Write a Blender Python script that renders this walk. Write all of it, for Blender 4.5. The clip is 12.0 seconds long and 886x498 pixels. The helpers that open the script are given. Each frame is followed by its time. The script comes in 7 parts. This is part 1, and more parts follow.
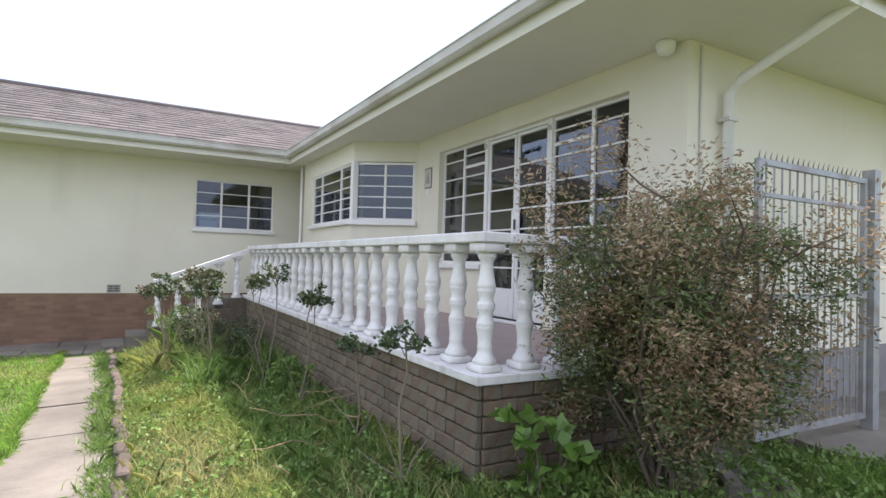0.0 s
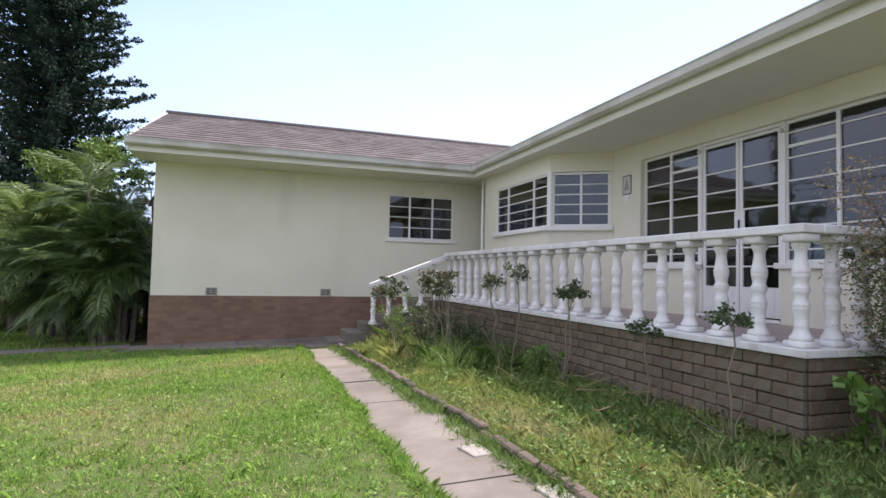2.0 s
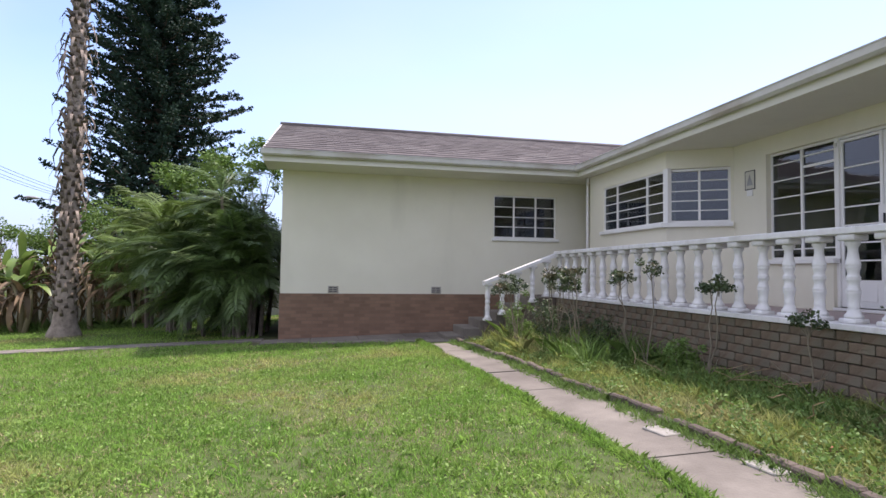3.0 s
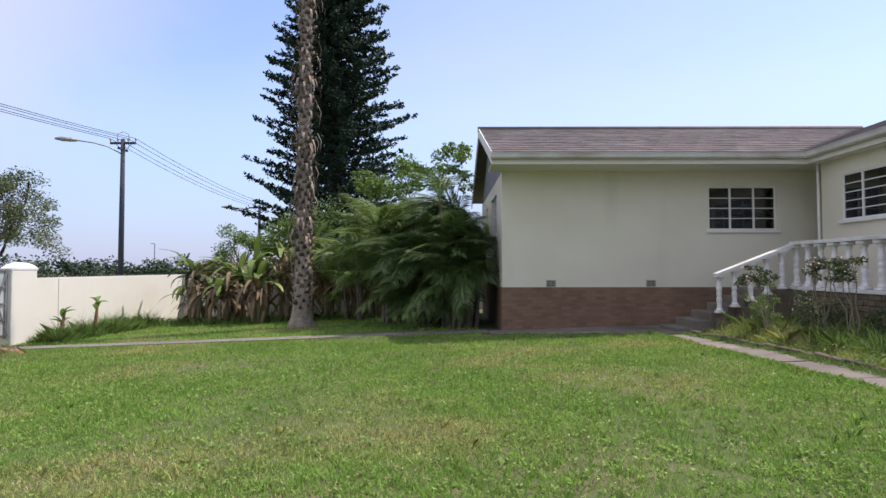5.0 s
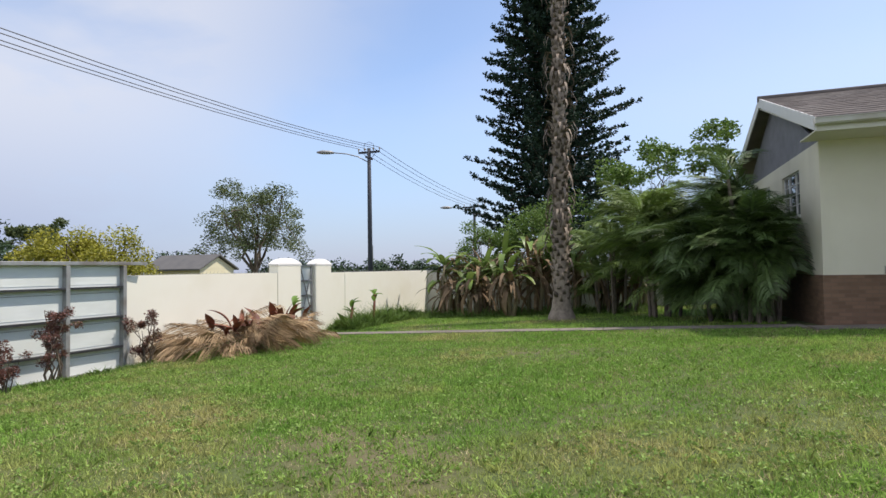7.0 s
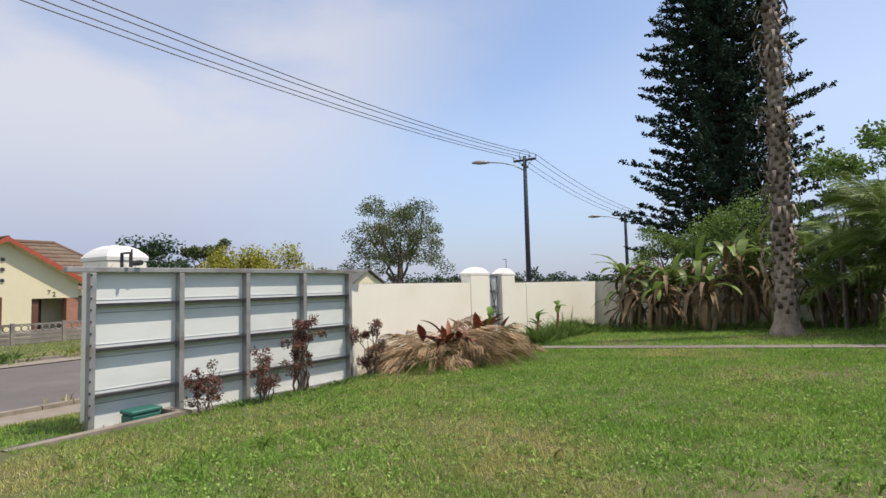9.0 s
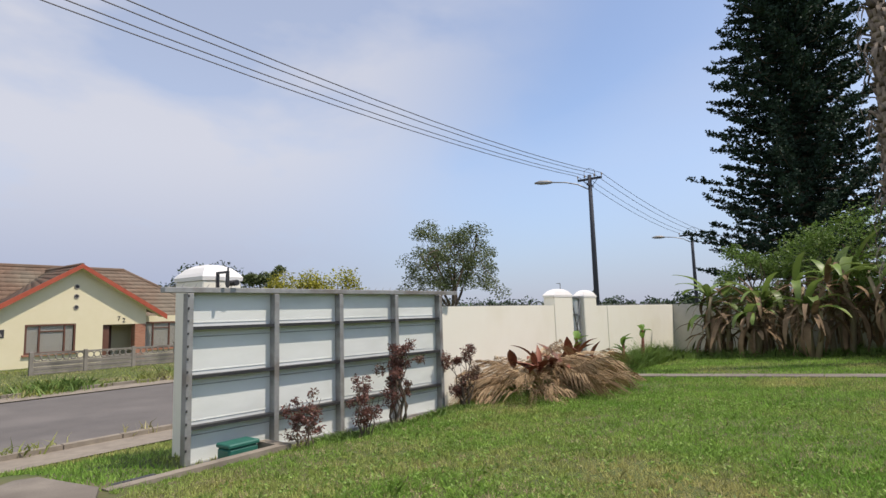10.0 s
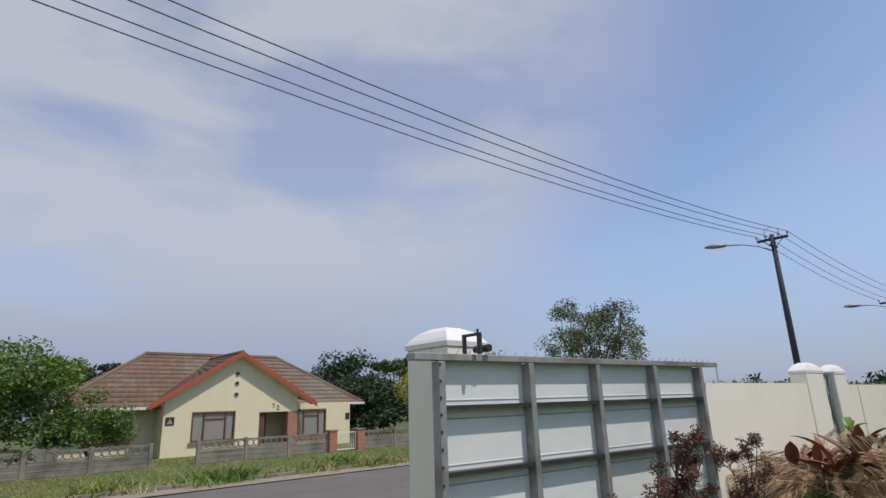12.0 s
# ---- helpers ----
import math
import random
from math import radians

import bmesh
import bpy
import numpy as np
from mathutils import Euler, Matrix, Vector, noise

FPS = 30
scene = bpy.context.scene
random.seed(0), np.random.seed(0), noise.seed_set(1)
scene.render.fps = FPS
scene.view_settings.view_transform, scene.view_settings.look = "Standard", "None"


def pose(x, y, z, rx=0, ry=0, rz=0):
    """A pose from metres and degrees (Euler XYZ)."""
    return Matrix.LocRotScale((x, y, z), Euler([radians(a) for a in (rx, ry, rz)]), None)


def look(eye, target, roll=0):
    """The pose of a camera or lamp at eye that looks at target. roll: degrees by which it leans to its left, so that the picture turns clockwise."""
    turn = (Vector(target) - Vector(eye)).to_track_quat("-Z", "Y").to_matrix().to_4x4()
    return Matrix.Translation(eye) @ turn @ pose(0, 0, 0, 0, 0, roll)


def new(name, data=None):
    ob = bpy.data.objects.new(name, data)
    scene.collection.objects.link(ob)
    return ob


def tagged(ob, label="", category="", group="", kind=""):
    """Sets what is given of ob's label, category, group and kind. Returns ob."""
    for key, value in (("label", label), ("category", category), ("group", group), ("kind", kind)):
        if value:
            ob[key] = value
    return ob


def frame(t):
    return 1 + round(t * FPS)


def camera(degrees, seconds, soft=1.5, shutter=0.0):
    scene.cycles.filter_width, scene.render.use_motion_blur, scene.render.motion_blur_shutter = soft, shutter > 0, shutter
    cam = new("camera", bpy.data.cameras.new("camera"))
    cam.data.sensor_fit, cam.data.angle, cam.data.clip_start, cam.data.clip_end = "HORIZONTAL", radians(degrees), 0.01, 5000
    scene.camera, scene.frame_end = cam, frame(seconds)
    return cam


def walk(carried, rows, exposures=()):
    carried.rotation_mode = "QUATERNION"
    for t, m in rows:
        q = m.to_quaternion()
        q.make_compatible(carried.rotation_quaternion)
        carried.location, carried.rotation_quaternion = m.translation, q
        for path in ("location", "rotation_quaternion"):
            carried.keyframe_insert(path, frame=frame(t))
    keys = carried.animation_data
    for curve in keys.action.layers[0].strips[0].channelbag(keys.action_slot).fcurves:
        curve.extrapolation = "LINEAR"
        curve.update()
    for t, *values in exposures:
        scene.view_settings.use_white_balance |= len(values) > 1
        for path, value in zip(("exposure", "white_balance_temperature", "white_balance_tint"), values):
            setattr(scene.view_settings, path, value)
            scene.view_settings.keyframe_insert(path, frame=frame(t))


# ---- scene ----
cam = camera(76.8, 12.0)
METRES, EYE, TILT, LEAN, TURN = 13.4, 1.5, 0.0, 0.0, -29.4
ROWS = [
    (0.0, 0.0, 0.0, 0.0, -0.04, 1.43, -1.65),
    (0.5, -0.0304, -0.0133, -0.0059, 3.43, 1.77, -1.64),
    (1.0, -0.0586, -0.0267, -0.0105, 6.49, 2.07, -1.47),
    (1.5, -0.0899, -0.0483, -0.0137, 8.94, 2.46, -1.35),
    (2.0, -0.1196, -0.0681, -0.0163, 10.54, 2.52, -1.21),
    (2.5, -0.1518, -0.0925, -0.0193, 13.74, 2.51, -1.0),
    (3.0, -0.1832, -0.118, -0.0208, 17.23, 2.41, -0.75),
    (5.0, -0.3188, -0.2304, -0.0251, 29.66, 1.98, 0.05),
    (5.5, -0.3578, -0.2548, -0.031, 34.13, 1.98, 0.31),
    (6.0, -0.3951, -0.2772, -0.0354, 38.79, 1.95, 0.57),
    (6.5, -0.4362, -0.2978, -0.0388, 43.74, 1.99, 0.75),
    (7.0, -0.474, -0.3167, -0.0399, 48.21, 2.02, 0.95),
    (7.5, -0.5143, -0.3364, -0.0415, 52.52, 2.06, 1.12),
    (9.5, -0.6618, -0.4117, -0.0498, 62.39, 4.81, 1.6),
    (10.0, -0.7019, -0.4265, -0.051, 64.9, 6.55, 1.69),
    (10.5, -0.7463, -0.4472, -0.0522, 67.81, 8.74, 1.83),
    (11.0, -0.7846, -0.4635, -0.0532, 70.78, 10.8, 1.92),
    (11.5, -0.8205, -0.4846, -0.054, 74.3, 13.36, 1.93),
    (12.0, -0.8558, -0.5009, -0.0562, 77.05, 15.67, 1.91),
]
EXPO = [(0.0, 1.58, 6600, 18), (1.5, 1.29, 6650, 21), (3.0, 1.05, 6450, 24), (5.0, 0.68, 6550, 22), (7.5, 0.53, 6800, 14), (9.5, 0.43, 7000, 16), (10.5, 0.3, 6850, 16), (12.0, 0.02, 6600, 15)]
walk(cam, [(t, pose(0, 0, EYE, TILT, LEAN, TURN) @ pose(METRES * x, METRES * y, METRES * z, 90 + pitch, roll, yaw)) for t, x, y, z, yaw, pitch, roll in ROWS], EXPO)

# ---- world and sun ----
SUN_TO = Vector((0.5, 0.22, 1.0)).normalized()
world = bpy.data.worlds.new("world")
scene.world = world
world.use_nodes = True
wn, wl = world.node_tree.nodes, world.node_tree.links
wn.clear()
w_out = wn.new("ShaderNodeOutputWorld")
w_bg = wn.new("ShaderNodeBackground")
w_sky = wn.new("ShaderNodeTexSky")
w_sky.sky_type = "NISHITA"
w_sky.sun_disc = False
w_sky.sun_elevation = math.asin(SUN_TO.z)
w_sky.sun_rotation = math.atan2(SUN_TO.x, SUN_TO.y)
w_sky.air_density, w_sky.dust_density, w_sky.ozone_density = 1.0, 0.3, 2.6
w_bg.inputs["Strength"].default_value = 0.15
w_tc = wn.new("ShaderNodeTexCoord")


def sky_zone(direction, lo, hi, most):
    """How near the view lies to a direction of the sky, from 0 to most."""
    dp = wn.new("ShaderNodeVectorMath")
    dp.operation = "DOT_PRODUCT"
    dp.inputs[1].default_value = Vector(direction).normalized()
    mr = wn.new("ShaderNodeMapRange")
    mr.interpolation_type = "SMOOTHSTEP"
    mr.inputs["From Min"].default_value, mr.inputs["From Max"].default_value, mr.inputs["To Max"].default_value = lo, hi, most
    wl.new(w_tc.outputs["Generated"], dp.inputs[0])
    wl.new(dp.outputs["Value"], mr.inputs["Value"])
    return mr.outputs[0]


def sky_noise(scale, zs, lo, hi):
    mp = wn.new("ShaderNodeMapping")
    mp.inputs["Scale"].default_value = (1.0, 1.0, zs)
    nz = wn.new("ShaderNodeTexNoise")
    nz.inputs["Scale"].default_value, nz.inputs["Detail"].default_value, nz.inputs["Roughness"].default_value, nz.inputs["Distortion"].default_value = scale, 7.0, 0.5, 0.25
    mr = wn.new("ShaderNodeMapRange")
    mr.inputs["From Min"].default_value, mr.inputs["From Max"].default_value = lo, hi
    wl.new(w_tc.outputs["Generated"], mp.inputs["Vector"])
    wl.new(mp.outputs[0], nz.inputs["Vector"])
    wl.new(nz.outputs["Fac"], mr.inputs["Value"])
    return mr.outputs[0]


def sky_math(op, a, b):
    m = wn.new("ShaderNodeMath")
    m.operation, m.use_clamp = op, True
    for i, v in enumerate((a, b)):
        if isinstance(v, float):
            m.inputs[i].default_value = v
        else:
            wl.new(v, m.inputs[i])
    return m.outputs[0]


puffs = sky_noise(1.9, 2.6, 0.38, 0.58)
# seen cloud veil and sun haze; the -y zone is unseen, added to fill shaded walls
veil_and_fill = sky_math("ADD", sky_math("MULTIPLY", sky_zone((-0.82, 0.07, 0.57), 0.50, 0.86, 1.0), sky_math("ADD", sky_math("MULTIPLY", puffs, 0.8), 0.45)), sky_math("ADD", sky_zone((0.5, 0.8, 0.3), 0.5, 0.98, 0.24), sky_zone((0.15, -0.95, 0.3), 0.1, 0.9, 0.85)))
thin = sky_math("MULTIPLY", sky_noise(1.1, 2.0, 0.5, 0.75), 0.25)
w_mix = wn.new("ShaderNodeMix")
w_mix.data_type = "RGBA"
w_mix.inputs[7].default_value = (3.3, 3.6, 4.1, 1)
wl.new(sky_math("MULTIPLY", sky_math("ADD", veil_and_fill, thin), 0.9), w_mix.inputs[0])
wl.new(w_sky.outputs[0], w_mix.inputs[6])
w_haze = wn.new("ShaderNodeMix")
w_haze.data_type = "RGBA"
w_haze.inputs[7].default_value = (1.58, 2.03, 3.12, 1)
wl.new(sky_math("SUBTRACT", 0.85, sky_zone((0, 0, 1), -0.02, 0.30, 0.85)), w_haze.inputs[0])
wl.new(w_mix.outputs[2], w_haze.inputs[6])
wl.new(w_haze.outputs[2], w_bg.inputs["Color"])
wl.new(w_bg.outputs[0], w_out.inputs["Surface"])
sun = new("sun", bpy.data.lights.new("sun", "SUN"))
sun.data.energy, sun.data.angle, sun.data.color = 3.0, radians(1.2), (1.0, 0.95, 0.86)
sun.matrix_world = look(SUN_TO * 50, (0, 0, 0))


# ---- materials ----
def mat(name, c1, c2, rough=0.8, scale=3.0, bump=0.3, bscale=60.0, metal=0.0, stretch=(1, 1, 1), island=0.0, per_object=0.0, c3=None, trans=0.0, spec=0.5):
    m = bpy.data.materials.new(name)
    m.use_nodes = True
    n, l = m.node_tree.nodes, m.node_tree.links
    b = n["Principled BSDF"]
    b.inputs["Roughness"].default_value, b.inputs["Metallic"].default_value = rough, metal
    b.inputs["Specular IOR Level"].default_value = spec
    tc = n.new("ShaderNodeTexCoord")
    mp = n.new("ShaderNodeMapping")
    mp.inputs["Scale"].default_value = stretch
    l.new(tc.outputs["Object"], mp.inputs["Vector"])
    big = n.new("ShaderNodeTexNoise")
    big.inputs["Scale"].default_value, big.inputs["Detail"].default_value, big.inputs["Roughness"].default_value = scale, 8.0, 0.65
    fine = n.new("ShaderNodeTexNoise")
    fine.inputs["Scale"].default_value, fine.inputs["Detail"].default_value = bscale, 4.0
    l.new(mp.outputs[0], big.inputs["Vector"])
    l.new(mp.outputs[0], fine.inputs["Vector"])
    ramp = n.new("ShaderNodeMapRange")
    ramp.inputs["From Min"].default_value, ramp.inputs["From Max"].default_value = 0.32, 0.68
    l.new(big.outputs["Fac"], ramp.inputs["Value"])
    mix = n.new("ShaderNodeMix")
    mix.data_type = "RGBA"
    mix.inputs[6].default_value, mix.inputs[7].default_value = (*c1, 1), (*c2, 1)
    l.new(ramp.outputs[0], mix.inputs[0])
    col = mix.outputs[2]
    if c3:
        r3 = n.new("ShaderNodeMapRange")
        r3.inputs["From Min"].default_value, r3.inputs["From Max"].default_value = 0.5, 0.66
        n3 = n.new("ShaderNodeTexNoise")
        n3.inputs["Scale"].default_value, n3.inputs["Detail"].default_value = scale * 0.37, 6.0
        l.new(mp.outputs[0], n3.inputs["Vector"])
        l.new(n3.outputs["Fac"], r3.inputs["Value"])
        m3 = n.new("ShaderNodeMix")
        m3.data_type = "RGBA"
        m3.inputs[7].default_value = (*c3, 1)
        l.new(r3.outputs[0], m3.inputs[0])
        l.new(col, m3.inputs[6])
        col = m3.outputs[2]
    for amount, node, socket in ((island, "ShaderNodeNewGeometry", "Random Per Island"), (per_object, "ShaderNodeObjectInfo", "Random")):
        if amount:
            g = n.new(node)
            r = n.new("ShaderNodeMapRange")
            r.inputs["To Min"].default_value, r.inputs["To Max"].default_value = 1 - amount, 1 + amount
            l.new(g.outputs[socket], r.inputs["Value"])
            h = n.new("ShaderNodeHueSaturation")
            l.new(r.outputs[0], h.inputs["Value"])
            l.new(col, h.inputs["Color"])
            col = h.outputs[0]
    l.new(col, b.inputs["Base Color"])
    if bump:
        bp = n.new("ShaderNodeBump")
        bp.inputs["Strength"].default_value, bp.inputs["Distance"].default_value = bump, 0.01
        l.new(fine.outputs["Fac"], bp.inputs["Height"])
        l.new(bp.outputs[0], b.inputs["Normal"])
    if trans:
        out = n["Material Output"]
        t = n.new("ShaderNodeBsdfTranslucent")
        ms = n.new("ShaderNodeMixShader")
        ms.inputs[0].default_value = trans
        l.new(col, t.inputs["Color"])
        l.new(b.outputs[0], ms.inputs[1])
        l.new(t.outputs[0], ms.inputs[2])
        l.new(ms.outputs[0], out.inputs["Surface"])
    return m


def glass_mat(name, tint, base_gloss):
    m = bpy.data.materials.new(name)
    m.use_nodes = True
    n, l = m.node_tree.nodes, m.node_tree.links
    n.remove(n["Principled BSDF"])
    lw = n.new("ShaderNodeLayerWeight")
    lw.inputs["Blend"].default_value = 0.5
    pw = n.new("ShaderNodeMath")
    pw.operation = "POWER"
    pw.inputs[1].default_value = 3.0
    fr = n.new("ShaderNodeMapRange")
    fr.inputs["To Min"].default_value, fr.inputs["To Max"].default_value = base_gloss, 0.95
    l.new(lw.outputs["Facing"], pw.inputs[0])
    l.new(pw.outputs[0], fr.inputs["Value"])
    tr = n.new("ShaderNodeBsdfTransparent")
    tr.inputs["Color"].default_value = (*tint, 1)
    gl = n.new("ShaderNodeBsdfGlossy")
    gl.inputs["Roughness"].default_value = 0.02
    nz = n.new("ShaderNodeTexNoise")
    nz.inputs["Scale"].default_value = 1.3
    bp = n.new("ShaderNodeBump")
    bp.inputs["Strength"].default_value, bp.inputs["Distance"].default_value = 0.02, 0.05
    l.new(nz.outputs["Fac"], bp.inputs["Height"])
    l.new(bp.outputs[0], gl.inputs["Normal"])
    ms = n.new("ShaderNodeMixShader")
    l.new(fr.outputs[0], ms.inputs[0])
    l.new(tr.outputs[0], ms.inputs[1])
    l.new(gl.outputs[0], ms.inputs[2])
    l.new(ms.outputs[0], n["Material Output"].inputs["Surface"])
    return m


def brick_mat(name, c1, c2, mortar, w, h):
    m = mat(name, c1, c2, 0.9, 1.2, 0.3, 90)
    n, l = m.node_tree.nodes, m.node_tree.links
    b = n["Principled BSDF"]
    src = b.inputs["Base Color"].links[0].from_socket
    tc = n.new("ShaderNodeTexCoord")
    sp = n.new("ShaderNodeSeparateXYZ")
    cb = n.new("ShaderNodeCombineXYZ")
    ad = n.new("ShaderNodeMath")
    l.new(tc.outputs["Object"], sp.inputs[0])
    l.new(sp.outputs[0], ad.inputs[0])
    l.new(sp.outputs[1], ad.inputs[1])
    l.new(ad.outputs[0], cb.inputs[0])
    l.new(sp.outputs[2], cb.inputs[1])
    br = n.new("ShaderNodeTexBrick")
    br.inputs["Scale"].default_value = 1.0
    br.inputs["Brick Width"].default_value, br.inputs["Row Height"].default_value = w, h
    br.inputs["Mortar Size"].default_value = 0.008
    br.inputs["Color1"].default_value = (*[v * 0.8 for v in c1], 1)
    br.inputs["Color2"].default_value = (*[v * 1.15 for v in c2], 1)
    br.inputs["Mortar"].default_value = (*mortar, 1)
    l.new(cb.outputs[0], br.inputs["Vector"])
    mx = n.new("ShaderNodeMix")
    mx.data_type = "RGBA"
    mx.inputs[0].default_value = 0.45
    l.new(src, mx.inputs[6])
    l.new(br.outputs["Color"], mx.inputs[7])
    l.new(mx.outputs[2], b.inputs["Base Color"])
    return m


M_WALL = mat("olive_cream_plaster", (0.75, 0.715, 0.575), (0.78, 0.745, 0.61), 0.85, 1.3, 0.25, 120, c3=(0.715, 0.68, 0.545))
M_WHITE = mat("white_paint", (0.78, 0.77, 0.73), (0.82, 0.81, 0.78), 0.45, 4, 0.15, 60)
M_BALUSTER = mat("weathered_white_paint", (0.80, 0.79, 0.77), (0.70, 0.68, 0.66), 0.6, 7, 0.35, 50, c3=(0.62, 0.6, 0.57))
M_SOFFIT = mat("soffit_board", (0.68, 0.66, 0.56), (0.72, 0.70, 0.60), 0.7, 2, 0.1, 60)
M_GUTTER = mat("gutter_metal", (0.62, 0.61, 0.56), (0.55, 0.53, 0.47), 0.45, 3, 0.1, 50, c3=(0.44, 0.4, 0.33))
M_ROOF = mat("brown_roof_tile", (0.125, 0.107, 0.098), (0.18, 0.155, 0.142), 0.85, 2.2, 0.4, 70, island=0.2, c3=(0.19, 0.168, 0.152))
M_PLINTH = brick_mat("plinth_brick", (0.165, 0.098, 0.062), (0.26, 0.155, 0.10), (0.17, 0.13, 0.095), 0.24, 0.078)
M_BLOCK = mat("rough_brick", (0.13, 0.095, 0.062), (0.20, 0.148, 0.10), 0.95, 9, 1.0, 45, per_object=0.14, c3=(0.16, 0.14, 0.10))
M_MORTAR = mat("mortar", (0.10, 0.08, 0.06), (0.16, 0.125, 0.095), 0.95, 8, 0.5, 60)
M_FLOOR = mat("mauve_terrace_floor", (0.32, 0.24, 0.235), (0.38, 0.30, 0.29), 0.5, 2, 0.1, 40)
M_GLASS = glass_mat("window_glass", (0.5, 0.54, 0.56), 0.08)
M_GLASS_CLEAR = glass_mat("clear_window_glass", (0.92, 0.93, 0.92), 0.03)
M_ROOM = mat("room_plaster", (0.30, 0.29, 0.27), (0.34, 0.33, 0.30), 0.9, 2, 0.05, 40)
M_CURTAIN = mat("grey_curtain", (0.45, 0.47, 0.46), (0.55, 0.56, 0.55), 0.9, 3, 0.1, 30, stretch=(8, 8, 0.5))
M_CONCRETE = mat("concrete_path", (0.15, 0.13, 0.105), (0.255, 0.225, 0.185), 0.95, 1.5, 0.5, 45, c3=(0.14, 0.12, 0.098))
M_STONE = mat("pale_stone", (0.27, 0.25, 0.21), (0.37, 0.345, 0.30), 0.9, 9, 0.4, 60)
M_EDGE = mat("edging_brick", (0.08, 0.062, 0.048), (0.15, 0.115, 0.09), 0.95, 7, 0.6, 50, per_object=0.25)
M_SOIL = mat("lawn_soil", (0.065, 0.090, 0.022), (0.095, 0.12, 0.034), 1.0, 1.4, 0.8, 25, c3=(0.13, 0.115, 0.055))
M_LAWN = mat("lawn_grass", (0.16, 0.315, 0.05), (0.31, 0.465, 0.105), 0.8, 1.1, 0, 20, island=0.5, c3=(0.46, 0.44, 0.17), trans=0.45, spec=0.25)
M_WEED = mat("bed_grass", (0.22, 0.30, 0.065), (0.40, 0.42, 0.14), 0.7, 0.9, 0, 20, island=0.4, c3=(0.52, 0.46, 0.25), trans=0.35, spec=0.25)
M_WEED_LIGHT = mat("weed_leaf", (0.13, 0.23, 0.045), (0.21, 0.32, 0.08), 0.6, 3, 0, 20, island=0.35, trans=0.3)
M_CLOVER = mat("lawn_weed_leaf", (0.17, 0.30, 0.05), (0.30, 0.43, 0.10), 0.6, 3, 0, 20, island=0.4, trans=0.35)
M_BWALL = mat("cream_boundary_paint", (0.81, 0.785, 0.665), (0.83, 0.81, 0.70), 0.8, 1.5, 0.2, 80, c3=(0.78, 0.75, 0.62))


def streaks(m, colour, lo, hi, across=2.2, down=0.22, most=0.7):
    """Grey rain streaks that run down a painted wall."""
    n, l = m.node_tree.nodes, m.node_tree.links
    b = n["Principled BSDF"]
    src = b.inputs["Base Color"].links[0].from_socket
    tc, mp, nz, mr, mx = (n.new(k) for k in ("ShaderNodeTexCoord", "ShaderNodeMapping", "ShaderNodeTexNoise", "ShaderNodeMapRange", "ShaderNodeMix"))
    mp.inputs["Scale"].default_value = (across, across, down)
    nz.inputs["Scale"].default_value, nz.inputs["Detail"].default_value = 1.0, 7.0
    mr.inputs["From Min"].default_value, mr.inputs["From Max"].default_value, mr.inputs["To Max"].default_value = lo, hi, most
    mx.data_type = "RGBA"
    mx.inputs[7].default_value = (*colour, 1)
    l.new(tc.outputs["Object"], mp.inputs["Vector"])
    l.new(mp.outputs[0], nz.inputs["Vector"])
    l.new(nz.outputs["Fac"], mr.inputs["Value"])
    l.new(mr.outputs[0], mx.inputs[0])
    l.new(src, mx.inputs[6])
    l.new(mx.outputs[2], b.inputs["Base Color"])


streaks(M_BWALL, (0.50, 0.48, 0.41), 0.62, 0.82, 0.9, 0.12, 0.6)
streaks(M_WALL, (0.50, 0.475, 0.38), 0.58, 0.80, 1.2, 0.3, 0.35)
streaks(M_BALUSTER, (0.45, 0.42, 0.38), 0.56, 0.75, 9, 2.5, 0.5)
M_GATE = mat("pale_gate_sheet", (0.71, 0.74, 0.70), (0.76, 0.79, 0.75), 0.5, 2.5, 0.1, 30, stretch=(1, 1, 3), c3=(0.66, 0.69, 0.65))
M_GALV = mat("galvanised_steel", (0.28, 0.285, 0.28), (0.38, 0.38, 0.37), 0.5, 8, 0.2, 60, metal=0.3, c3=(0.24, 0.22, 0.2))
M_GREEN = mat("green_plastic", (0.02, 0.13, 0.10), (0.03, 0.16, 0.12), 0.45, 5, 0.1, 40)
M_DARK = mat("dark_metal", (0.04, 0.04, 0.045), (0.07, 0.07, 0.07), 0.5, 6, 0.1, 40, metal=0.4)
M_POLE = mat("creosoted_pole", (0.034, 0.042, 0.058), (0.06, 0.066, 0.08), 0.8, 3, 0.4, 40, stretch=(6, 6, 0.5))
M_WIRE = mat("black_cable", (0.03, 0.03, 0.035), (0.04, 0.04, 0.045), 0.6, 3, 0)
M_PORCELAIN = mat("insulator_porcelain", (0.35, 0.28, 0.22), (0.45, 0.38, 0.3), 0.3, 5, 0)
M_ASPHALT = mat("asphalt", (0.115, 0.106, 0.098), (0.14, 0.128, 0.118), 0.95, 1.2, 0.5, 70, c3=(0.16, 0.146, 0.134))
M_KERB = mat("kerb_concrete", (0.20, 0.17, 0.135), (0.30, 0.26, 0.205), 0.95, 3, 0.5, 40)
M_NWALL = mat("pale_yellow_plaster", (0.74, 0.67, 0.44), (0.78, 0.71, 0.49), 0.85, 1.2, 0.15, 60)
M_NTILE = mat("neighbour_roof_tile", (0.15, 0.095, 0.062), (0.21, 0.135, 0.09), 0.85, 0.8, 0.2, 40, island=0.12, c3=(0.20, 0.165, 0.12))
M_RED = mat("red_fascia_paint", (0.38, 0.075, 0.035), (0.45, 0.10, 0.05), 0.5, 3, 0.1)
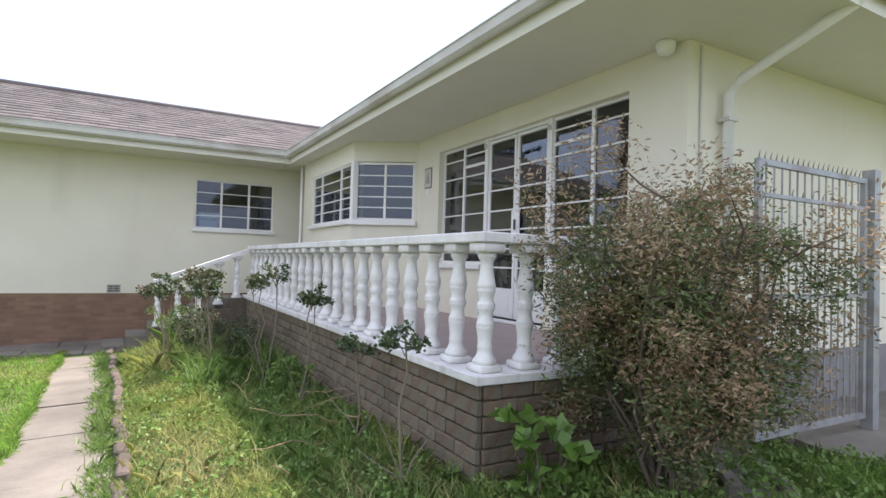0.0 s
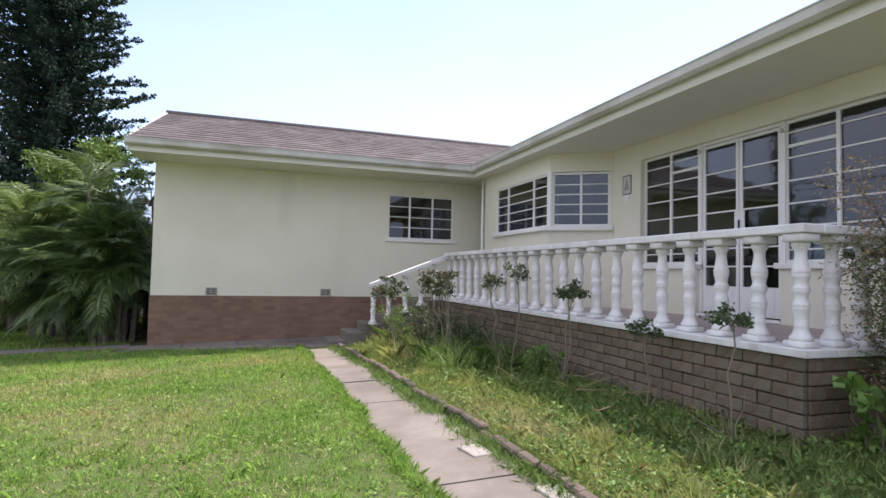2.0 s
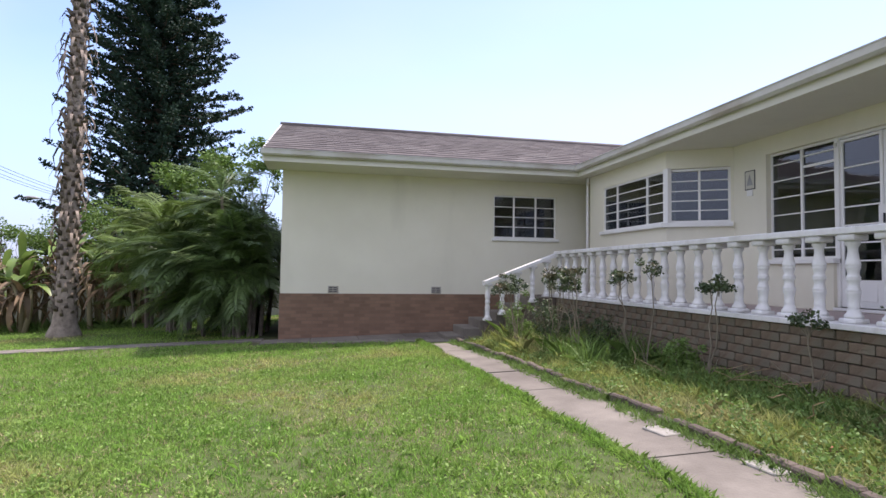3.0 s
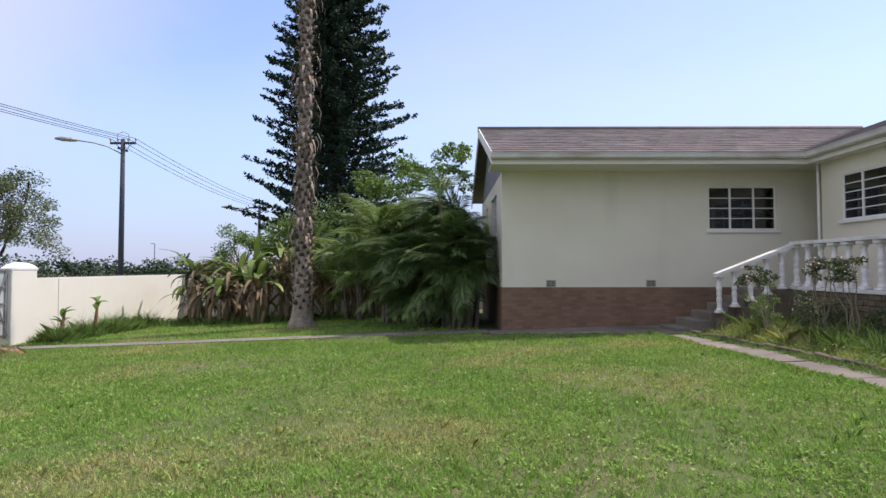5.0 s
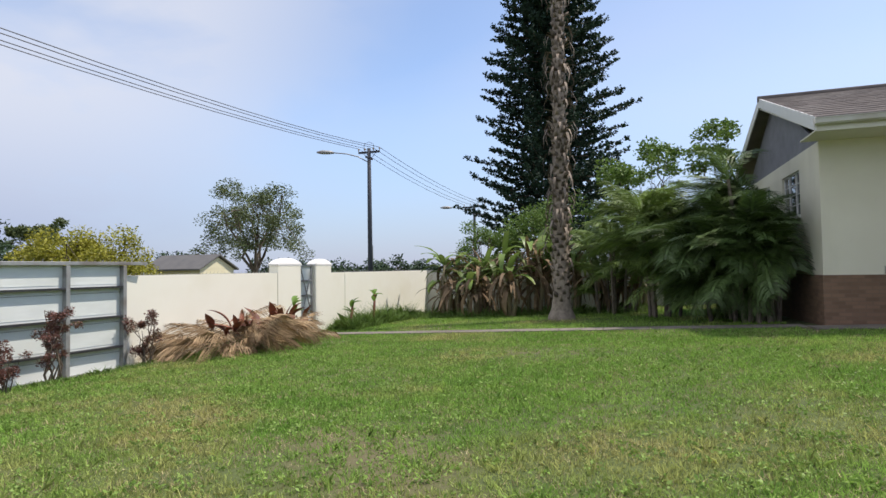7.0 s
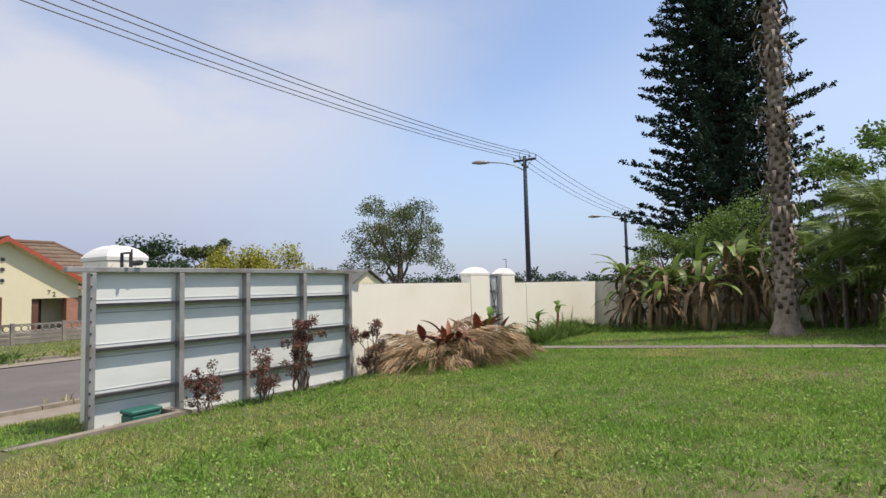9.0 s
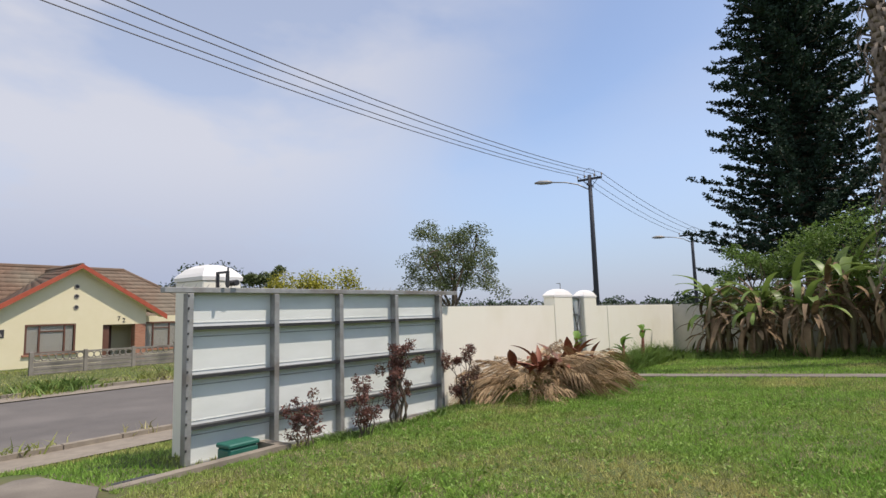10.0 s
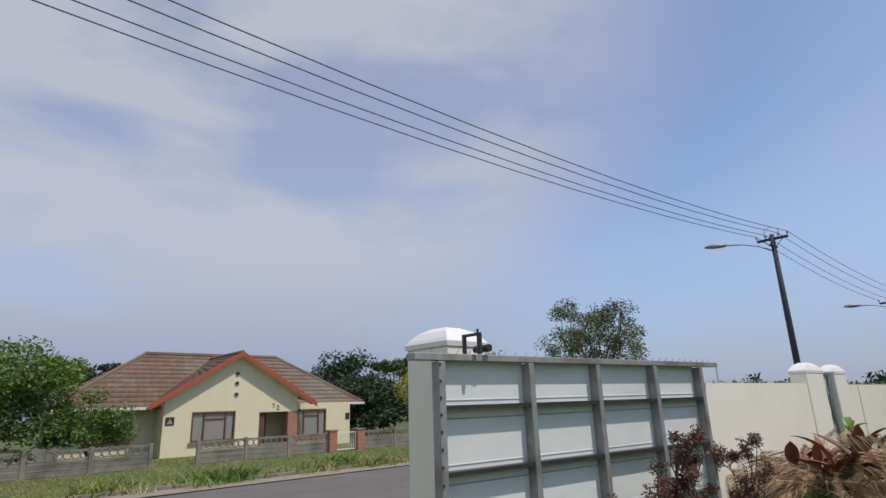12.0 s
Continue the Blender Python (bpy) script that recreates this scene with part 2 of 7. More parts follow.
M_RBRICK = brick_mat("red_brick", (0.34, 0.13, 0.07), (0.42, 0.2, 0.12), (0.4, 0.33, 0.27), 0.23, 0.08)
M_NFRAME = mat("brown_window_frame", (0.12, 0.05, 0.03), (0.16, 0.075, 0.05), 0.5, 4, 0.1)
M_LACE = mat("lace_curtain", (0.50, 0.45, 0.40), (0.60, 0.56, 0.50), 0.9, 4, 0.1, stretch=(6, 6, 1))
M_PRECAST = mat("weathered_precast", (0.20, 0.18, 0.15), (0.29, 0.265, 0.225), 0.95, 2.5, 0.5, 40, c3=(0.15, 0.14, 0.12))
M_BARK = mat("bark", (0.10, 0.075, 0.055), (0.17, 0.135, 0.10), 0.95, 5, 0.8, 30, stretch=(1, 1, 0.4))
M_PALMBARK = mat("palm_bark", (0.12, 0.095, 0.07), (0.27, 0.225, 0.18), 0.95, 6, 0.8, 30, island=0.45)
M_DRY = mat("dry_palm_leaf", (0.19, 0.115, 0.06), (0.47, 0.34, 0.19), 0.8, 3, 0.1, 30, island=0.35)
M_THATCH = mat("straw_thatch", (0.30, 0.25, 0.12), (0.44, 0.38, 0.20), 0.9, 3, 0, 30, island=0.4)
M_DRYRED = mat("red_brown_dry_leaf", (0.13, 0.04, 0.025), (0.26, 0.09, 0.045), 0.6, 3, 0.1, 30, island=0.3)
M_PINE = mat("pine_foliage", (0.016, 0.040, 0.024), (0.030, 0.062, 0.035), 0.7, 0.6, 0, island=0.4, trans=0.1, spec=0.3)
M_PALM = mat("palm_leaf", (0.13, 0.21, 0.045), (0.21, 0.29, 0.075), 0.5, 1.0, 0, island=0.35, per_object=0.35, trans=0.25)
# palm leaf again, darkened for the shade beside the wing wall
M_PALMSHADED = mat("shaded_palm_leaf", (0.075, 0.13, 0.036), (0.125, 0.19, 0.055), 0.5, 1.0, 0, island=0.35, per_object=0.28, trans=0.2)
M_BANANA = mat("banana_leaf", (0.14, 0.23, 0.05), (0.22, 0.31, 0.08), 0.45, 1.5, 0, island=0.35, c3=(0.2, 0.19, 0.07), trans=0.3)
M_LEAF = mat("tree_leaf", (0.095, 0.175, 0.03), (0.155, 0.245, 0.05), 0.6, 1.0, 0, island=0.4, trans=0.3)
M_LEAFDARK = mat("dark_tree_leaf", (0.02, 0.05, 0.018), (0.04, 0.075, 0.025), 0.65, 0.6, 0, island=0.4, trans=0.2)
M_LEAFGREY = mat("grey_green_leaf", (0.09, 0.125, 0.05), (0.15, 0.18, 0.07), 0.65, 0.8, 0, island=0.4, trans=0.25)
M_LEAFYELLOW = mat("yellow_green_leaf", (0.24, 0.25, 0.025), (0.40, 0.37, 0.05), 0.6, 1.0, 0, island=0.35, trans=0.3)
M_SHRUB = mat("shrub_leaf", (0.085, 0.13, 0.04), (0.16, 0.19, 0.07), 0.55, 2.5, 0, island=0.45, c3=(0.30, 0.18, 0.10), trans=0.25)
M_SHRUBDRY = mat("browned_shrub_leaf", (0.26, 0.165, 0.09), (0.40, 0.31, 0.19), 0.7, 2.5, 0, island=0.4, trans=0.25)
M_PURPLE = mat("purple_shrub_leaf", (0.13, 0.055, 0.045), (0.22, 0.10, 0.075), 0.55, 3, 0, island=0.45, c3=(0.10, 0.11, 0.05), trans=0.25)
M_ROSE = mat("rose_leaf", (0.055, 0.10, 0.035), (0.10, 0.13, 0.055), 0.5, 4, 0, island=0.45, c3=(0.17, 0.085, 0.06), trans=0.2)
M_ROSESTEM = mat("rose_stem", (0.16, 0.14, 0.09), (0.25, 0.21, 0.15), 0.8, 6, 0.2)
M_VINE = mat("broad_green_leaf", (0.12, 0.23, 0.04), (0.19, 0.31, 0.07), 0.4, 3, 0, island=0.3, trans=0.35)
M_SIGN = mat("sign_plate", (0.55, 0.53, 0.44), (0.6, 0.58, 0.5), 0.5, 4, 0)
M_FARLEAF = mat("far_foliage", (0.03, 0.065, 0.03), (0.055, 0.095, 0.04), 0.8, 0.3, 0, island=0.4)
# the gable's bluish shade is put into this grey
M_SHADEDGABLE = mat("shaded_gable_board", (0.17, 0.17, 0.19), (0.24, 0.24, 0.27), 0.7, 2, 0.1, 40)


# ---- helpers of shape ----
def gz(x, y):
    """Height of the ground."""
    base = -0.05 + 0.037 * min(max(x, -17.2), 3.0) - 0.02 * (min(max(y, -12), 24) - 4)
    if x < -17.2:
        k = min(1.0, (-17.2 - x) / 4.8)
        k = k * k * (3 - 2 * k)
        far = -1.42
        if x < -30.6:
            far = -1.42 + 0.32 * min(1.0, (-30.6 - x) / 8)
        base = base * (1 - k) + far * k
    # the drive by the sliding gate lies a little lower
    side = min(max((-16.1 - x) / 0.5, 0.0), 1.0) * min(max((x + 19.5) / 2.0, 0.0), 1.0) * min(max(8.0 - y, 0.0), 1.0) * min(max((y - 1.95) / 0.6, 0.0), 1.0)
    return base - 0.11 * side


def part(name, bm, material, parent=None, label="", smooth=False, kind=""):
    me = bpy.data.meshes.new(name)
    bmesh.ops.recalc_face_normals(bm, faces=bm.faces)
    bm.to_mesh(me)
    bm.free()
    me.materials.append(material)
    if smooth:
        me.shade_smooth()
    ob = new(name, me)
    ob.parent = parent
    tagged(ob, label=label, kind=kind)
    return ob


def arr(name, verts, faces, material, parent=None, label="", kind="", smooth=False):
    """A mesh of many alike faces, from arrays."""
    me = bpy.data.meshes.new(name)
    verts = np.asarray(verts, dtype=np.float32).reshape(-1, 3)
    faces = np.asarray(faces, dtype=np.int32)
    k = faces.shape[1]
    me.vertices.add(len(verts))
    me.vertices.foreach_set("co", verts.ravel())
    me.loops.add(faces.size)
    me.loops.foreach_set("vertex_index", faces.ravel())
    me.polygons.add(len(faces))
    me.polygons.foreach_set("loop_start", np.arange(0, faces.size, k, dtype=np.int32))
    me.update(calc_edges=True)
    me.materials.append(material)
    if smooth:
        me.shade_smooth()
    ob = new(name, me)
    ob.parent = parent
    tagged(ob, label=label, kind=kind)
    return ob


def thing(name, label, category, loc=(0, 0, 0), group="", kind="", rz=0):
    ob = new(name)
    ob.location = loc
    ob.rotation_euler = (0, 0, radians(rz))
    ob.empty_display_size = 0.1
    return tagged(ob, label=label, category=category, group=group, kind=kind)


def box(bm, a, b, bevel=0.0):
    """A box between two corners."""
    lo = [min(p, q) for p, q in zip(a, b)]
    hi = [max(p, q) for p, q in zip(a, b)]
    vs = [bm.verts.new((x, y, z)) for x in (lo[0], hi[0]) for y in (lo[1], hi[1]) for z in (lo[2], hi[2])]
    fs = [bm.faces.new([vs[i] for i in f]) for f in ((0, 1, 3, 2), (4, 6, 7, 5), (0, 4, 5, 1), (2, 3, 7, 6), (0, 2, 6, 4), (1, 5, 7, 3))]
    if bevel:
        es = list({e for f in fs for e in f.edges})
        bmesh.ops.bevel(bm, geom=es, offset=bevel, segments=1, affect="EDGES")
    return bm


def boxes(*pairs, bevel=0.0):
    bm = bmesh.new()
    for a, b in pairs:
        box(bm, a, b, bevel)
    return bm


def prism(bm, poly, z0, z1):
    """Polygon in plan, raised from z0 to z1 (numbers or functions of x, y)."""
    f0 = z0 if callable(z0) else (lambda x, y: z0)
    f1 = z1 if callable(z1) else (lambda x, y: z1)
    lo = [bm.verts.new((x, y, f0(x, y))) for x, y in poly]
    hi = [bm.verts.new((x, y, f1(x, y))) for x, y in poly]
    n = len(poly)
    bm.faces.new(hi)
    bm.faces.new(lo[::-1])
    for i in range(n):
        bm.faces.new((lo[i], lo[(i + 1) % n], hi[(i + 1) % n], hi[i]))
    return bm


def solid(bm, quad, thick):
    """A slab: four or more corners in space and a vector of thickness."""
    t = Vector(thick)
    a = [bm.verts.new(Vector(p)) for p in quad]
    b = [bm.verts.new(Vector(p) + t) for p in quad]
    n = len(quad)
    bm.faces.new(a)
    bm.faces.new(b[::-1])
    for i in range(n):
        bm.faces.new((a[i], b[i], b[(i + 1) % n], a[(i + 1) % n]))
    return bm


def tube(bm, pts, radii, sides=8, cap=True):
    """A round bar through points."""
    pts = [Vector(p) for p in pts]
    if not isinstance(radii, (list, tuple)):
        radii = [radii] * len(pts)
    rings = []
    for i, p in enumerate(pts):
        d = (pts[min(i + 1, len(pts) - 1)] - pts[max(i - 1, 0)]).normalized()
        u = d.cross(Vector((0.31, 0.17, 0.93)) if abs(d.z) < 0.9 else Vector((1, 0, 0))).normalized()
        v = d.cross(u)
        rings.append([bm.verts.new(p + (u * math.cos(a) + v * math.sin(a)) * radii[i]) for a in [2 * math.pi * k / sides for k in range(sides)]])
    for r, s in zip(rings, rings[1:]):
        for k in range(sides):
            bm.faces.new((r[k], r[(k + 1) % sides], s[(k + 1) % sides], s[k]))
    if cap:
        bm.faces.new(rings[0][::-1])
        bm.faces.new(rings[-1])
    return bm


def bar(a, b, r, sides=8):
    return tube(bmesh.new(), [a, b], r, sides)


def lathe(bm, profile, x=0, y=0, sides=14):
    rings = [[bm.verts.new((x + r * math.cos(a), y + r * math.sin(a), z)) for a in [2 * math.pi * k / sides for k in range(sides)]] for r, z in profile]
    for r, s in zip(rings, rings[1:]):
        for k in range(sides):
            bm.faces.new((r[k], r[(k + 1) % sides], s[(k + 1) % sides], s[k]))
    bm.faces.new(rings[0][::-1])
    bm.faces.new(rings[-1])
    return bm


RNG = np.random.default_rng(7)


def leaf_arrays(centres, length, width, up=0.3, rng=RNG, droop=0.0):
    """Small folded leaves (two triangles each, four corners) about the centres."""
    n = len(centres)
    d = rng.normal(size=(n, 3))
    d[:, 2] = d[:, 2] * 0.6 + up - droop
    d /= np.linalg.norm(d, axis=1)[:, None]
    s = np.cross(d, rng.normal(size=(n, 3)))
    s /= np.linalg.norm(s, axis=1)[:, None] + 1e-9
    k = rng.uniform(0.6, 1.3, (n, 1))
    L, W = length * k, width * k
    c = np.asarray(centres)
    lift = np.cross(d, s) * W * 0.3
    v = np.stack([c, c + d * L * 0.5 + s * W * 0.5 + lift, c + d * L, c + d * L * 0.5 - s * W * 0.5 + lift], 1).reshape(-1, 3)
    f = np.arange(4 * n).reshape(n, 4)
    return v, f


def clump_points(n, centre, radii, rng=RNG, shell=0.5):
    d = rng.normal(size=(n, 3))
    d /= np.linalg.norm(d, axis=1)[:, None]
    r = rng.uniform(shell, 1.0, (n, 1)) ** 0.6
    return np.asarray(centre) + d * r * np.asarray(radii)


def join_arrays(parts):
    vs, fs, k = [], [], 0
    for v, f in parts:
        vs.append(v)
        fs.append(f + k)
        k += len(v)
    return np.concatenate(vs), np.concatenate(fs)


# ---- ground ----
def grid_lines(a, b, fine_a, fine_b, fine, coarse):
    out, v = [], a
    while v < b:
        out.append(v)
        v += fine if fine_a <= v < fine_b else (coarse if abs(v) < 70 else coarse * 6)
    out.append(b)
    return out


gx, gy = grid_lines(-900, 900, -40, 6, 0.5, 5.0), grid_lines(-900, 900, -6, 26, 0.5, 5.0)
gv = [(x, y, gz(x, y) + 0.02 * noise.noise((x * 0.5, y * 0.5, 0)) * (1 if x > -17 else 0)) for x in gx for y in gy]
m_ = len(gy)
gf = [(i * m_ + j, (i + 1) * m_ + j, (i + 1) * m_ + j + 1, i * m_ + j + 1) for i in range(len(gx) - 1) for j in range(m_ - 1)]
arr("ground", gv, gf, M_SOIL, kind="structure", label="gently sloping soil and lawn ground", smooth=True)


def strip(name, pts, z_up, depth, material, parent=None, label="", kind="structure", jitter=0.0):
    bm = bmesh.new()
    prism(bm, pts, lambda x, y: gz(x, y) - depth, lambda x, y: gz(x, y) + z_up)
    return part(name, bm, material, parent, label, kind=kind)


path_s = thing("garden_path", "cracked weathered concrete garden path between lawn and rose bed", "path", kind="structure")
ys = [-3.0, -1.2, 0.6, 2.1, 3.35, 4.6, 5.85, 7.1, 8.35, 9.6, 10.8]
rr = random.Random(3)
for a, b in zip(ys, ys[1:]):
    xl = [-0.80 - 0.016 * max(0, v - 4) for v in (a, b)]
    xr = [-0.03 - 0.035 * max(0, v - 5) for v in (a, b)]
    q = [(xl[0], a + 0.012), (xr[0], a + 0.012), (xr[1], b - 0.012), (xl[1], b - 0.012)]
    strip("path_slab", q, 0.022 + rr.uniform(-0.006, 0.006), 0.09, M_CONCRETE, path_s)
apron = thing("apron", "narrow concrete apron along the brick plinth of the house", "path", kind="structure")
for i in range(6):
    x0, x1 = -4.2 + i * 1.05, -4.2 + (i + 1) * 1.05
    strip("apron_slab", [(x0 + 0.01, 12.3), (x1 - 0.01, 12.2), (x1 - 0.01, 13.1), (x0 + 0.01, 13.1)], 0.03, 0.06, M_CONCRETE, apron)
for i in range(5):
    x0, x1 = -3.3 + i * 0.9, -2.4 + i * 0.9
    ya, yb = 12.05 - 0.30 * i, 12.05 - 0.30 * (i + 1)
    strip("apron_slab", [(x0 + 0.01, ya), (x1 - 0.01, yb), (x1 - 0.01, 12.18), (x0 + 0.01, 12.28)], 0.028, 0.06, M_CONCRETE, apron)
walkway = thing("walkway", "pale concrete walkway from the house corner to the small street gate", "path", kind="structure")
for i in range(12):
    x0, x1 = -16.6 + i * 1.033, -16.6 + (i + 1) * 1.033
    strip("walkway_slab", [(x0 + 0.01, 12.9), (x1 - 0.01, 12.9), (x1 - 0.01, 13.55), (x0 + 0.01, 13.55)], 0.03, 0.06, M_CONCRETE, walkway)


# ---- house shell ----
WX, WY, MX = -3.85, 13.1, 4.22
Z_SOFFIT, Z_CEIL = 3.56, 3.53


def wall_with_holes(name, along, fixed, thick, a0, a1, z0, z1, holes, material, label=""):
    """A wall along x or y, with openings (a, b, low, high)."""
    bm = bmesh.new()
    cuts = sorted({a0, a1, *[h[0] for h in holes], *[h[1] for h in holes]})
    for a, b in zip(cuts, cuts[1:]):
        mid = (a + b) / 2
        spans, z = [], z0
        for h in sorted((h for h in holes if h[0] < mid < h[1]), key=lambda h: h[2]):
            if h[2] > z:
                spans.append((z, h[2]))
            z = h[3]
        if z < z1:
            spans.append((z, z1))
        for lo, hi in spans:
            if along == "x":
                box(bm, (a, fixed, lo), (b, fixed + thick, hi))
            else:
                box(bm, (fixed, a, lo), (fixed + thick, b, hi))
    bmesh.ops.remove_doubles(bm, verts=bm.verts, dist=0.0005)
    return part(name, bm, material, None, label, kind="structure")


wall_with_holes("wall_wing", "x", WY, 0.24, WX, MX + 0.24, 0.70, Z_CEIL, [(1.22, 2.88, 2.10, 3.17)], M_WALL, "olive cream plastered wall of the house wing")
wall_with_holes("wall_wing_side", "y", WX, 0.24, WY + 0.24, 20.2, 0.70, Z_CEIL, [(14.6, 16.2, 2.1, 3.17), (17.6, 18.8, 2.1, 3.17)], M_WALL, "olive cream plastered side wall of the wing")
part("plinth_wing", boxes(((WX - 0.015, WY - 0.015, -1.0), (3.9, WY + 0.24, 0.70))), M_PLINTH, label="brown face brick plinth", kind="structure")
part("plinth_side", boxes(((WX - 0.015, WY + 0.24, -1.2), (WX + 0.24, 20.2, 0.70))), M_PLINTH, label="brown face brick plinth", kind="structure")
wall_with_holes("wall_main", "y", MX, 0.24, 3.2, 8.42, 0.60, Z_CEIL, [(3.86, 5.09, 1.5, 3.24), (5.09, 6.46, 0.80, 3.24), (6.46, 7.68, 1.5, 3.24)], M_WALL, "olive cream plastered wall behind the terrace")
wall_with_holes("wall_side", "x", 3.2, 0.24, MX + 0.24, 13.0, 0.70, Z_CEIL, [], M_WALL, "olive cream plastered end wall of the house")
part("plinth_end", boxes(((MX, 3.19, -0.4), (13.0, 3.44, 0.70)), ((MX, 3.44, -0.4), (MX + 0.24, 8.4, 0.60))), mat("grey_plinth", (0.2, 0.19, 0.18), (0.26, 0.245, 0.23), 0.9, 3, 0.4), label="grey plinth", kind="structure")
# bay: a straight front and an angled side
BX = 3.30
wall_with_holes("wall_bay", "y", BX, 0.2, 9.06, 12.08, 0.60, Z_CEIL, [(9.12, 11.43, 2.19, 3.18)], M_WALL, "olive cream bay wall")
part("wall_bay_return", boxes(((BX + 0.2, 11.88, 0.0), (MX + 0.24, 12.08, Z_CEIL)), ((MX, 12.08, 0), (MX + 0.24, WY, Z_CEIL))), M_WALL, label="olive cream wall", kind="structure")
A, B = Vector((BX, 9.06)), Vector((MX, 8.42))
DN = (B - A).normalized()
NN = Vector((DN.y, -DN.x)) if Vector((DN.y, -DN.x)).x > 0 else Vector((-DN.y, DN.x))


def on_side(s, depth, z):
    p = A + DN * s + NN * depth
    return (p.x, p.y, z)


SL = (B - A).length
bm = bmesh.new()
for s0, s1, z0, z1 in ((0, SL, 0.6, 2.17), (0, SL, 3.19, Z_CEIL), (0, 0.04, 2.17, 3.19), (SL - 0.05, SL, 2.17, 3.19)):
    solid(bm, [on_side(s0, 0, z0), on_side(s1, 0, z0), on_side(s1, 0, z1), on_side(s0, 0, z1)], (NN.x * 0.2, NN.y * 0.2, 0))
part("wall_bay_side", bm, M_WALL, label="olive cream angled bay wall", kind="structure")

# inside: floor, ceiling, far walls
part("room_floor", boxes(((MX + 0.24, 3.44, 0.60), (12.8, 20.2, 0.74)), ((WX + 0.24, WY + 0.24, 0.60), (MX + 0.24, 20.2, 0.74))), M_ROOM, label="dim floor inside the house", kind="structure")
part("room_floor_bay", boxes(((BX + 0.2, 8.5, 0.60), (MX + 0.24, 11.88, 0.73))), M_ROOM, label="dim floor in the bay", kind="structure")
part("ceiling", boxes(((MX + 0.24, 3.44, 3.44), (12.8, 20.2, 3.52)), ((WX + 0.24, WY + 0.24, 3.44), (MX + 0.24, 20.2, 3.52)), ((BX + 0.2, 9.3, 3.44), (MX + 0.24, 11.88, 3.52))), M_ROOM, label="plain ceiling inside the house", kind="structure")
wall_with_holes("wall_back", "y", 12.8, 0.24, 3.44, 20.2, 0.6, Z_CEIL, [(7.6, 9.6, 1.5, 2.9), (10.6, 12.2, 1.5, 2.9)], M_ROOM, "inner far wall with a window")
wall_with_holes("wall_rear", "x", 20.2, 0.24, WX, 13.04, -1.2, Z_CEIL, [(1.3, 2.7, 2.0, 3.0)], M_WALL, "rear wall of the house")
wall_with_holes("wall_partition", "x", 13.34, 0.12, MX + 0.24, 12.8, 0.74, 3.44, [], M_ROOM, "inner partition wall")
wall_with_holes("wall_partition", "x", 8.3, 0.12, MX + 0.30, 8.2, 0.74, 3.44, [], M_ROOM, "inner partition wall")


# ---- roof ----
SLOPE = (5.50 - 3.77) / (16.86 - 12.0)
EX, EY, EWX, ES = 2.95, 12.0, -4.2, 2.1
RY, RX = 16.86, 7.80
EZ = 3.77
HZ = EZ + SLOPE * 4.86


def roof_z(d):
    return EZ + SLOPE * d


def tile_courses(name, parent, rows, span, place, up_vec):
    """Courses of flat tiles: place(s, d) gives the point s metres along the eave and d up the slope in plan; span(d) the ends."""
    v, f = [], []
    rnd = random.Random(5)
    step = 4.86 / rows
    for r in range(rows):
        d0, d1 = r * step, (r + 1) * step + 0.03
        a, b = span(d0)
        a1, b1 = span(min(d1, 4.86))
        n = max(1, int((b - a) / 0.33))
        off = (0.5 if r % 2 else 0.0) * 0.33
        edges = [a] + [a + off + 0.33 * k for k in range(n + 1) if a + 0.05 < a + off + 0.33 * k < b - 0.05] + [b]
        for s0, s1 in zip(edges, edges[1:]):
            u0, u1 = min(max(s0, a1), b1), min(max(s1, a1), b1)
            j = rnd.uniform(0, 0.006)
            base = len(v)
            for s, d, up in ((s0 + 0.003, d0, 0.045 + j), (s1 - 0.003, d0, 0.045 + j), (u1 - 0.003, d1, 0.02 + j), (u0 + 0.003, d1, 0.02 + j), (s0 + 0.003, d0, 0.012), (s1 - 0.003, d0, 0.012)):
                x, y = place(s, d)
                v.append((x, y, roof_z(d) + up))
            f += [(base, base + 1, base + 2, base + 3), (base + 4, base + 5, base + 1, base)]
    return arr(name, v, f, M_ROOF, parent, kind="stuff", label="weathered brown roof tiles in courses")


roof = thing("roof", "brown tiled house roof with pale gutters and boarded soffits", "roof", kind="structure")
# wing front slope: eave along x from EWX to the valley
tile_courses("roof_tiles", roof, 15, lambda d: (EWX, EX + d), lambda s, d: (s, EY + d), None)
tile_courses("roof_tiles", roof, 15, lambda d: (ES + d, EY + d), lambda s, d: (EX + d, s), None)
tile_courses("roof_tiles", roof, 15, lambda d: (EX + d, 13.9 - d), lambda s, d: (s, ES + d), None)
# decks under the tiles and the back slopes
bm = bmesh.new()
solid(bm, [(EWX + 0.02, EY, EZ), (EX, EY, EZ), (EX + 4.86, RY, HZ), (EWX + 0.02, RY, HZ)], (0, 0, -0.03))
solid(bm, [(EX, ES, EZ), (EX, EY, EZ), (EX + 4.86, RY, HZ), (EX + 4.86, ES + 4.86, HZ)], (0, 0, -0.03))
solid(bm, [(EX, ES, EZ), (13.9, ES, EZ), (13.9 - 4.86, ES + 4.86, HZ), (EX + 4.86, ES + 4.86, HZ)], (0, 0, -0.03))
solid(bm, [(EWX + 0.02, RY, HZ), (9.04, RY, HZ), (13.9, 21.7, EZ), (EWX + 0.02, 21.7, EZ)], (0, 0, -0.03))
solid(bm, [(13.9, ES, EZ), (13.9, 21.7, EZ), (9.04, RY, HZ), (9.04, ES + 4.86, HZ)], (0, 0, -0.03))
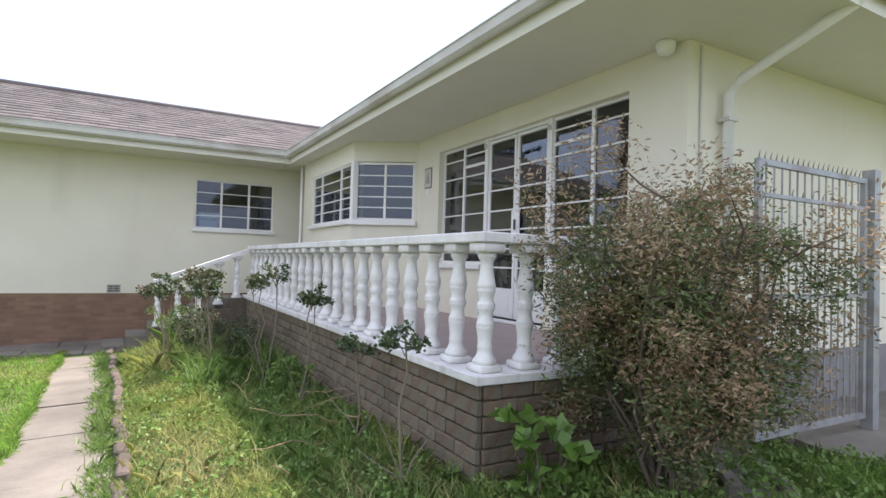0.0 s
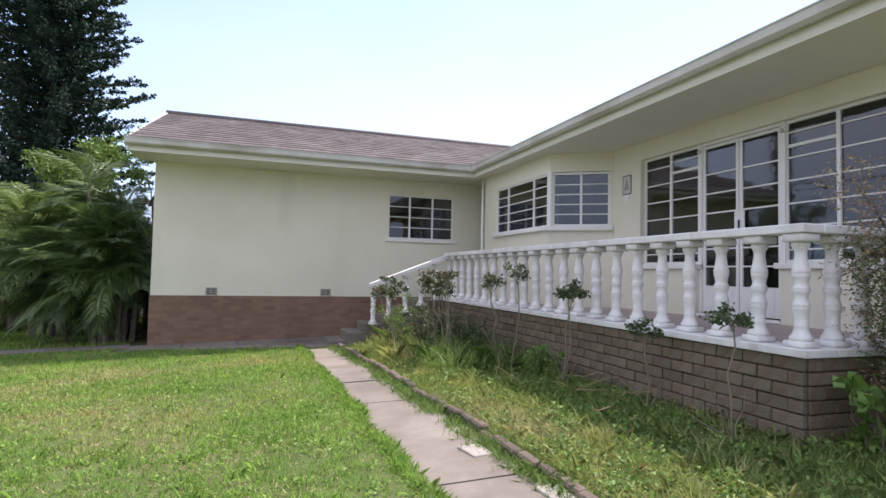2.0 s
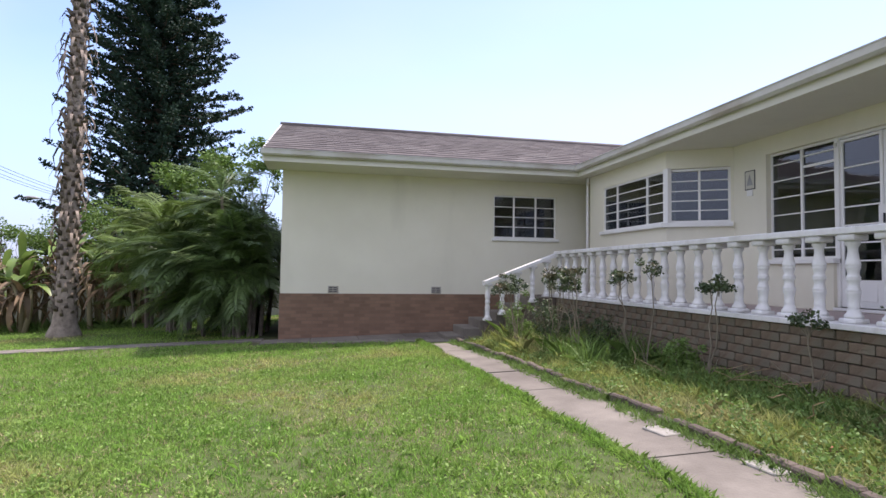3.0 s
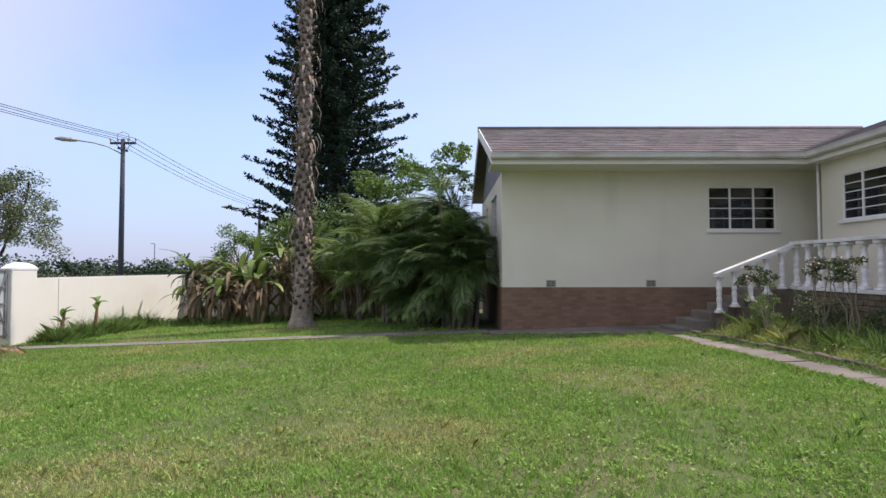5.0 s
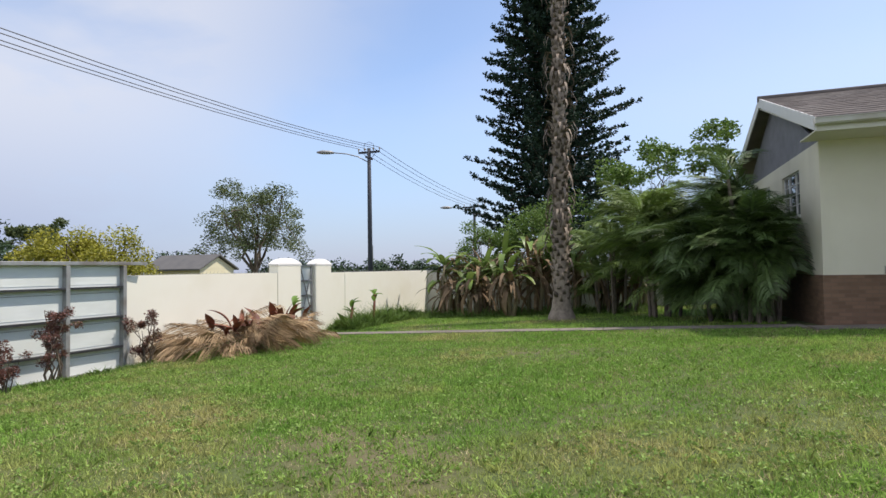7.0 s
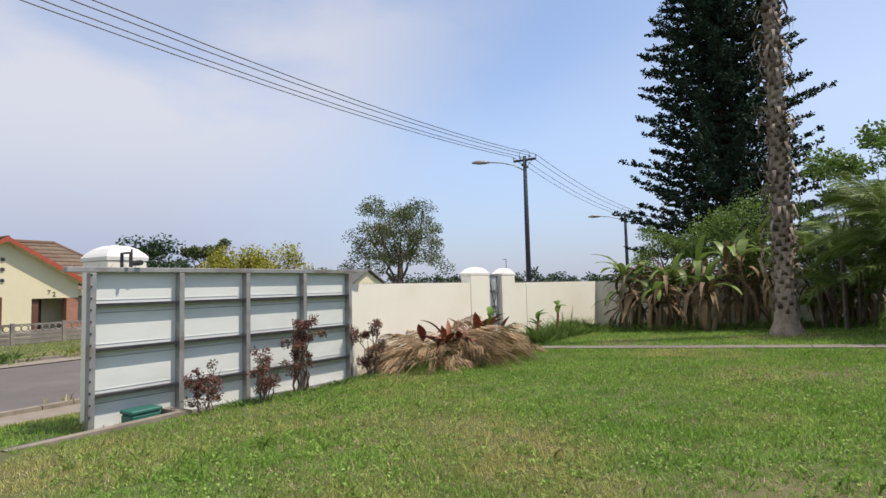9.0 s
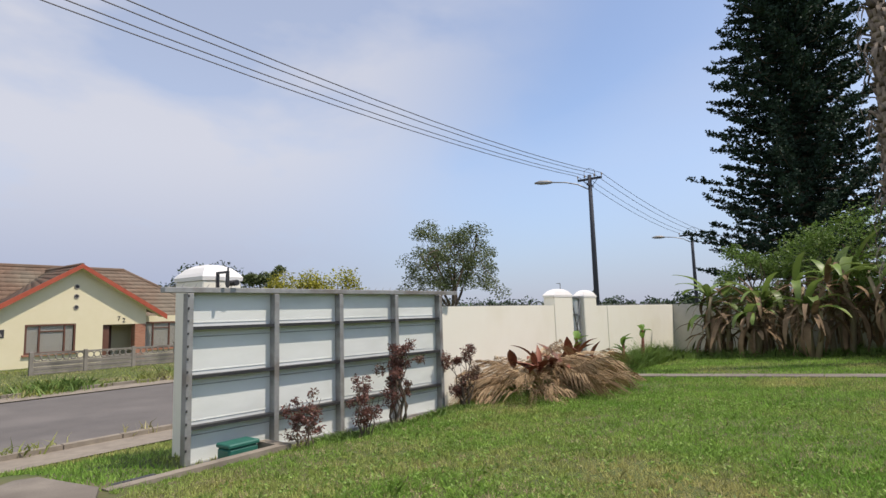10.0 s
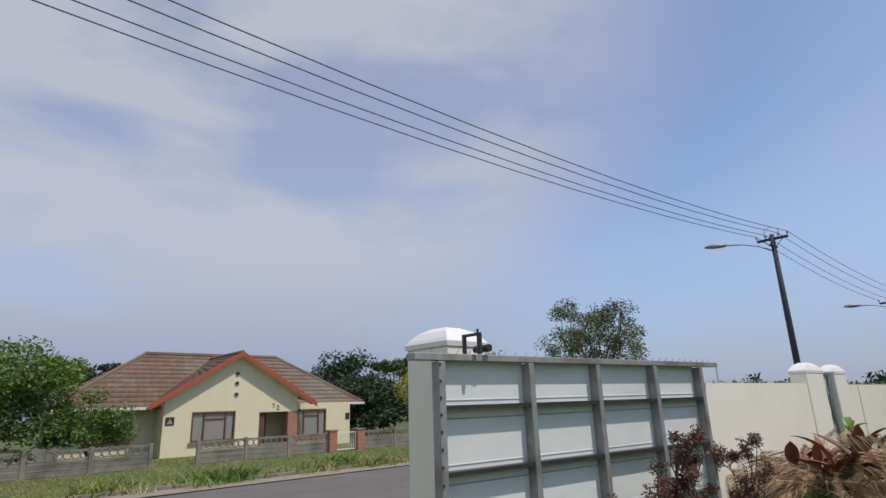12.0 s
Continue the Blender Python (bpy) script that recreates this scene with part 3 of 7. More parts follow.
solid(bm, [(EX + 4.86, ES + 4.86, HZ), (9.04, ES + 4.86, HZ), (9.04, RY, HZ), (EX + 4.86, RY, HZ)], (0, 0, -0.03))
part("roof_deck", bm, M_ROOF, roof)
part("ridge_cap", tube(bmesh.new(), [(EWX - 0.02, RY, HZ + 0.03), (EX + 4.86, RY, HZ + 0.03)], 0.09, 8), M_ROOF, roof, smooth=True)
# soffits
bm = bmesh.new()
prism(bm, [(EWX + 0.02, EY + 0.02), (EX, EY + 0.02), (EX, WY), (EWX + 0.02, WY)], Z_CEIL, Z_SOFFIT)
prism(bm, [(EX + 0.02, ES + 0.02), (MX + 0.2, ES + 0.02), (MX + 0.2, 13.1), (EX + 0.02, 13.1)], Z_CEIL + 0.002, Z_SOFFIT)
prism(bm, [(MX + 0.2, ES + 0.02), (13.9, ES + 0.02), (13.9, 3.3), (MX + 0.2, 3.3)], Z_CEIL + 0.001, Z_SOFFIT)
part("soffit", bm, M_SOFFIT, roof, "pale painted soffit boards")
bm = bmesh.new()
solid(bm, [(EWX + 0.02, EY + 0.02, Z_CEIL), (EWX + 0.02, RY, HZ - 0.26), (WX, RY, HZ - 0.26), (WX, EY + 0.02, Z_CEIL)], (0, 0, 0.02))
part("verge_soffit", bm, M_SOFFIT, roof, "pale painted sloping verge soffit")
part("fascia", boxes(((EWX, EY, 3.52), (EX, EY + 0.025, EZ - 0.01)), ((EX, ES, 3.52), (EX + 0.025, EY + 0.025, EZ - 0.01)), ((EX + 0.025, ES, 3.52), (13.9, ES + 0.025, EZ - 0.01))), M_SOFFIT, roof, "cream painted fascia board")
# gable end of the wing
bm = bmesh.new()
solid(bm, [(WX + 0.01, WY, 3.50), (WX + 0.01, 20.6, 3.50), (WX + 0.01, RY, HZ - 0.05)], (0.05, 0, 0))
part("gable_board", bm, M_SHADEDGABLE, roof, "gable boarding with its bluish shade put into the grey colour")
bm = bmesh.new()
solid(bm, [(EWX, EY - 0.02, EZ - 0.24), (EWX, EY - 0.02, EZ + 0.03), (EWX, RY, HZ + 0.05), (EWX, RY, HZ - 0.2)], (0.03, 0, 0))
solid(bm, [(EWX, 21.7, EZ - 0.24), (EWX, 21.7, EZ + 0.03), (EWX, RY, HZ + 0.05), (EWX, RY, HZ - 0.2)], (0.03, 0, 0))
part("bargeboard", bm, M_WHITE, roof, "white painted bargeboard")


def gutter(pts, out):
    """A half-round trough with a rolled lip along a line."""
    a, b = Vector(pts[0]), Vector(pts[1])
    o = Vector(out)
    prof = [(0.0, 0.0), (0.0, -0.09), (0.03, -0.125), (0.075, -0.13), (0.115, -0.10), (0.125, -0.01), (0.14, -0.008), (0.14, -0.022), (0.128, -0.022), (0.118, -0.11), (0.078, -0.142), (0.028, -0.137), (-0.004, -0.095), (-0.004, 0.0)]
    bm = bmesh.new()
    r0 = [bm.verts.new(a + o * p + Vector((0, 0, q))) for p, q in prof]
    r1 = [bm.verts.new(b + o * p + Vector((0, 0, q))) for p, q in prof]
    for i in range(len(prof)):
        j = (i + 1) % len(prof)
        bm.faces.new((r0[i], r0[j], r1[j], r1[i]))
    bm.faces.new(r0)
    bm.faces.new(r1[::-1])
    return bm


GZ = EZ + 0.0
part("gutter", gutter([(EWX - 0.02, EY - 0.005, GZ), (EX - 0.14, EY - 0.005, GZ)], (0, -1, 0)), M_GUTTER, roof, "pale weathered metal gutter", smooth=False)
part("gutter", gutter([(EX - 0.005, ES - 0.13, GZ), (EX - 0.005, EY - 0.005, GZ)], (-1, 0, 0)), M_GUTTER, roof, "pale weathered metal gutter")
part("gutter", gutter([(EX, ES - 0.005, GZ), (13.9, ES - 0.005, GZ)], (0, -1, 0)), M_GUTTER, roof, "pale weathered metal gutter")


# ---- windows ----
def window(name, plane, fixed, a0, a1, z0, z1, posts, rows, inset=0.10, vents=(), bars=None, label="white painted steel window with many panes", sill=True, sill_out=0.06, frame_w=0.035, material=None, glass=None, low=None):
    """A window in a wall along x (faces -y) or y (faces -x). posts: places of the uprights; rows: panes in height."""
    w = thing(name, label, "window", kind="structure")
    material, glass = material or M_WHITE, glass or M_GLASS

    def at(a, d, z):
        return (a, fixed + d, z) if plane == "x" else (fixed + d, a, z)

    def bar_box(a, b, lo, hi, d0=0.0, d1=0.05):
        return boxes((at(a, inset + d0, lo), at(b, inset + d1, hi)))
    fw = frame_w
    bm = bmesh.new()
    for a, b, lo, hi in ((a0, a1, z0, z0 + fw), (a0, a1, z1 - fw, z1), (a0, a0 + fw, z0 + fw, z1 - fw), (a1 - fw, a1, z0 + fw, z1 - fw)):
        box(bm, at(a, inset, lo), at(b, inset + 0.05, hi))
    part("window_frame", bm, material, w)
    for p in posts:
        part("mullion", bar_box(p - 0.022, p + 0.022, z0 + fw, z1 - fw, -0.004, 0.054), material, w)
    cells = [a0 + fw, *posts, a1 - fw]
    step = (z1 - z0 - 2 * fw) / rows
    level = bars or [z0 + fw + r * step for r in range(1, rows)]
    for i, (a, b) in enumerate(zip(cells, cells[1:])):
        a2, b2 = a + (0.022 if i else 0), b - (0.022 if i < len(cells) - 2 else 0)
        here = [*level[:-1], level[-1] - 0.125, level[-1] + 0.04] if i in vents else level
        edges = [z0 + fw, *here, z1 - fw]
        for r, (lo, hi) in enumerate(zip(edges, edges[1:])):
            if r:
                t = 0.019 if (i in vents and r == len(edges) - 3) else 0.009
                part("glazing_bar", bar_box(a2, b2, lo - t, lo + t, 0.006, 0.04), material, w)
            g = boxes((at(a2, inset + 0.022, lo + 0.004), at(b2, inset + 0.026, hi - 0.004)))
            part("pane", g, glass, w)
    if sill:
        part("window_sill", boxes((at(a0 - 0.05, -sill_out, z0 - 0.075), at(a1 + 0.05, inset + 0.05, z0 - 0.002)), bevel=0.008), material, w)
    return w


window("window_1", "x", WY, 1.22, 2.88, 2.10, 3.17, [1.76, 2.34], 4, inset=0.05)
window("window_2", "y", BX, 9.14, 11.43, 2.19, 3.18, [9.72, 10.86], 5, inset=0.02, sill_out=0.08)
ROW_Z = [1.66, 1.94, 2.22, 2.50, 2.78, 3.05]
window("window_3", "y", MX, 3.86, 5.09, 1.50, 3.24, [4.43], 6, vents=(1,), inset=0.09, bars=ROW_Z)
window("window_4", "y", MX, 6.46, 7.68, 1.50, 3.24, [7.07], 6, vents=(0,), inset=0.09, bars=ROW_Z)
window("window_5", "x", 20.2, 1.3, 2.7, 2.0, 3.0, [2.0], 4, inset=0.1)
window("window_6", "y", 12.8, 7.6, 9.6, 1.5, 2.9, [8.3, 8.95], 4, inset=0.1)
window("window_6", "y", 12.8, 10.6, 12.2, 1.5, 2.9, [11.4], 4, inset=0.1)
window("window_7", "y", WX, 14.6, 16.2, 2.1, 3.17, [15.1, 15.7], 4, inset=0.05)
window("window_7", "y", WX, 17.6, 18.8, 2.1, 3.17, [18.2], 4, inset=0.05)

# angled side light of the bay
w = thing("window_8", "white painted steel side window of the bay", "window", kind="structure")
s0, s1, z0, z1 = 0.05, SL - 0.05, 2.19, 3.18


def side_box(a, b, lo, hi, d0, d1):
    bm = bmesh.new()
    t = NN * (d1 - d0)
    return solid(bm, [on_side(a, d0, lo), on_side(b, d0, lo), on_side(b, d0, hi), on_side(a, d0, hi)], (t.x, t.y, 0))


for a, b, lo, hi in ((s0, s1, z0, z0 + 0.04), (s0, s1, z1 - 0.04, z1), (s0, s0 + 0.04, z0 + 0.04, z1 - 0.04), (s1 - 0.04, s1, z0 + 0.04, z1 - 0.04)):
    part("window_frame", side_box(a, b, lo, hi, 0.02, 0.07), M_WHITE, w)
sm = (s0 + s1) / 2
part("mullion", side_box(sm - 0.02, sm + 0.02, z0 + 0.04, z1 - 0.04, 0.016, 0.072), M_WHITE, w)
for a, b in ((s0 + 0.04, sm - 0.02), (sm + 0.02, s1 - 0.04)):
    for r in range(5):
        lo, hi = z0 + 0.04 + 0.182 * r, z0 + 0.04 + 0.182 * (r + 1)
        if r:
            part("glazing_bar", side_box(a, b, lo - 0.009, lo + 0.009, 0.026, 0.06), M_WHITE, w)
        part("pane", side_box(a, b, lo + 0.01, hi - 0.01, 0.04, 0.044), M_GLASS, w)
part("window_sill", side_box(-0.06, SL - 0.02, 2.11, 2.186, -0.08, 0.07), M_WHITE, w)
part("corner_post", boxes(((BX - 0.012, 9.0, 2.11), (BX + 0.07, 9.14, 3.20))), M_WHITE, w)

# french doors between the side lights
d = thing("door_1", "white glazed double door with small panes, closed", "door", kind="structure")
DY0, DY1 = 5.09, 6.46
part("door_frame", boxes(((MX + 0.06, DY0 - 0.02, 0.80), (MX + 0.15, DY0 + 0.05, 3.24)), ((MX + 0.06, DY1 - 0.05, 0.80), (MX + 0.15, DY1 + 0.02, 3.24)), ((MX + 0.08, DY0 + 0.05, 3.20), (MX + 0.15, DY1 - 0.05, 3.24)), ((MX - 0.02, DY0, 0.76), (MX + 0.15, DY1, 0.80))), M_WHITE, d)
DM = (DY0 + DY1) / 2
for y0, y1 in ((DY0 + 0.052, DM - 0.007), (DM + 0.007, DY1 - 0.052)):
    part("door_leaf", boxes(((MX + 0.085, y0, 0.81), (MX + 0.125, y0 + 0.045, 3.19)), ((MX + 0.085, y1 - 0.045, 0.81), (MX + 0.125, y1, 3.19)), ((MX + 0.085, y0 + 0.045, 0.81), (MX + 0.125, y1 - 0.045, 1.19)), ((MX + 0.085, y0 + 0.045, 3.15), (MX + 0.125, y1 - 0.045, 3.19))), M_WHITE, d)
    part("door_panel", boxes(((MX + 0.078, y0 + 0.1, 0.90), (MX + 0.084, y1 - 0.1, 1.14)), bevel=0.002), M_WHITE, d)
    edges = [1.19, 1.46, 1.71, 1.96, 2.22, 2.50, 2.78, 3.15]
    for r, (lo, hi) in enumerate(zip(edges, edges[1:])):
        if r:
            part("glazing_bar", boxes(((MX + 0.09, y0 + 0.045, lo - 0.01), (MX + 0.12, y1 - 0.045, lo + 0.01))), M_WHITE, d)
        part("pane", boxes(((MX + 0.104, y0 + 0.045, lo + 0.01), (MX + 0.108, y1 - 0.045, hi - 0.01))), M_GLASS, d)
part("lock_plate", boxes(((MX + 0.06, DM - 0.1, 1.86), (MX + 0.084, DM + 0.06, 2.20)), bevel=0.004), M_WHITE, d, "white lock plate")
part("door_handle", bar((MX + 0.045, DM - 0.03, 1.95), (MX + 0.045, DM - 0.03, 2.08), 0.012), M_DARK, d, "dark metal handle")
for y in (DY0 + 0.015, DY1 - 0.015):
    part("door_catch", boxes(((MX + 0.03, y - 0.02, 3.10), (MX + 0.059, y + 0.02, 3.16)), bevel=0.004), M_GUTTER, d, "small grey catch")


# ---- terrace ----
TX, TY, KY, CAPZ = 2.0, 3.03, 11.24, 0.78
terrace = thing("terrace", "raised terrace of rough brown brick with a mauve floor", "terrace", kind="structure")
part("terrace_floor", boxes(((TX + 0.30, TY + 0.28, 0.55), (MX, 8.3, CAPZ - 0.03)), ((TX + 0.30, 8.3, 0.55), (BX, 12.08, CAPZ - 0.03))), M_FLOOR, terrace, "mauve painted terrace floor")
part("terrace_cap", boxes(((TX - 0.04, TY - 0.04, CAPZ - 0.06), (TX + 0.30, KY + 0.1, CAPZ)), ((TX + 0.30, TY - 0.04, CAPZ - 0.06), (MX, TY + 0.28, CAPZ)), bevel=0.006), M_BALUSTER, terrace, "white painted coping")
part("terrace_core", boxes(((TX + 0.03, TY + 0.03, -0.6), (TX + 0.28, KY, CAPZ - 0.062)), ((TX + 0.28, TY + 0.03, -0.6), (MX, TY + 0.25, CAPZ - 0.062))), M_MORTAR, terrace, "recessed mortar")


def baluster_bm():
    prof = [(0.082, 0.05), (0.080, 0.08), (0.064, 0.098), (0.054, 0.125), (0.049, 0.15), (0.055, 0.165), (0.049, 0.18), (0.052, 0.23), (0.060, 0.285), (0.065, 0.30), (0.058, 0.307), (0.066, 0.316), (0.059, 0.33), (0.049, 0.365), (0.048, 0.39), (0.057, 0.415), (0.065, 0.43), (0.057, 0.438), (0.065, 0.447), (0.055, 0.46), (0.049, 0.475), (0.053, 0.505), (0.060, 0.535), (0.065, 0.55), (0.058, 0.557), (0.066, 0.567), (0.063, 0.585), (0.053, 0.63), (0.043, 0.70), (0.045, 0.74), (0.062, 0.765), (0.066, 0.78), (0.060, 0.80)]
    bm = bmesh.new()
    lathe(bm, prof, sides=14)
    box(bm, (-0.092, -0.092, 0.0), (0.092, 0.092, 0.05), 0.012)
    box(bm, (-0.092, -0.092, 0.80), (0.092, 0.092, 0.865), 0.01)
    return bm


RAILZ = 1.72
rail = thing("balustrade", "white cast balustrade with turned balusters on the terrace edge", "balustrade")
first = part("baluster", baluster_bm(), M_BALUSTER, rail, smooth=True)
first.location = (TX + 0.12, TY + 0.12, CAPZ)
pts = [(TX + 0.12, TY + 0.12 + 0.3815 * k, 0) for k in range(1, 22)] + [(TX + 0.12 + 0.33 * k, TY + 0.12, 0) for k in range(1, 6)]
rb = random.Random(2)
for x, y, _ in pts:
    o = first.copy()
    scene.collection.objects.link(o)
    o.location = (x, y, CAPZ)
    o.rotation_euler = (rb.uniform(-0.012, 0.012), rb.uniform(-0.012, 0.012), rb.uniform(-0.06, 0.06))
part("handrail", boxes(((TX + 0.01, TY + 0.01, CAPZ + 0.865), (TX + 0.23, KY, CAPZ + 0.935)), ((TX + 0.23, TY + 0.01, CAPZ + 0.865), (MX, TY + 0.23, CAPZ + 0.935)), bevel=0.008), M_BALUSTER, rail, "white painted flat handrail")

# stair from the terrace down towards the lawn
stair = thing("stair", "concrete steps from the terrace down along the wing wall", "stair", kind="structure")
SX0, SX1 = -0.35, 2.0
for k in range(6):
    x0 = SX0 + k * 0.36
    part("step", boxes(((x0, 11.30, -0.7), (TX + 0.30, 12.25, -0.11 + 0.165 * k)), bevel=0.01) if k == 5 else boxes(((x0, 11.30, -0.7), (x0 + 0.36, 12.25, -0.11 + 0.165 * k)), bevel=0.01), M_CONCRETE, stair)
part("stringer", boxes(((0.45, 11.06, -0.6), (0.9, 11.29, 0.14)), ((0.9, 11.06, -0.6), (1.3, 11.29, 0.34)), ((1.3, 11.06, -0.6), (1.7, 11.29, 0.53)), ((1.7, 11.06, -0.6), (2.0, 11.29, 0.70))), M_MORTAR, stair)
srail = thing("stair_balustrade", "white cast stair balustrade with a sloping handrail", "balustrade")
bm = bmesh.new()
solid(bm, [(0.42, 11.08, 0.98), (TX + 0.15, 11.08, 1.645), (TX + 0.15, 11.30, 1.645), (0.42, 11.30, 0.98)], (0, 0, 0.07))
part("handrail", bm, M_BALUSTER, srail, "white painted sloping handrail")
for k, (x, zb) in enumerate(((0.50, 0.22), (0.82, 0.34), (1.16, 0.46), (1.50, 0.60), (1.82, 0.72))):
    o = first.copy()
    scene.collection.objects.link(o)
    o.parent = srail
    ztop = 0.98 + (x - 0.42) * (0.665 / 1.73)
    o.location = (x, 11.18, zb)
    o.scale = (0.9, 0.9, (ztop - zb) / 0.865)
downpipe = thing("downpipe", "white round downpipe from the corner of the gutters", "pipe")
part("pipe", tube(bmesh.new(), [(4.72, 2.06, 3.68), (4.72, 2.12, 3.56), (4.69, 3.0, 3.22), (4.68, 3.12, 3.10), (4.68, 3.12, 0.3)], 0.045, 10), M_WHITE, downpipe, smooth=True)
part("pipe_clip", boxes(((4.61, 3.07, 2.85), (4.75, 3.19, 2.88))), M_GUTTER, downpipe)
pipe2 = thing("downpipe", "thin pale downpipe in the inner corner of the house", "pipe")
part("pipe", tube(bmesh.new(), [(BX - 0.05, 12.12, 3.55), (BX - 0.05, 12.12, 0.5)], 0.03, 8), M_WHITE, pipe2, smooth=True)
cable = thing("conduit", "thin grey conduit on the end wall", "cable")
part("tube", bar((4.38, 3.185, 3.5), (4.38, 3.185, 0.7), 0.01), M_GUTTER, cable)
lampw = thing("wall_lamp", "round white bulkhead lamp under the soffit", "lamp")
bm = bmesh.new()
lathe(bm, [(0.09, 3.53), (0.09, 3.50), (0.075, 3.44), (0.04, 3.41)], 4.12, 3.36)
part("lamp_body", bm, M_WHITE, lampw, smooth=True)
plq = thing("wall_plaque", "cream enamelled alarm plate with a grey triangle on the wall", "sign")
part("plate_border", boxes(((MX - 0.009, 7.915, 2.705), (MX - 0.001, 7.93, 3.035)), ((MX - 0.009, 8.13, 2.705), (MX - 0.001, 8.145, 3.035)), ((MX - 0.009, 7.93, 3.02), (MX - 0.001, 8.13, 3.035)), ((MX - 0.009, 7.93, 2.705), (MX - 0.001, 8.13, 2.72))), M_DARK, plq)
part("plate", boxes(((MX - 0.012, 7.93, 2.72), (MX - 0.001, 8.13, 3.02)), bevel=0.003), M_SIGN, plq)
bm = bmesh.new()
solid(bm, [(MX - 0.016, 7.96, 2.78), (MX - 0.016, 8.10, 2.78), (MX - 0.016, 8.03, 2.97)], (0.003, 0, 0))
part("emblem", bm, M_GALV, plq, "grey triangle")
part("number_plate", boxes(((MX - 0.012, 7.97, 2.60), (MX - 0.001, 8.10, 2.70))), M_WHITE, plq)
for x in (-2.66, -0.22):
    v = thing("air_brick", "terracotta air brick with slots above the plinth", "vent", group="air bricks in the wing wall")
    # dark sheet behind the slats stands in for the shade in the slots
    part("shade_backing", boxes(((x - 0.11, WY - 0.003, 0.72), (x + 0.11, WY + 0.02, 0.87))), M_DARK, v)
    for k in range(4):
        part("slat", boxes(((x - 0.12, WY - 0.014, 0.715 + 0.045 * k), (x + 0.12, WY - 0.003, 0.738 + 0.045 * k))), M_STONE, v)
    for k in range(3):
        part("bar", boxes(((x - 0.115 + 0.1 * k, WY - 0.012, 0.72), (x - 0.095 + 0.1 * k, WY - 0.004, 0.87))), M_STONE, v)

# ---- security gate by the end wall ----
sg = thing("security_gate", "grey steel barred security gate with spikes on top, ajar", "gate")
gx0, gx1, gy_, gz0, gz1 = 4.0, 5.55, 2.42, 0.27, 2.34
part("gate_frame", boxes(((gx0, gy_, gz0), (gx0 + 0.05, gy_ + 0.04, gz1)), ((gx1, gy_, gz0), (gx1 + 0.05, gy_ + 0.04, gz1)), ((gx0 + 0.05, gy_, gz0), (gx1, gy_ + 0.04, gz0 + 0.045)), ((gx0 + 0.05, gy_, gz1 - 0.045), (gx1, gy_ + 0.04, gz1)), ((gx0 + 0.05, gy_, 1.30), (gx1, gy_ + 0.04, 1.34)), ((gx0 + 0.05, gy_, gz1 - 0.28), (gx1, gy_ + 0.04, gz1 - 0.25))), M_GALV, sg)
for k in range(14):
    x = gx0 + 0.12 + k * (gx1 - gx0 - 0.14) / 13.5
    part("gate_bar", bar((x, gy_ + 0.02, gz0 + 0.04), (x, gy_ + 0.02, gz1 - 0.04), 0.008, 6), M_GALV, sg)
for k in range(22):
    x = gx0 + 0.03 + k * 0.073
    part("spike", tube(bmesh.new(), [(x, gy_ + 0.02, gz1), (x - 0.018, gy_ + 0.01, gz1 + 0.022), (x - 0.035, gy_ - 0.01, gz1 + 0.055)], [0.006, 0.005, 0.001], 4), M_GALV, sg)
    if k % 2 == 0:
        part("spike", tube(bmesh.new(), [(x, gy_ + 0.02, gz1 - 0.25), (x - 0.018, gy_ + 0.01, gz1 - 0.23), (x - 0.035, gy_ - 0.01, gz1 - 0.195)], [0.006, 0.005, 0.001], 4), M_GALV, sg)
gp = thing("gate_post", "square grey steel post set against the end wall", "post")
part("post", boxes(((5.63, 2.38, -0.1), (5.73, 2.48, 2.42))), M_GALV, gp)
part("post_flange", boxes(((5.59, 2.34, 0.10), (5.77, 2.52, 0.13))), M_GALV, gp)

# ---- boundary wall, pillars and gates ----
bwall = thing("boundary_wall", "cream painted plastered garden wall with small spikes on top", "wall", kind="structure")
wall_parts = [(-3.5, 12.0), (12.9, 13.9), (14.75, 23.7)]
part("wall_panel", boxes(((-17.0, 7.3, -1.6), (-16.675, 12.2, 0.93)), ((-17.0, 15.02, -1.6), (-16.675, 23.7, 0.90))), M_BWALL, bwall)
part("wall_pier", boxes(((-16.675, 15.9, -1.3), (-16.655, 16.25, 0.895))), M_BWALL, bwall)
part("back_wall", boxes(((-17.0, 23.7, -1.6), (-2.0, 23.9, 0.9))), mat("grey_precast_wall", (0.45, 0.44, 0.39), (0.56, 0.55, 0.49), 0.9, 2, 0.3), bwall, "grey rear garden wall")
for x in (-11.3, -9.9, -8.4):
    part("wall_pier", boxes(((x, 23.6, -1.5), (x + 0.12, 23.7, 0.95))), M_PRECAST, bwall)


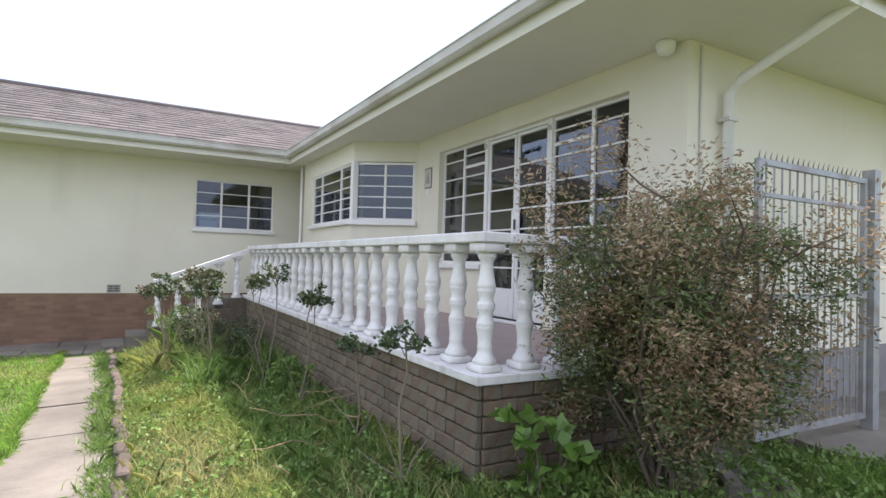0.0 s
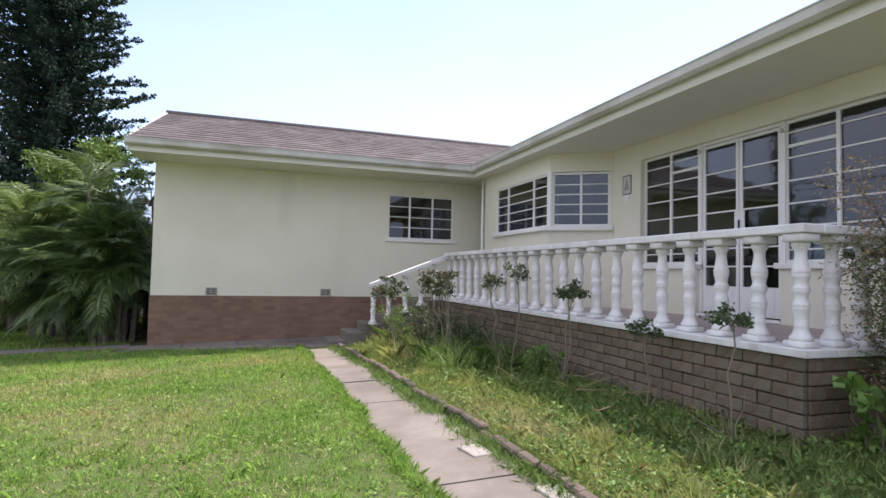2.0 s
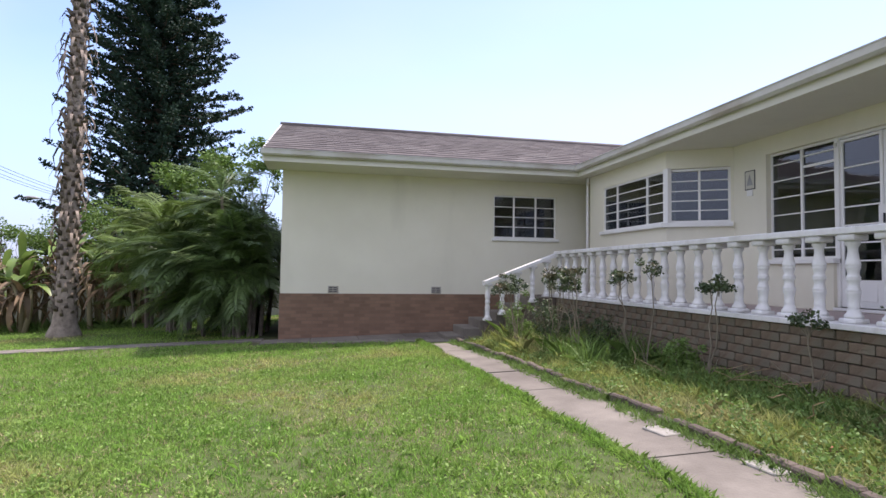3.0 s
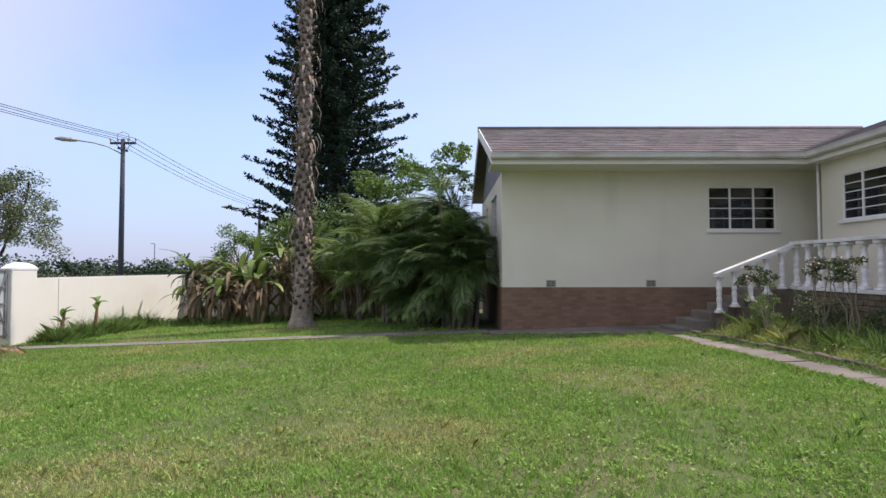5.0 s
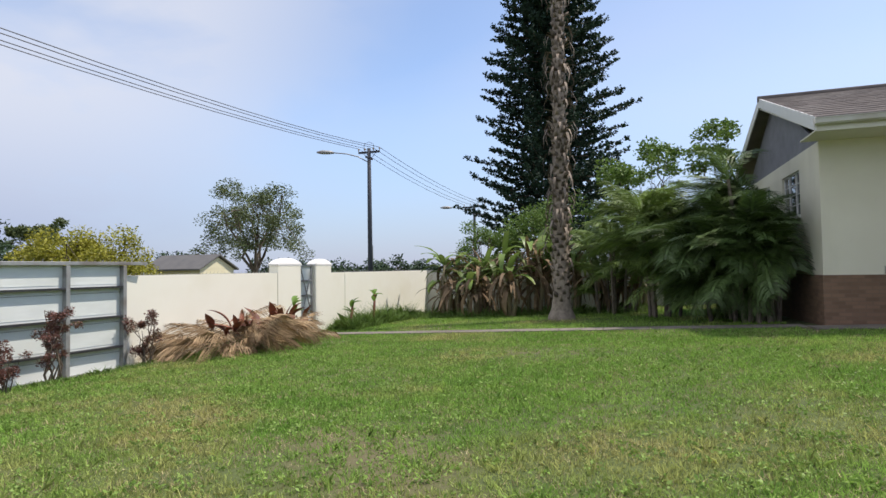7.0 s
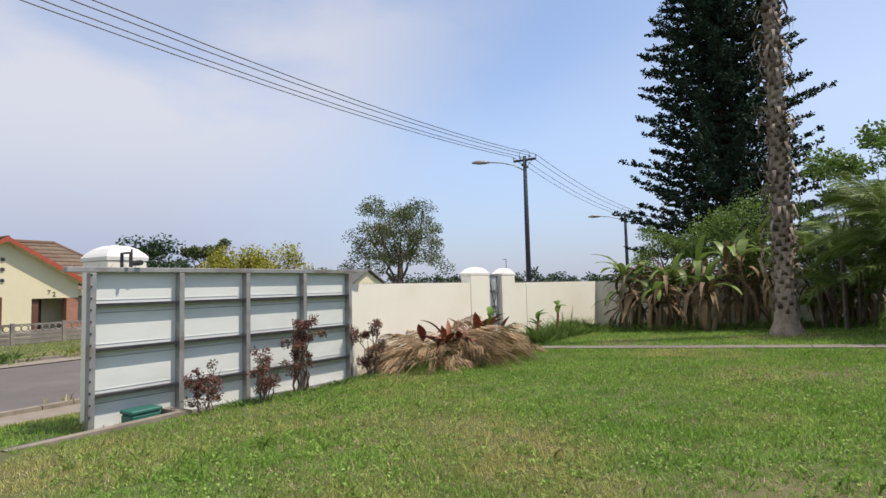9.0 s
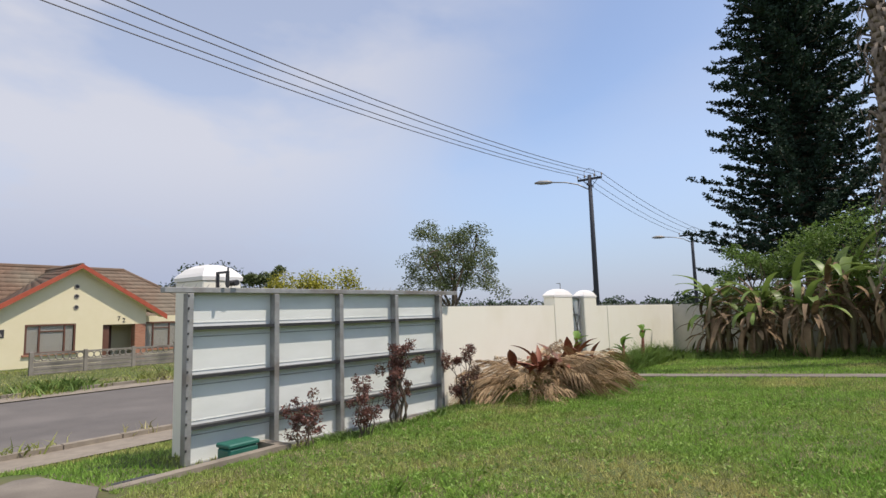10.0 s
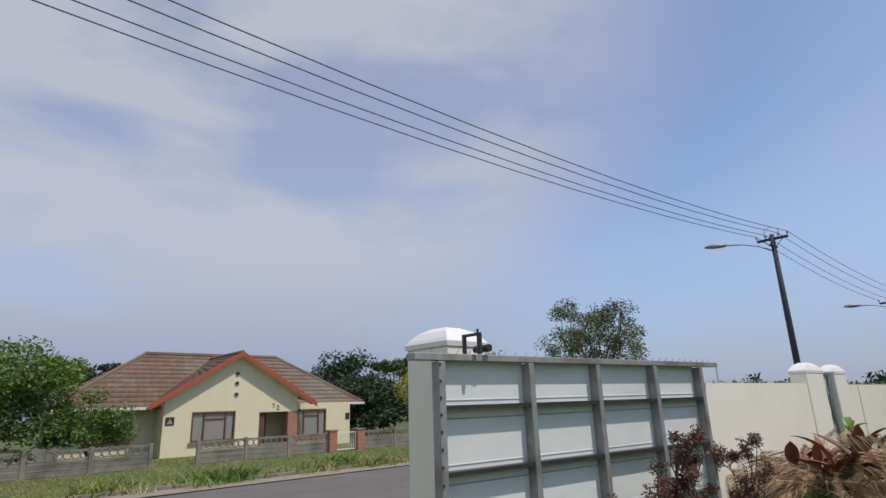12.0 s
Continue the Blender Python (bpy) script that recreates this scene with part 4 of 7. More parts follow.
def pillar(y, label, wide=0.88, x=-16.80, top=1.12, dp=0.145):
    p = thing("gate_pillar", label, "pillar", loc=(x, y, -1.4), group="pillars of the boundary wall")
    h = top + 1.4
    part("shaft", boxes(((-dp, -wide / 2, 0), (dp, wide / 2, h)), bevel=0.012), M_BWALL, p)
    bm = bmesh.new()
    w, dd = wide / 2, dp
    rings = []
    for q, up in ((1.04, 0.002), (1.06, 0.05), (0.96, 0.09), (0.72, 0.16), (0.4, 0.205), (0.1, 0.215)):
        rings.append([bm.verts.new(c) for c in ((-dd * q, -w * q, h + up), (dd * q, -w * q, h + up), (dd * q, w * q, h + up), (-dd * q, w * q, h + up))])
    for r, s in zip(rings, rings[1:]):
        for k in range(4):
            bm.faces.new((r[k], r[(k + 1) % 4], s[(k + 1) % 4], s[k]))
    bm.faces.new(rings[-1])
    bm.faces.new(rings[0][::-1])
    part("pillar_cap", bm, M_WHITE, p, "white painted domed cap")
    return p


pillar(12.76, "cream pillar with a white cap beside the small street gate", 1.1)
pillar(14.55, "cream pillar with a white cap on the far side of the small street gate", 0.92)
pillar(3.65, "cream pillar with a white cap behind the sliding gate", 0.52, -17.46, 1.29, 0.30)
spikes = thing("wall_spikes", "row of small steel spikes on the boundary wall", "spikes")
bm = bmesh.new()
for k in range(int((23.6 - 7.35) / 0.12)):
    y = 7.4 + 0.12 * k
    if 12.1 < y < 15.1:
        continue
    zt = 0.93 if y < 12.05 else 0.90
    tube(bm, [(-16.89, y, zt), (-16.89 + 0.02, y + 0.02, zt + 0.06)], [0.006, 0.002], 4)
box(bm, (-16.90, 7.35, 0.93), (-16.88, 12.15, 0.938))
box(bm, (-16.90, 15.1, 0.90), (-16.88, 23.6, 0.908))
part("spike_strip", bm, M_GALV, spikes, kind="stuff")
pg = thing("street_gate", "small grey sheet metal street gate with crossed braces, closed", "gate")
SY0, SY1, SX = 13.33, 14.07, -16.80
part("gate_sheet", boxes(((SX - 0.02, SY0, -0.66), (SX, SY1, 1.14))), M_GATE, pg, "pale sheet panel")
part("gate_frame", boxes(((SX, SY0, -0.66), (SX + 0.05, SY0 + 0.05, 1.16)), ((SX, SY1 - 0.05, -0.66), (SX + 0.05, SY1, 1.16))), M_GALV, pg)
for z in (-0.62, -0.2, 0.22, 0.65, 1.10):
    part("rail", boxes(((SX + 0.004, SY0 + 0.05, z), (SX + 0.04, SY1 - 0.05, z + 0.05))), M_GALV, pg)
part("brace", bar((SX + 0.06, SY0 + 0.03, -0.6), (SX + 0.06, SY1 - 0.03, 1.1), 0.018, 6), M_GALV, pg)
part("brace", bar((SX + 0.09, SY0 + 0.03, 1.1), (SX + 0.09, SY1 - 0.03, -0.6), 0.018, 6), M_GALV, pg)

# sliding gate, seen from its ribbed inside
sl = thing("sliding_gate", "large pale sheet metal sliding gate with a grey ribbed steel frame", "gate")
GX = -16.62
ycols = [3.02, 4.12, 5.15, 6.23, 7.26]
zrows = [-0.76, -0.36, 0.19, 0.73, 1.13]
for y0, y1 in zip(ycols, ycols[1:]):
    for z0, z1 in zip(zrows, zrows[1:]):
        part("sheet_panel", boxes(((GX - 0.035, y0 + 0.02, z0), (GX - 0.031, y1 - 0.02, z1))), M_GATE, sl)
for i, y in enumerate(ycols):
    part("upright", boxes(((GX - 0.03, y - 0.035, -0.75), (GX + 0.08, y + 0.035, 1.12)), bevel=0.004), M_GALV, sl, "grey steel channel upright")
for z in zrows[1:-1]:
    for y0, y1 in zip(ycols, ycols[1:]):
        # dark rib colour stands in for the shadow line beneath each rib
        part("rib", boxes(((GX - 0.03, y0 + 0.037, z - 0.018), (GX + 0.075, y1 - 0.037, z + 0.018))), M_DARK, sl)
        part("fold", boxes(((GX - 0.03, y0 + 0.04, z + 0.06), (GX - 0.024, y1 - 0.04, z + 0.065))), M_GATE, sl)
        part("fold", boxes(((GX - 0.03, y0 + 0.04, z - 0.10), (GX - 0.022, y1 - 0.04, z - 0.092))), M_GALV, sl)
part("top_rail", boxes(((GX - 0.05, 2.74, 1.13), (GX + 0.07, 7.72, 1.19)), bevel=0.004), M_GALV, sl)
part("bottom_rail", boxes(((GX - 0.03, 3.0, -0.80), (GX + 0.03, 7.3, -0.75))), M_GALV, sl)
gate_pivot = Vector((GX, 8.0, 0.0))
sl.matrix_basis = Matrix.Translation(gate_pivot + Vector((0.08, 0.08, 0))) @ Matrix.Rotation(radians(-5.5), 4, "Z") @ Matrix.Translation(-gate_pivot)
for k in range(34):
    y = 2.8 + 0.145 * k
    part("spike", tube(bmesh.new(), [(GX + 0.01, y, 1.188), (GX + 0.02, y + 0.025, 1.235)], [0.006, 0.002], 4), M_GALV, sl)
for k in range(13):
    part("bolt_head", boxes(((GX + 0.078, 2.988, -0.6 + 0.14 * k), (GX + 0.09, 3.004, -0.575 + 0.14 * k))), M_DARK, sl)
br_ = thing("gate_guide", "dark steel roller bracket on top of the sliding gate", "bracket")
part("bracket", boxes(((GX - 0.12, 3.28, 1.19), (GX - 0.09, 3.31, 1.36)), ((GX + 0.08, 3.28, 1.192), (GX + 0.11, 3.31, 1.36)), ((GX - 0.12, 3.28, 1.36), (GX + 0.11, 3.31, 1.385))), M_DARK, br_)
part("roller", bar((GX - 0.09, 3.42, 1.25), (GX + 0.1, 3.42, 1.25), 0.035, 10), M_DARK, br_)
part("bolt", bar((GX + 0.02, 3.35, 1.192), (GX + 0.02, 3.35, 1.43), 0.012, 6), M_DARK, br_)
br_.location = (-0.33, 0.22, 0)
gm = thing("gate_motor_box", "green plastic gate motor box at the foot of the gate", "motor box")
part("housing", boxes(((-16.84, 3.40, -0.80), (-16.60, 3.78, -0.60)), bevel=0.02), M_GREEN, gm)
part("lid", boxes(((-16.85, 3.39, -0.598), (-16.59, 3.79, -0.55)), bevel=0.012), M_GREEN, gm)
part("gate_footing", boxes(((-16.36, 2.0, -1.3), (-16.24, 3.95, -0.60)), ((-16.70, 3.83, -1.3), (-16.36, 3.95, -0.60)), ((-16.70, 3.95, -1.3), (-16.50, 7.8, -0.78))), M_KERB, None, "concrete gate footing", kind="structure")


# ---- street and the house across it ----
def sheet(name, x0, x1, y0, y1, up, material, label, step=2.0, edge=0.0):
    xs = np.arange(x0, x1 + 0.01, (x1 - x0) / max(1, round((x1 - x0) / step)))
    ys_ = np.arange(y0, y1 + 0.01, step * 2)
    v = [(x, y, gz(x, y) + up) for x in xs for y in ys_]
    n = len(ys_)
    f = [(i * n + j, (i + 1) * n + j, (i + 1) * n + j + 1, i * n + j + 1) for i in range(len(xs) - 1) for j in range(n - 1)]
    return arr(name, v, f, material, kind="structure", label=label, smooth=True)


sheet("road", -30.8, -22.6, -60, 120, 0.03, M_ASPHALT, "grey asphalt suburban road")
sheet("road", -31.6, -30.8, -60, 120, 0.06, M_KERB, "sandy broken road edge", 0.8)
kerb = thing("kerb", "low weathered concrete kerb along the road", "kerb", kind="structure")
for y0 in np.arange(-20, 60, 1.0):
    for x in (-22.55, -31.9):
        part("kerb_stone", boxes(((x, y0 + 0.01, -1.6), (x + 0.16, y0 + 0.99, -1.32)), bevel=0.015) if y0 == -20 and x == -22.55 else boxes(((x, y0 + 0.01, gz(x, y0) - 0.2), (x + 0.16, y0 + 0.99, gz(x, y0) + 0.13))), M_KERB, kerb)
sheet("pavement", -22.39, -21.2, -40, 60, 0.05, M_KERB, "sandy concrete pavement strip", 0.6)
part("driveway", prism(bmesh.new(), [(-21.2, -3.5), (-21.2, 1.4), (-17.3, 1.85), (-16.3, 1.95), (-15.6, 1.6), (-14.6, 0.8), (-14.6, -3.5)], lambda x, y: gz(x, y) - 0.1, lambda x, y: gz(x, y) + 0.045), M_CONCRETE, None, "worn concrete driveway slabs", kind="structure")
part("gate_rail", boxes(((-16.66, -3.4, -0.69), (-16.60, 2.6, -0.66))), M_DARK, None, "steel ground rail of the gate", kind="structure")

nh = thing("neighbour_house", "pale yellow bungalow with brown hipped tile roof and red gable fascia", "house", loc=(-41.3, 11.5, -1.1))
nh_in = Matrix.Translation((41.3, -11.5, 1.1))


def npart(name, bm, material, parent=None, label="", **k):
    bm.transform(nh_in)
    return part(name, bm, material, parent or nh, label, **k)


NX = -41.3
bm = bmesh.new()
for y0, y1, z0, z1 in ((8.2, 9.45, -1.6, 1.15), (9.45, 11.53, -1.6, -0.55), (9.45, 11.53, 0.85, 1.15), (11.53, 12.75, -1.6, 1.15), (12.75, 14.3, 0.74, 1.15), (14.3, 14.88, 0.74, 1.15)):
    npart("gable_wall", boxes(((NX - 0.22, y0, z0), (NX, y1, z1))), M_NWALL)
solid(bm, [(NX - 0.22, 8.2, 1.15), (NX - 0.22, 14.88, 1.15), (NX - 0.22, 14.88, 1.58), (NX - 0.22, 11.56, 3.56), (NX - 0.22, 8.2, 1.5)], (0.22, 0, 0))
npart("gable", bm, M_NWALL)
npart("return_wall", boxes(((-43.2, 8.2, -1.6), (NX - 0.22, 8.42, 1.3))), M_NWALL)
bm = bmesh.new()
RXN = -42.7
for y0, y1, z0, z1 in ((4.6, 5.44, -1.6, 1.15), (5.44, 7.3, -1.6, -0.4), (5.44, 7.3, 0.95, 1.15), (7.3, 8.2, -1.6, 1.15)):
    box(bm, (RXN - 0.22, y0, z0), (RXN, y1, z1))
for y0, y1, z0, z1 in ((14.88, 16.85, -1.6, -0.66), (14.88, 16.85, 0.82, 1.15), (16.85, 18.4, -1.6, 1.15)):
    box(bm, (NX - 0.62, y0, z0), (NX - 0.4, y1, z1))
box(bm, (-50, 18.18, -1.6), (NX - 0.62, 18.4, 1.15))
box(bm, (-50, 4.6, -1.6), (RXN - 0.22, 4.82, 1.15))
box(bm, (-50, 4.6, -1.6), (-49.8, 18.4, 1.15))
npart("house_wall", bm, M_NWALL)
npart("porch_wall", boxes(((-43.0, 12.5, -1.6), (-42.8, 14.9, 1.15)), ((-43.0, 12.5, -1.6), (NX - 0.22, 12.7, 1.1))), M_NWALL)
npart("porch_pillar", boxes(((NX - 0.4, 14.32, -1.6), (NX + 0.01, 14.86, 0.735))), M_RBRICK, label="red brick porch pillar")
npart("front_door", boxes(((-42.78, 12.9, -1.1), (-42.73, 13.8, 0.7))), M_NFRAME)
npart("security_door", boxes(((NX - 0.15, 12.78, -1.1), (NX - 0.12, 13.1, 0.72))), M_NFRAME)


def nwindow(x, y0, y1, z0, z1):
    wdw = thing("window", "", "")
    wdw.parent = nh
    for k in ("label", "category"):
        if k in wdw:
            del wdw[k]
    npart("frame", boxes(((x - 0.1, y0, z0), (x + 0.01, y0 + 0.08, z1)), ((x - 0.1, y1 - 0.08, z0), (x + 0.01, y1, z1)), ((x - 0.1, y0 + 0.08, z0), (x + 0.01, y1 - 0.08, z0 + 0.08)), ((x - 0.1, y0 + 0.08, z1 - 0.08), (x + 0.01, y1 - 0.08, z1)), ((x - 0.08, y0 + 0.55, z0 + 0.08), (x - 0.02, y0 + 0.62, z1 - 0.08)), ((x - 0.08, y1 - 0.5, z0 + 0.08), (x - 0.02, y1 - 0.43, z1 - 0.08)), ((x - 0.08, y0 + 0.62, z1 - 0.36), (x - 0.03, y1 - 0.5, z1 - 0.31))), M_NFRAME, wdw)
    npart("sill", boxes(((x - 0.05, y0 - 0.08, z0 - 0.08), (x + 0.09, y1 + 0.08, z0 - 0.002))), M_RBRICK, wdw)
    npart("pane", boxes(((x - 0.058, y0 + 0.08, z0 + 0.08), (x - 0.052, y1 - 0.08, z1 - 0.08))), M_GLASS_CLEAR, wdw)
    npart("curtain", boxes(((x - 0.085, y0 + 0.09, z0 + 0.02), (x - 0.075, y1 - 0.09, z1 - 0.02))), M_LACE, wdw)


nwindow(NX, 9.45, 11.53, -0.51, 0.85)
nwindow(RXN, 5.44, 7.3, -0.36, 0.95)
nwindow(NX - 0.4, 14.9, 16.85, -0.62, 0.82)
# roof across the street: hipped, with a gable towards the road
EZN, RZN = 1.12, 3.85


def ntile(name, a, b, c, d_, rows):
    """Rows of tiles on the plane a-b (eave) to d-c (ridge)."""
    a, b, c, d_ = map(Vector, (a, b, c, d_))
    v, f = [], []
    nrm = (b - a).cross(d_ - a).normalized()
    if nrm.z < 0:
        nrm = -nrm
    for r in range(rows):
        p0, p1 = a.lerp(d_, r / rows), b.lerp(c, r / rows)
        q0, q1 = a.lerp(d_, (r + 1.08) / rows), b.lerp(c, (r + 1.08) / rows)
        n = max(1, int((p1 - p0).length / 0.33))
        for k in range(n):
            s0, s1 = k / n, (k + 0.97) / n
            base = len(v)
            for p in (p0.lerp(p1, s0) + nrm * 0.05, p0.lerp(p1, s1) + nrm * 0.05, q0.lerp(q1, s1) + nrm * 0.015, q0.lerp(q1, s0) + nrm * 0.015, p0.lerp(p1, s0), p0.lerp(p1, s1)):
                v.append(tuple(nh_in @ p))
            f += [(base, base + 1, base + 2, base + 3), (base + 4, base + 5, base + 1, base)]
    return arr(name, v, f, M_NTILE, nh, kind="stuff")


FX = -41.95
ntile("roof_tiles", (FX, 3.8, EZN), (FX, 19.4, EZN), (-45.5, 15.6, RZN), (-45.5, 8.3, RZN), 12)
ntile("roof_tiles", (FX, 19.4, EZN), (-49.2, 19.4, EZN), (-45.5, 15.6, RZN), (-45.5, 15.6, RZN), 10)
ntile("roof_tiles", (-49.2, 3.8, EZN), (FX, 3.8, EZN), (-45.5, 8.3, RZN), (-45.5, 8.3, RZN), 10)
ntile("roof_tiles", (-40.9, 7.5, 1.16), (-44.2, 9.9, 2.45), (-45.2, 11.56, 3.62), (-40.9, 11.56, 3.62), 10)
ntile("roof_tiles", (-44.2, 13.2, 2.45), (-40.9, 15.75, 1.12), (-40.9, 11.56, 3.62), (-45.2, 11.56, 3.62), 10)
bm = bmesh.new()
solid(bm, [(FX, 3.8, EZN - 0.02), (FX, 19.4, EZN - 0.02), (-45.5, 15.6, RZN - 0.02), (-45.5, 8.3, RZN - 0.02)], (0, 0, -0.05))
solid(bm, [(-49.2, 3.8, EZN), (-49.2, 19.4, EZN), (-45.5, 15.6, RZN - 0.02), (-45.5, 8.3, RZN - 0.02)], (0, 0, -0.05))
solid(bm, [(-40.9, 7.5, 1.12), (-44.2, 9.9, 2.40), (-45.2, 11.56, 3.58), (-40.9, 11.56, 3.58)], (0, 0, -0.04))
solid(bm, [(-40.9, 15.75, 1.08), (-44.2, 13.2, 2.40), (-45.2, 11.56, 3.58), (-40.9, 11.56, 3.58)], (0, 0, -0.04))
solid(bm, [(-41.6, 7.5, 1.10), (-43.9, 9.9, 2.38), (-43.9, 11.56, 2.38), (-41.6, 11.56, 1.2)], (0, 0, -0.03))
solid(bm, [(-49.2, 3.8, EZN - 0.02), (FX, 3.8, EZN - 0.02), (-45.5, 8.3, RZN - 0.05)], (0, 0, -0.04))
solid(bm, [(-49.2, 19.4, EZN - 0.02), (FX, 19.4, EZN - 0.02), (-45.5, 15.6, RZN - 0.05)], (0, 0, -0.04))
npart("roof_deck", bm, M_NTILE)
bm = bmesh.new()
for y0, z0, y1, z1 in ((7.45, 1.12, 11.56, 3.66), (15.8, 1.08, 11.56, 3.66)):
    solid(bm, [(-40.92, y0, z0 - 0.14), (-40.92, y1, z1 - 0.16), (-40.92, y1, z1 + 0.06), (-40.92, y0, z0 + 0.12)], (0.05, 0, 0))
npart("fascia", bm, M_RED, label="red painted gable fascia")
bm = bmesh.new()
solid(bm, [(-40.95, 7.6, 1.1), (-40.95, 11.56, 3.55), (-41.3, 11.56, 3.55), (-41.3, 7.6, 1.1)], (0, 0, -0.03))
solid(bm, [(-40.95, 15.6, 1.1), (-40.95, 11.56, 3.54), (-41.3, 11.56, 3.54), (-41.3, 15.6, 1.1)], (0, 0, -0.03))
npart("verge_soffit", bm, M_NWALL)
npart("gutter", boxes(((FX + 0.0, 3.7, EZN - 0.1), (FX + 0.12, 7.6, EZN + 0.02)), ((FX + 0.0, 15.7, EZN - 0.1), (FX + 0.12, 19.5, EZN + 0.02))), M_WHITE, label="white gutter")
bm = bmesh.new()
tube(bm, [(-45.5, 8.3, RZN + 0.04), (-45.5, 15.6, RZN + 0.04)], 0.11, 6)
tube(bm, [(-45.5, 8.3, RZN + 0.03), (FX, 3.8, EZN + 0.05)], 0.09, 6)
tube(bm, [(-45.5, 15.6, RZN + 0.03), (FX, 19.4, EZN + 0.05)], 0.09, 6)
tube(bm, [(-40.9, 11.56, 3.68), (-45.2, 11.56, 3.68)], 0.09, 6)
npart("ridge_tiles", bm, M_NTILE)
for z in (2.62, 2.15, 1.62):
    bm = bmesh.new()
    pts_ = [(NX + 0.012, 11.5 + 0.1 * math.cos(a), z + 0.1 * math.sin(a)) for a in [2 * math.pi * k / 12 for k in range(13)]]
    tube(bm, pts_, 0.022, 5)
    npart("gable_vent", bm, M_STONE)
    # no opening is cut: a dark disc paints the shade inside the vent
    npart("vent_shade_disc", tube(bmesh.new(), [(NX + 0.004, 11.5, z), (NX + 0.008, 11.5, z)], 0.085, 10), M_DARK)


def text_part(body, size, m, material, parent, name="numeral"):
    cu = bpy.data.curves.new(name, "FONT")
    cu.body, cu.size, cu.extrude = body, size, 0.008
    tmp = bpy.data.objects.new(name, cu)
    scene.collection.objects.link(tmp)
    me = bpy.data.meshes.new_from_object(tmp.evaluated_get(bpy.context.evaluated_depsgraph_get()))
    bpy.data.objects.remove(tmp)
    me.transform(m)
    me.materials.clear()
    me.materials.append(material)
    ob = new(name, me)
    ob.parent = parent
    return ob


for ch, yy, zz in (("7", 13.42, 0.93), ("2", 13.66, 0.84)):
    text_part(ch, 0.32, nh_in @ pose(NX + 0.015, yy, zz, 90, 0, 90), M_DARK, nh)
npart("alarm_plate", boxes(((NX + 0.005, 8.3, 0.30), (NX + 0.02, 8.68, 0.66))), M_DARK, label="dark alarm company plate")
bm = bmesh.new()
solid(bm, [(NX + 0.022, 8.36, 0.36), (NX + 0.022, 8.62, 0.36), (NX + 0.022, 8.49, 0.60)], (0.004, 0, 0))
npart("plate_emblem", bm, M_STONE)
npart("alarm_plate", boxes(((NX - 0.395, 18.1, 0.2), (NX - 0.38, 18.36, 0.55))), M_DARK)

# precast fence
FXX = -37.3


def fence_run(y_a, y_b):
    n = round((y_b - y_a) / 1.95)
    st = (y_b - y_a) / n
    fn = thing("precast_fence", "weathered grey precast concrete fence with a row of round openings", "fence", loc=(FXX, y_a, -1.15), group="precast fence across the road")
    for k in range(n + 1):
        part("post", boxes(((-0.06, k * st - 0.07, -0.4), (0.06, k * st + 0.07, 0.90)), bevel=0.01), M_PRECAST, fn)
    for k in range(n):
        a, b = k * st + 0.07, (k + 1) * st - 0.07
        for z in (0.0, 0.19, 0.38):
            part("panel", boxes(((-0.025, a, z - 0.06), (0.025, b, z + 0.115)), ((0.025, a + 0.05, z + 0.02), (0.035, b - 0.05, z + 0.05))), M_PRECAST, fn)
        part("panel", boxes(((-0.025, a, 0.80), (0.025, b, 0.86)), ((-0.025, a, 0.51), (0.025, b, 0.55))), M_PRECAST, fn)
        m = 7
        for j in range(m):
            bm = bmesh.new()
            yc = a + (b - a) * (j + 0.5) / m
            rr_ = (b - a) / m / 2 + 0.005
            tube(bm, [(0, yc + rr_ * math.cos(t), 0.675 + 0.125 * math.sin(t)) for t in [2 * math.pi * q / 10 for q in range(11)]], 0.026, 4, cap=False)
            part("ring", bm, M_PRECAST, fn, "round concrete ring")
    return fn


fence_run(-7.0, 6.66)
fence_run(8.42, 14.3)
fence_run(16.3, 24.1)
for y in (14.52, 16.08):
    p = thing("gate_pier", "red brick pier at the small garden gate across the road", "pillar", loc=(FXX, y, -1.2), group="brick piers across the road")
    part("pier", boxes(((-0.2, -0.2, -0.2), (0.2, 0.2, 0.97))), M_RBRICK, p)
    part("pier_cap", boxes(((-0.23, -0.23, 0.972), (0.23, 0.23, 1.03))), M_PRECAST, p)
ng = thing("garden_gate", "small white painted garden gate of thin bars", "gate", loc=(FXX, 14.74, -1.1))
part("gate_frame", boxes(((-0.02, 0, 0), (0.02, 0.04, 0.8)), ((-0.02, 1.1, 0), (0.02, 1.14, 0.8)), ((-0.02, 0.04, 0.76), (0.02, 1.1, 0.8)), ((-0.02, 0.04, 0.0), (0.02, 1.1, 0.04))), M_WHITE, ng)
for k in range(9):
    part("gate_bar", bar((0, 0.14 + k * 0.11, 0.04), (0, 0.14 + k * 0.11, 0.76), 0.01, 5), M_WHITE, ng)

# far house behind
fh = thing("far_house", "pale far house with a low grey roof behind the wall", "house", loc=(-38.6, 33.2, -1.2))
fh.scale = (0.62, 0.55, 0.9)
part("house_wall", boxes(((-5, -3.2, 0), (3, 3.2, 2.7))), M_NWALL, fh)
bm = bmesh.new()
solid(bm, [(-5.4, -3.8, 2.6), (3.4, -3.8, 2.6), (3.4, 0, 3.8), (-5.4, 0, 3.8)], (0, 0, 0.12))
solid(bm, [(-5.4, 3.8, 2.6), (3.4, 3.8, 2.6), (3.4, 0, 3.8), (-5.4, 0, 3.8)], (0, 0, 0.12))
part("roof", bm, mat("grey_far_roof", (0.10, 0.10, 0.10), (0.14, 0.135, 0.13), 0.8, 1), fh)
bm = bmesh.new()
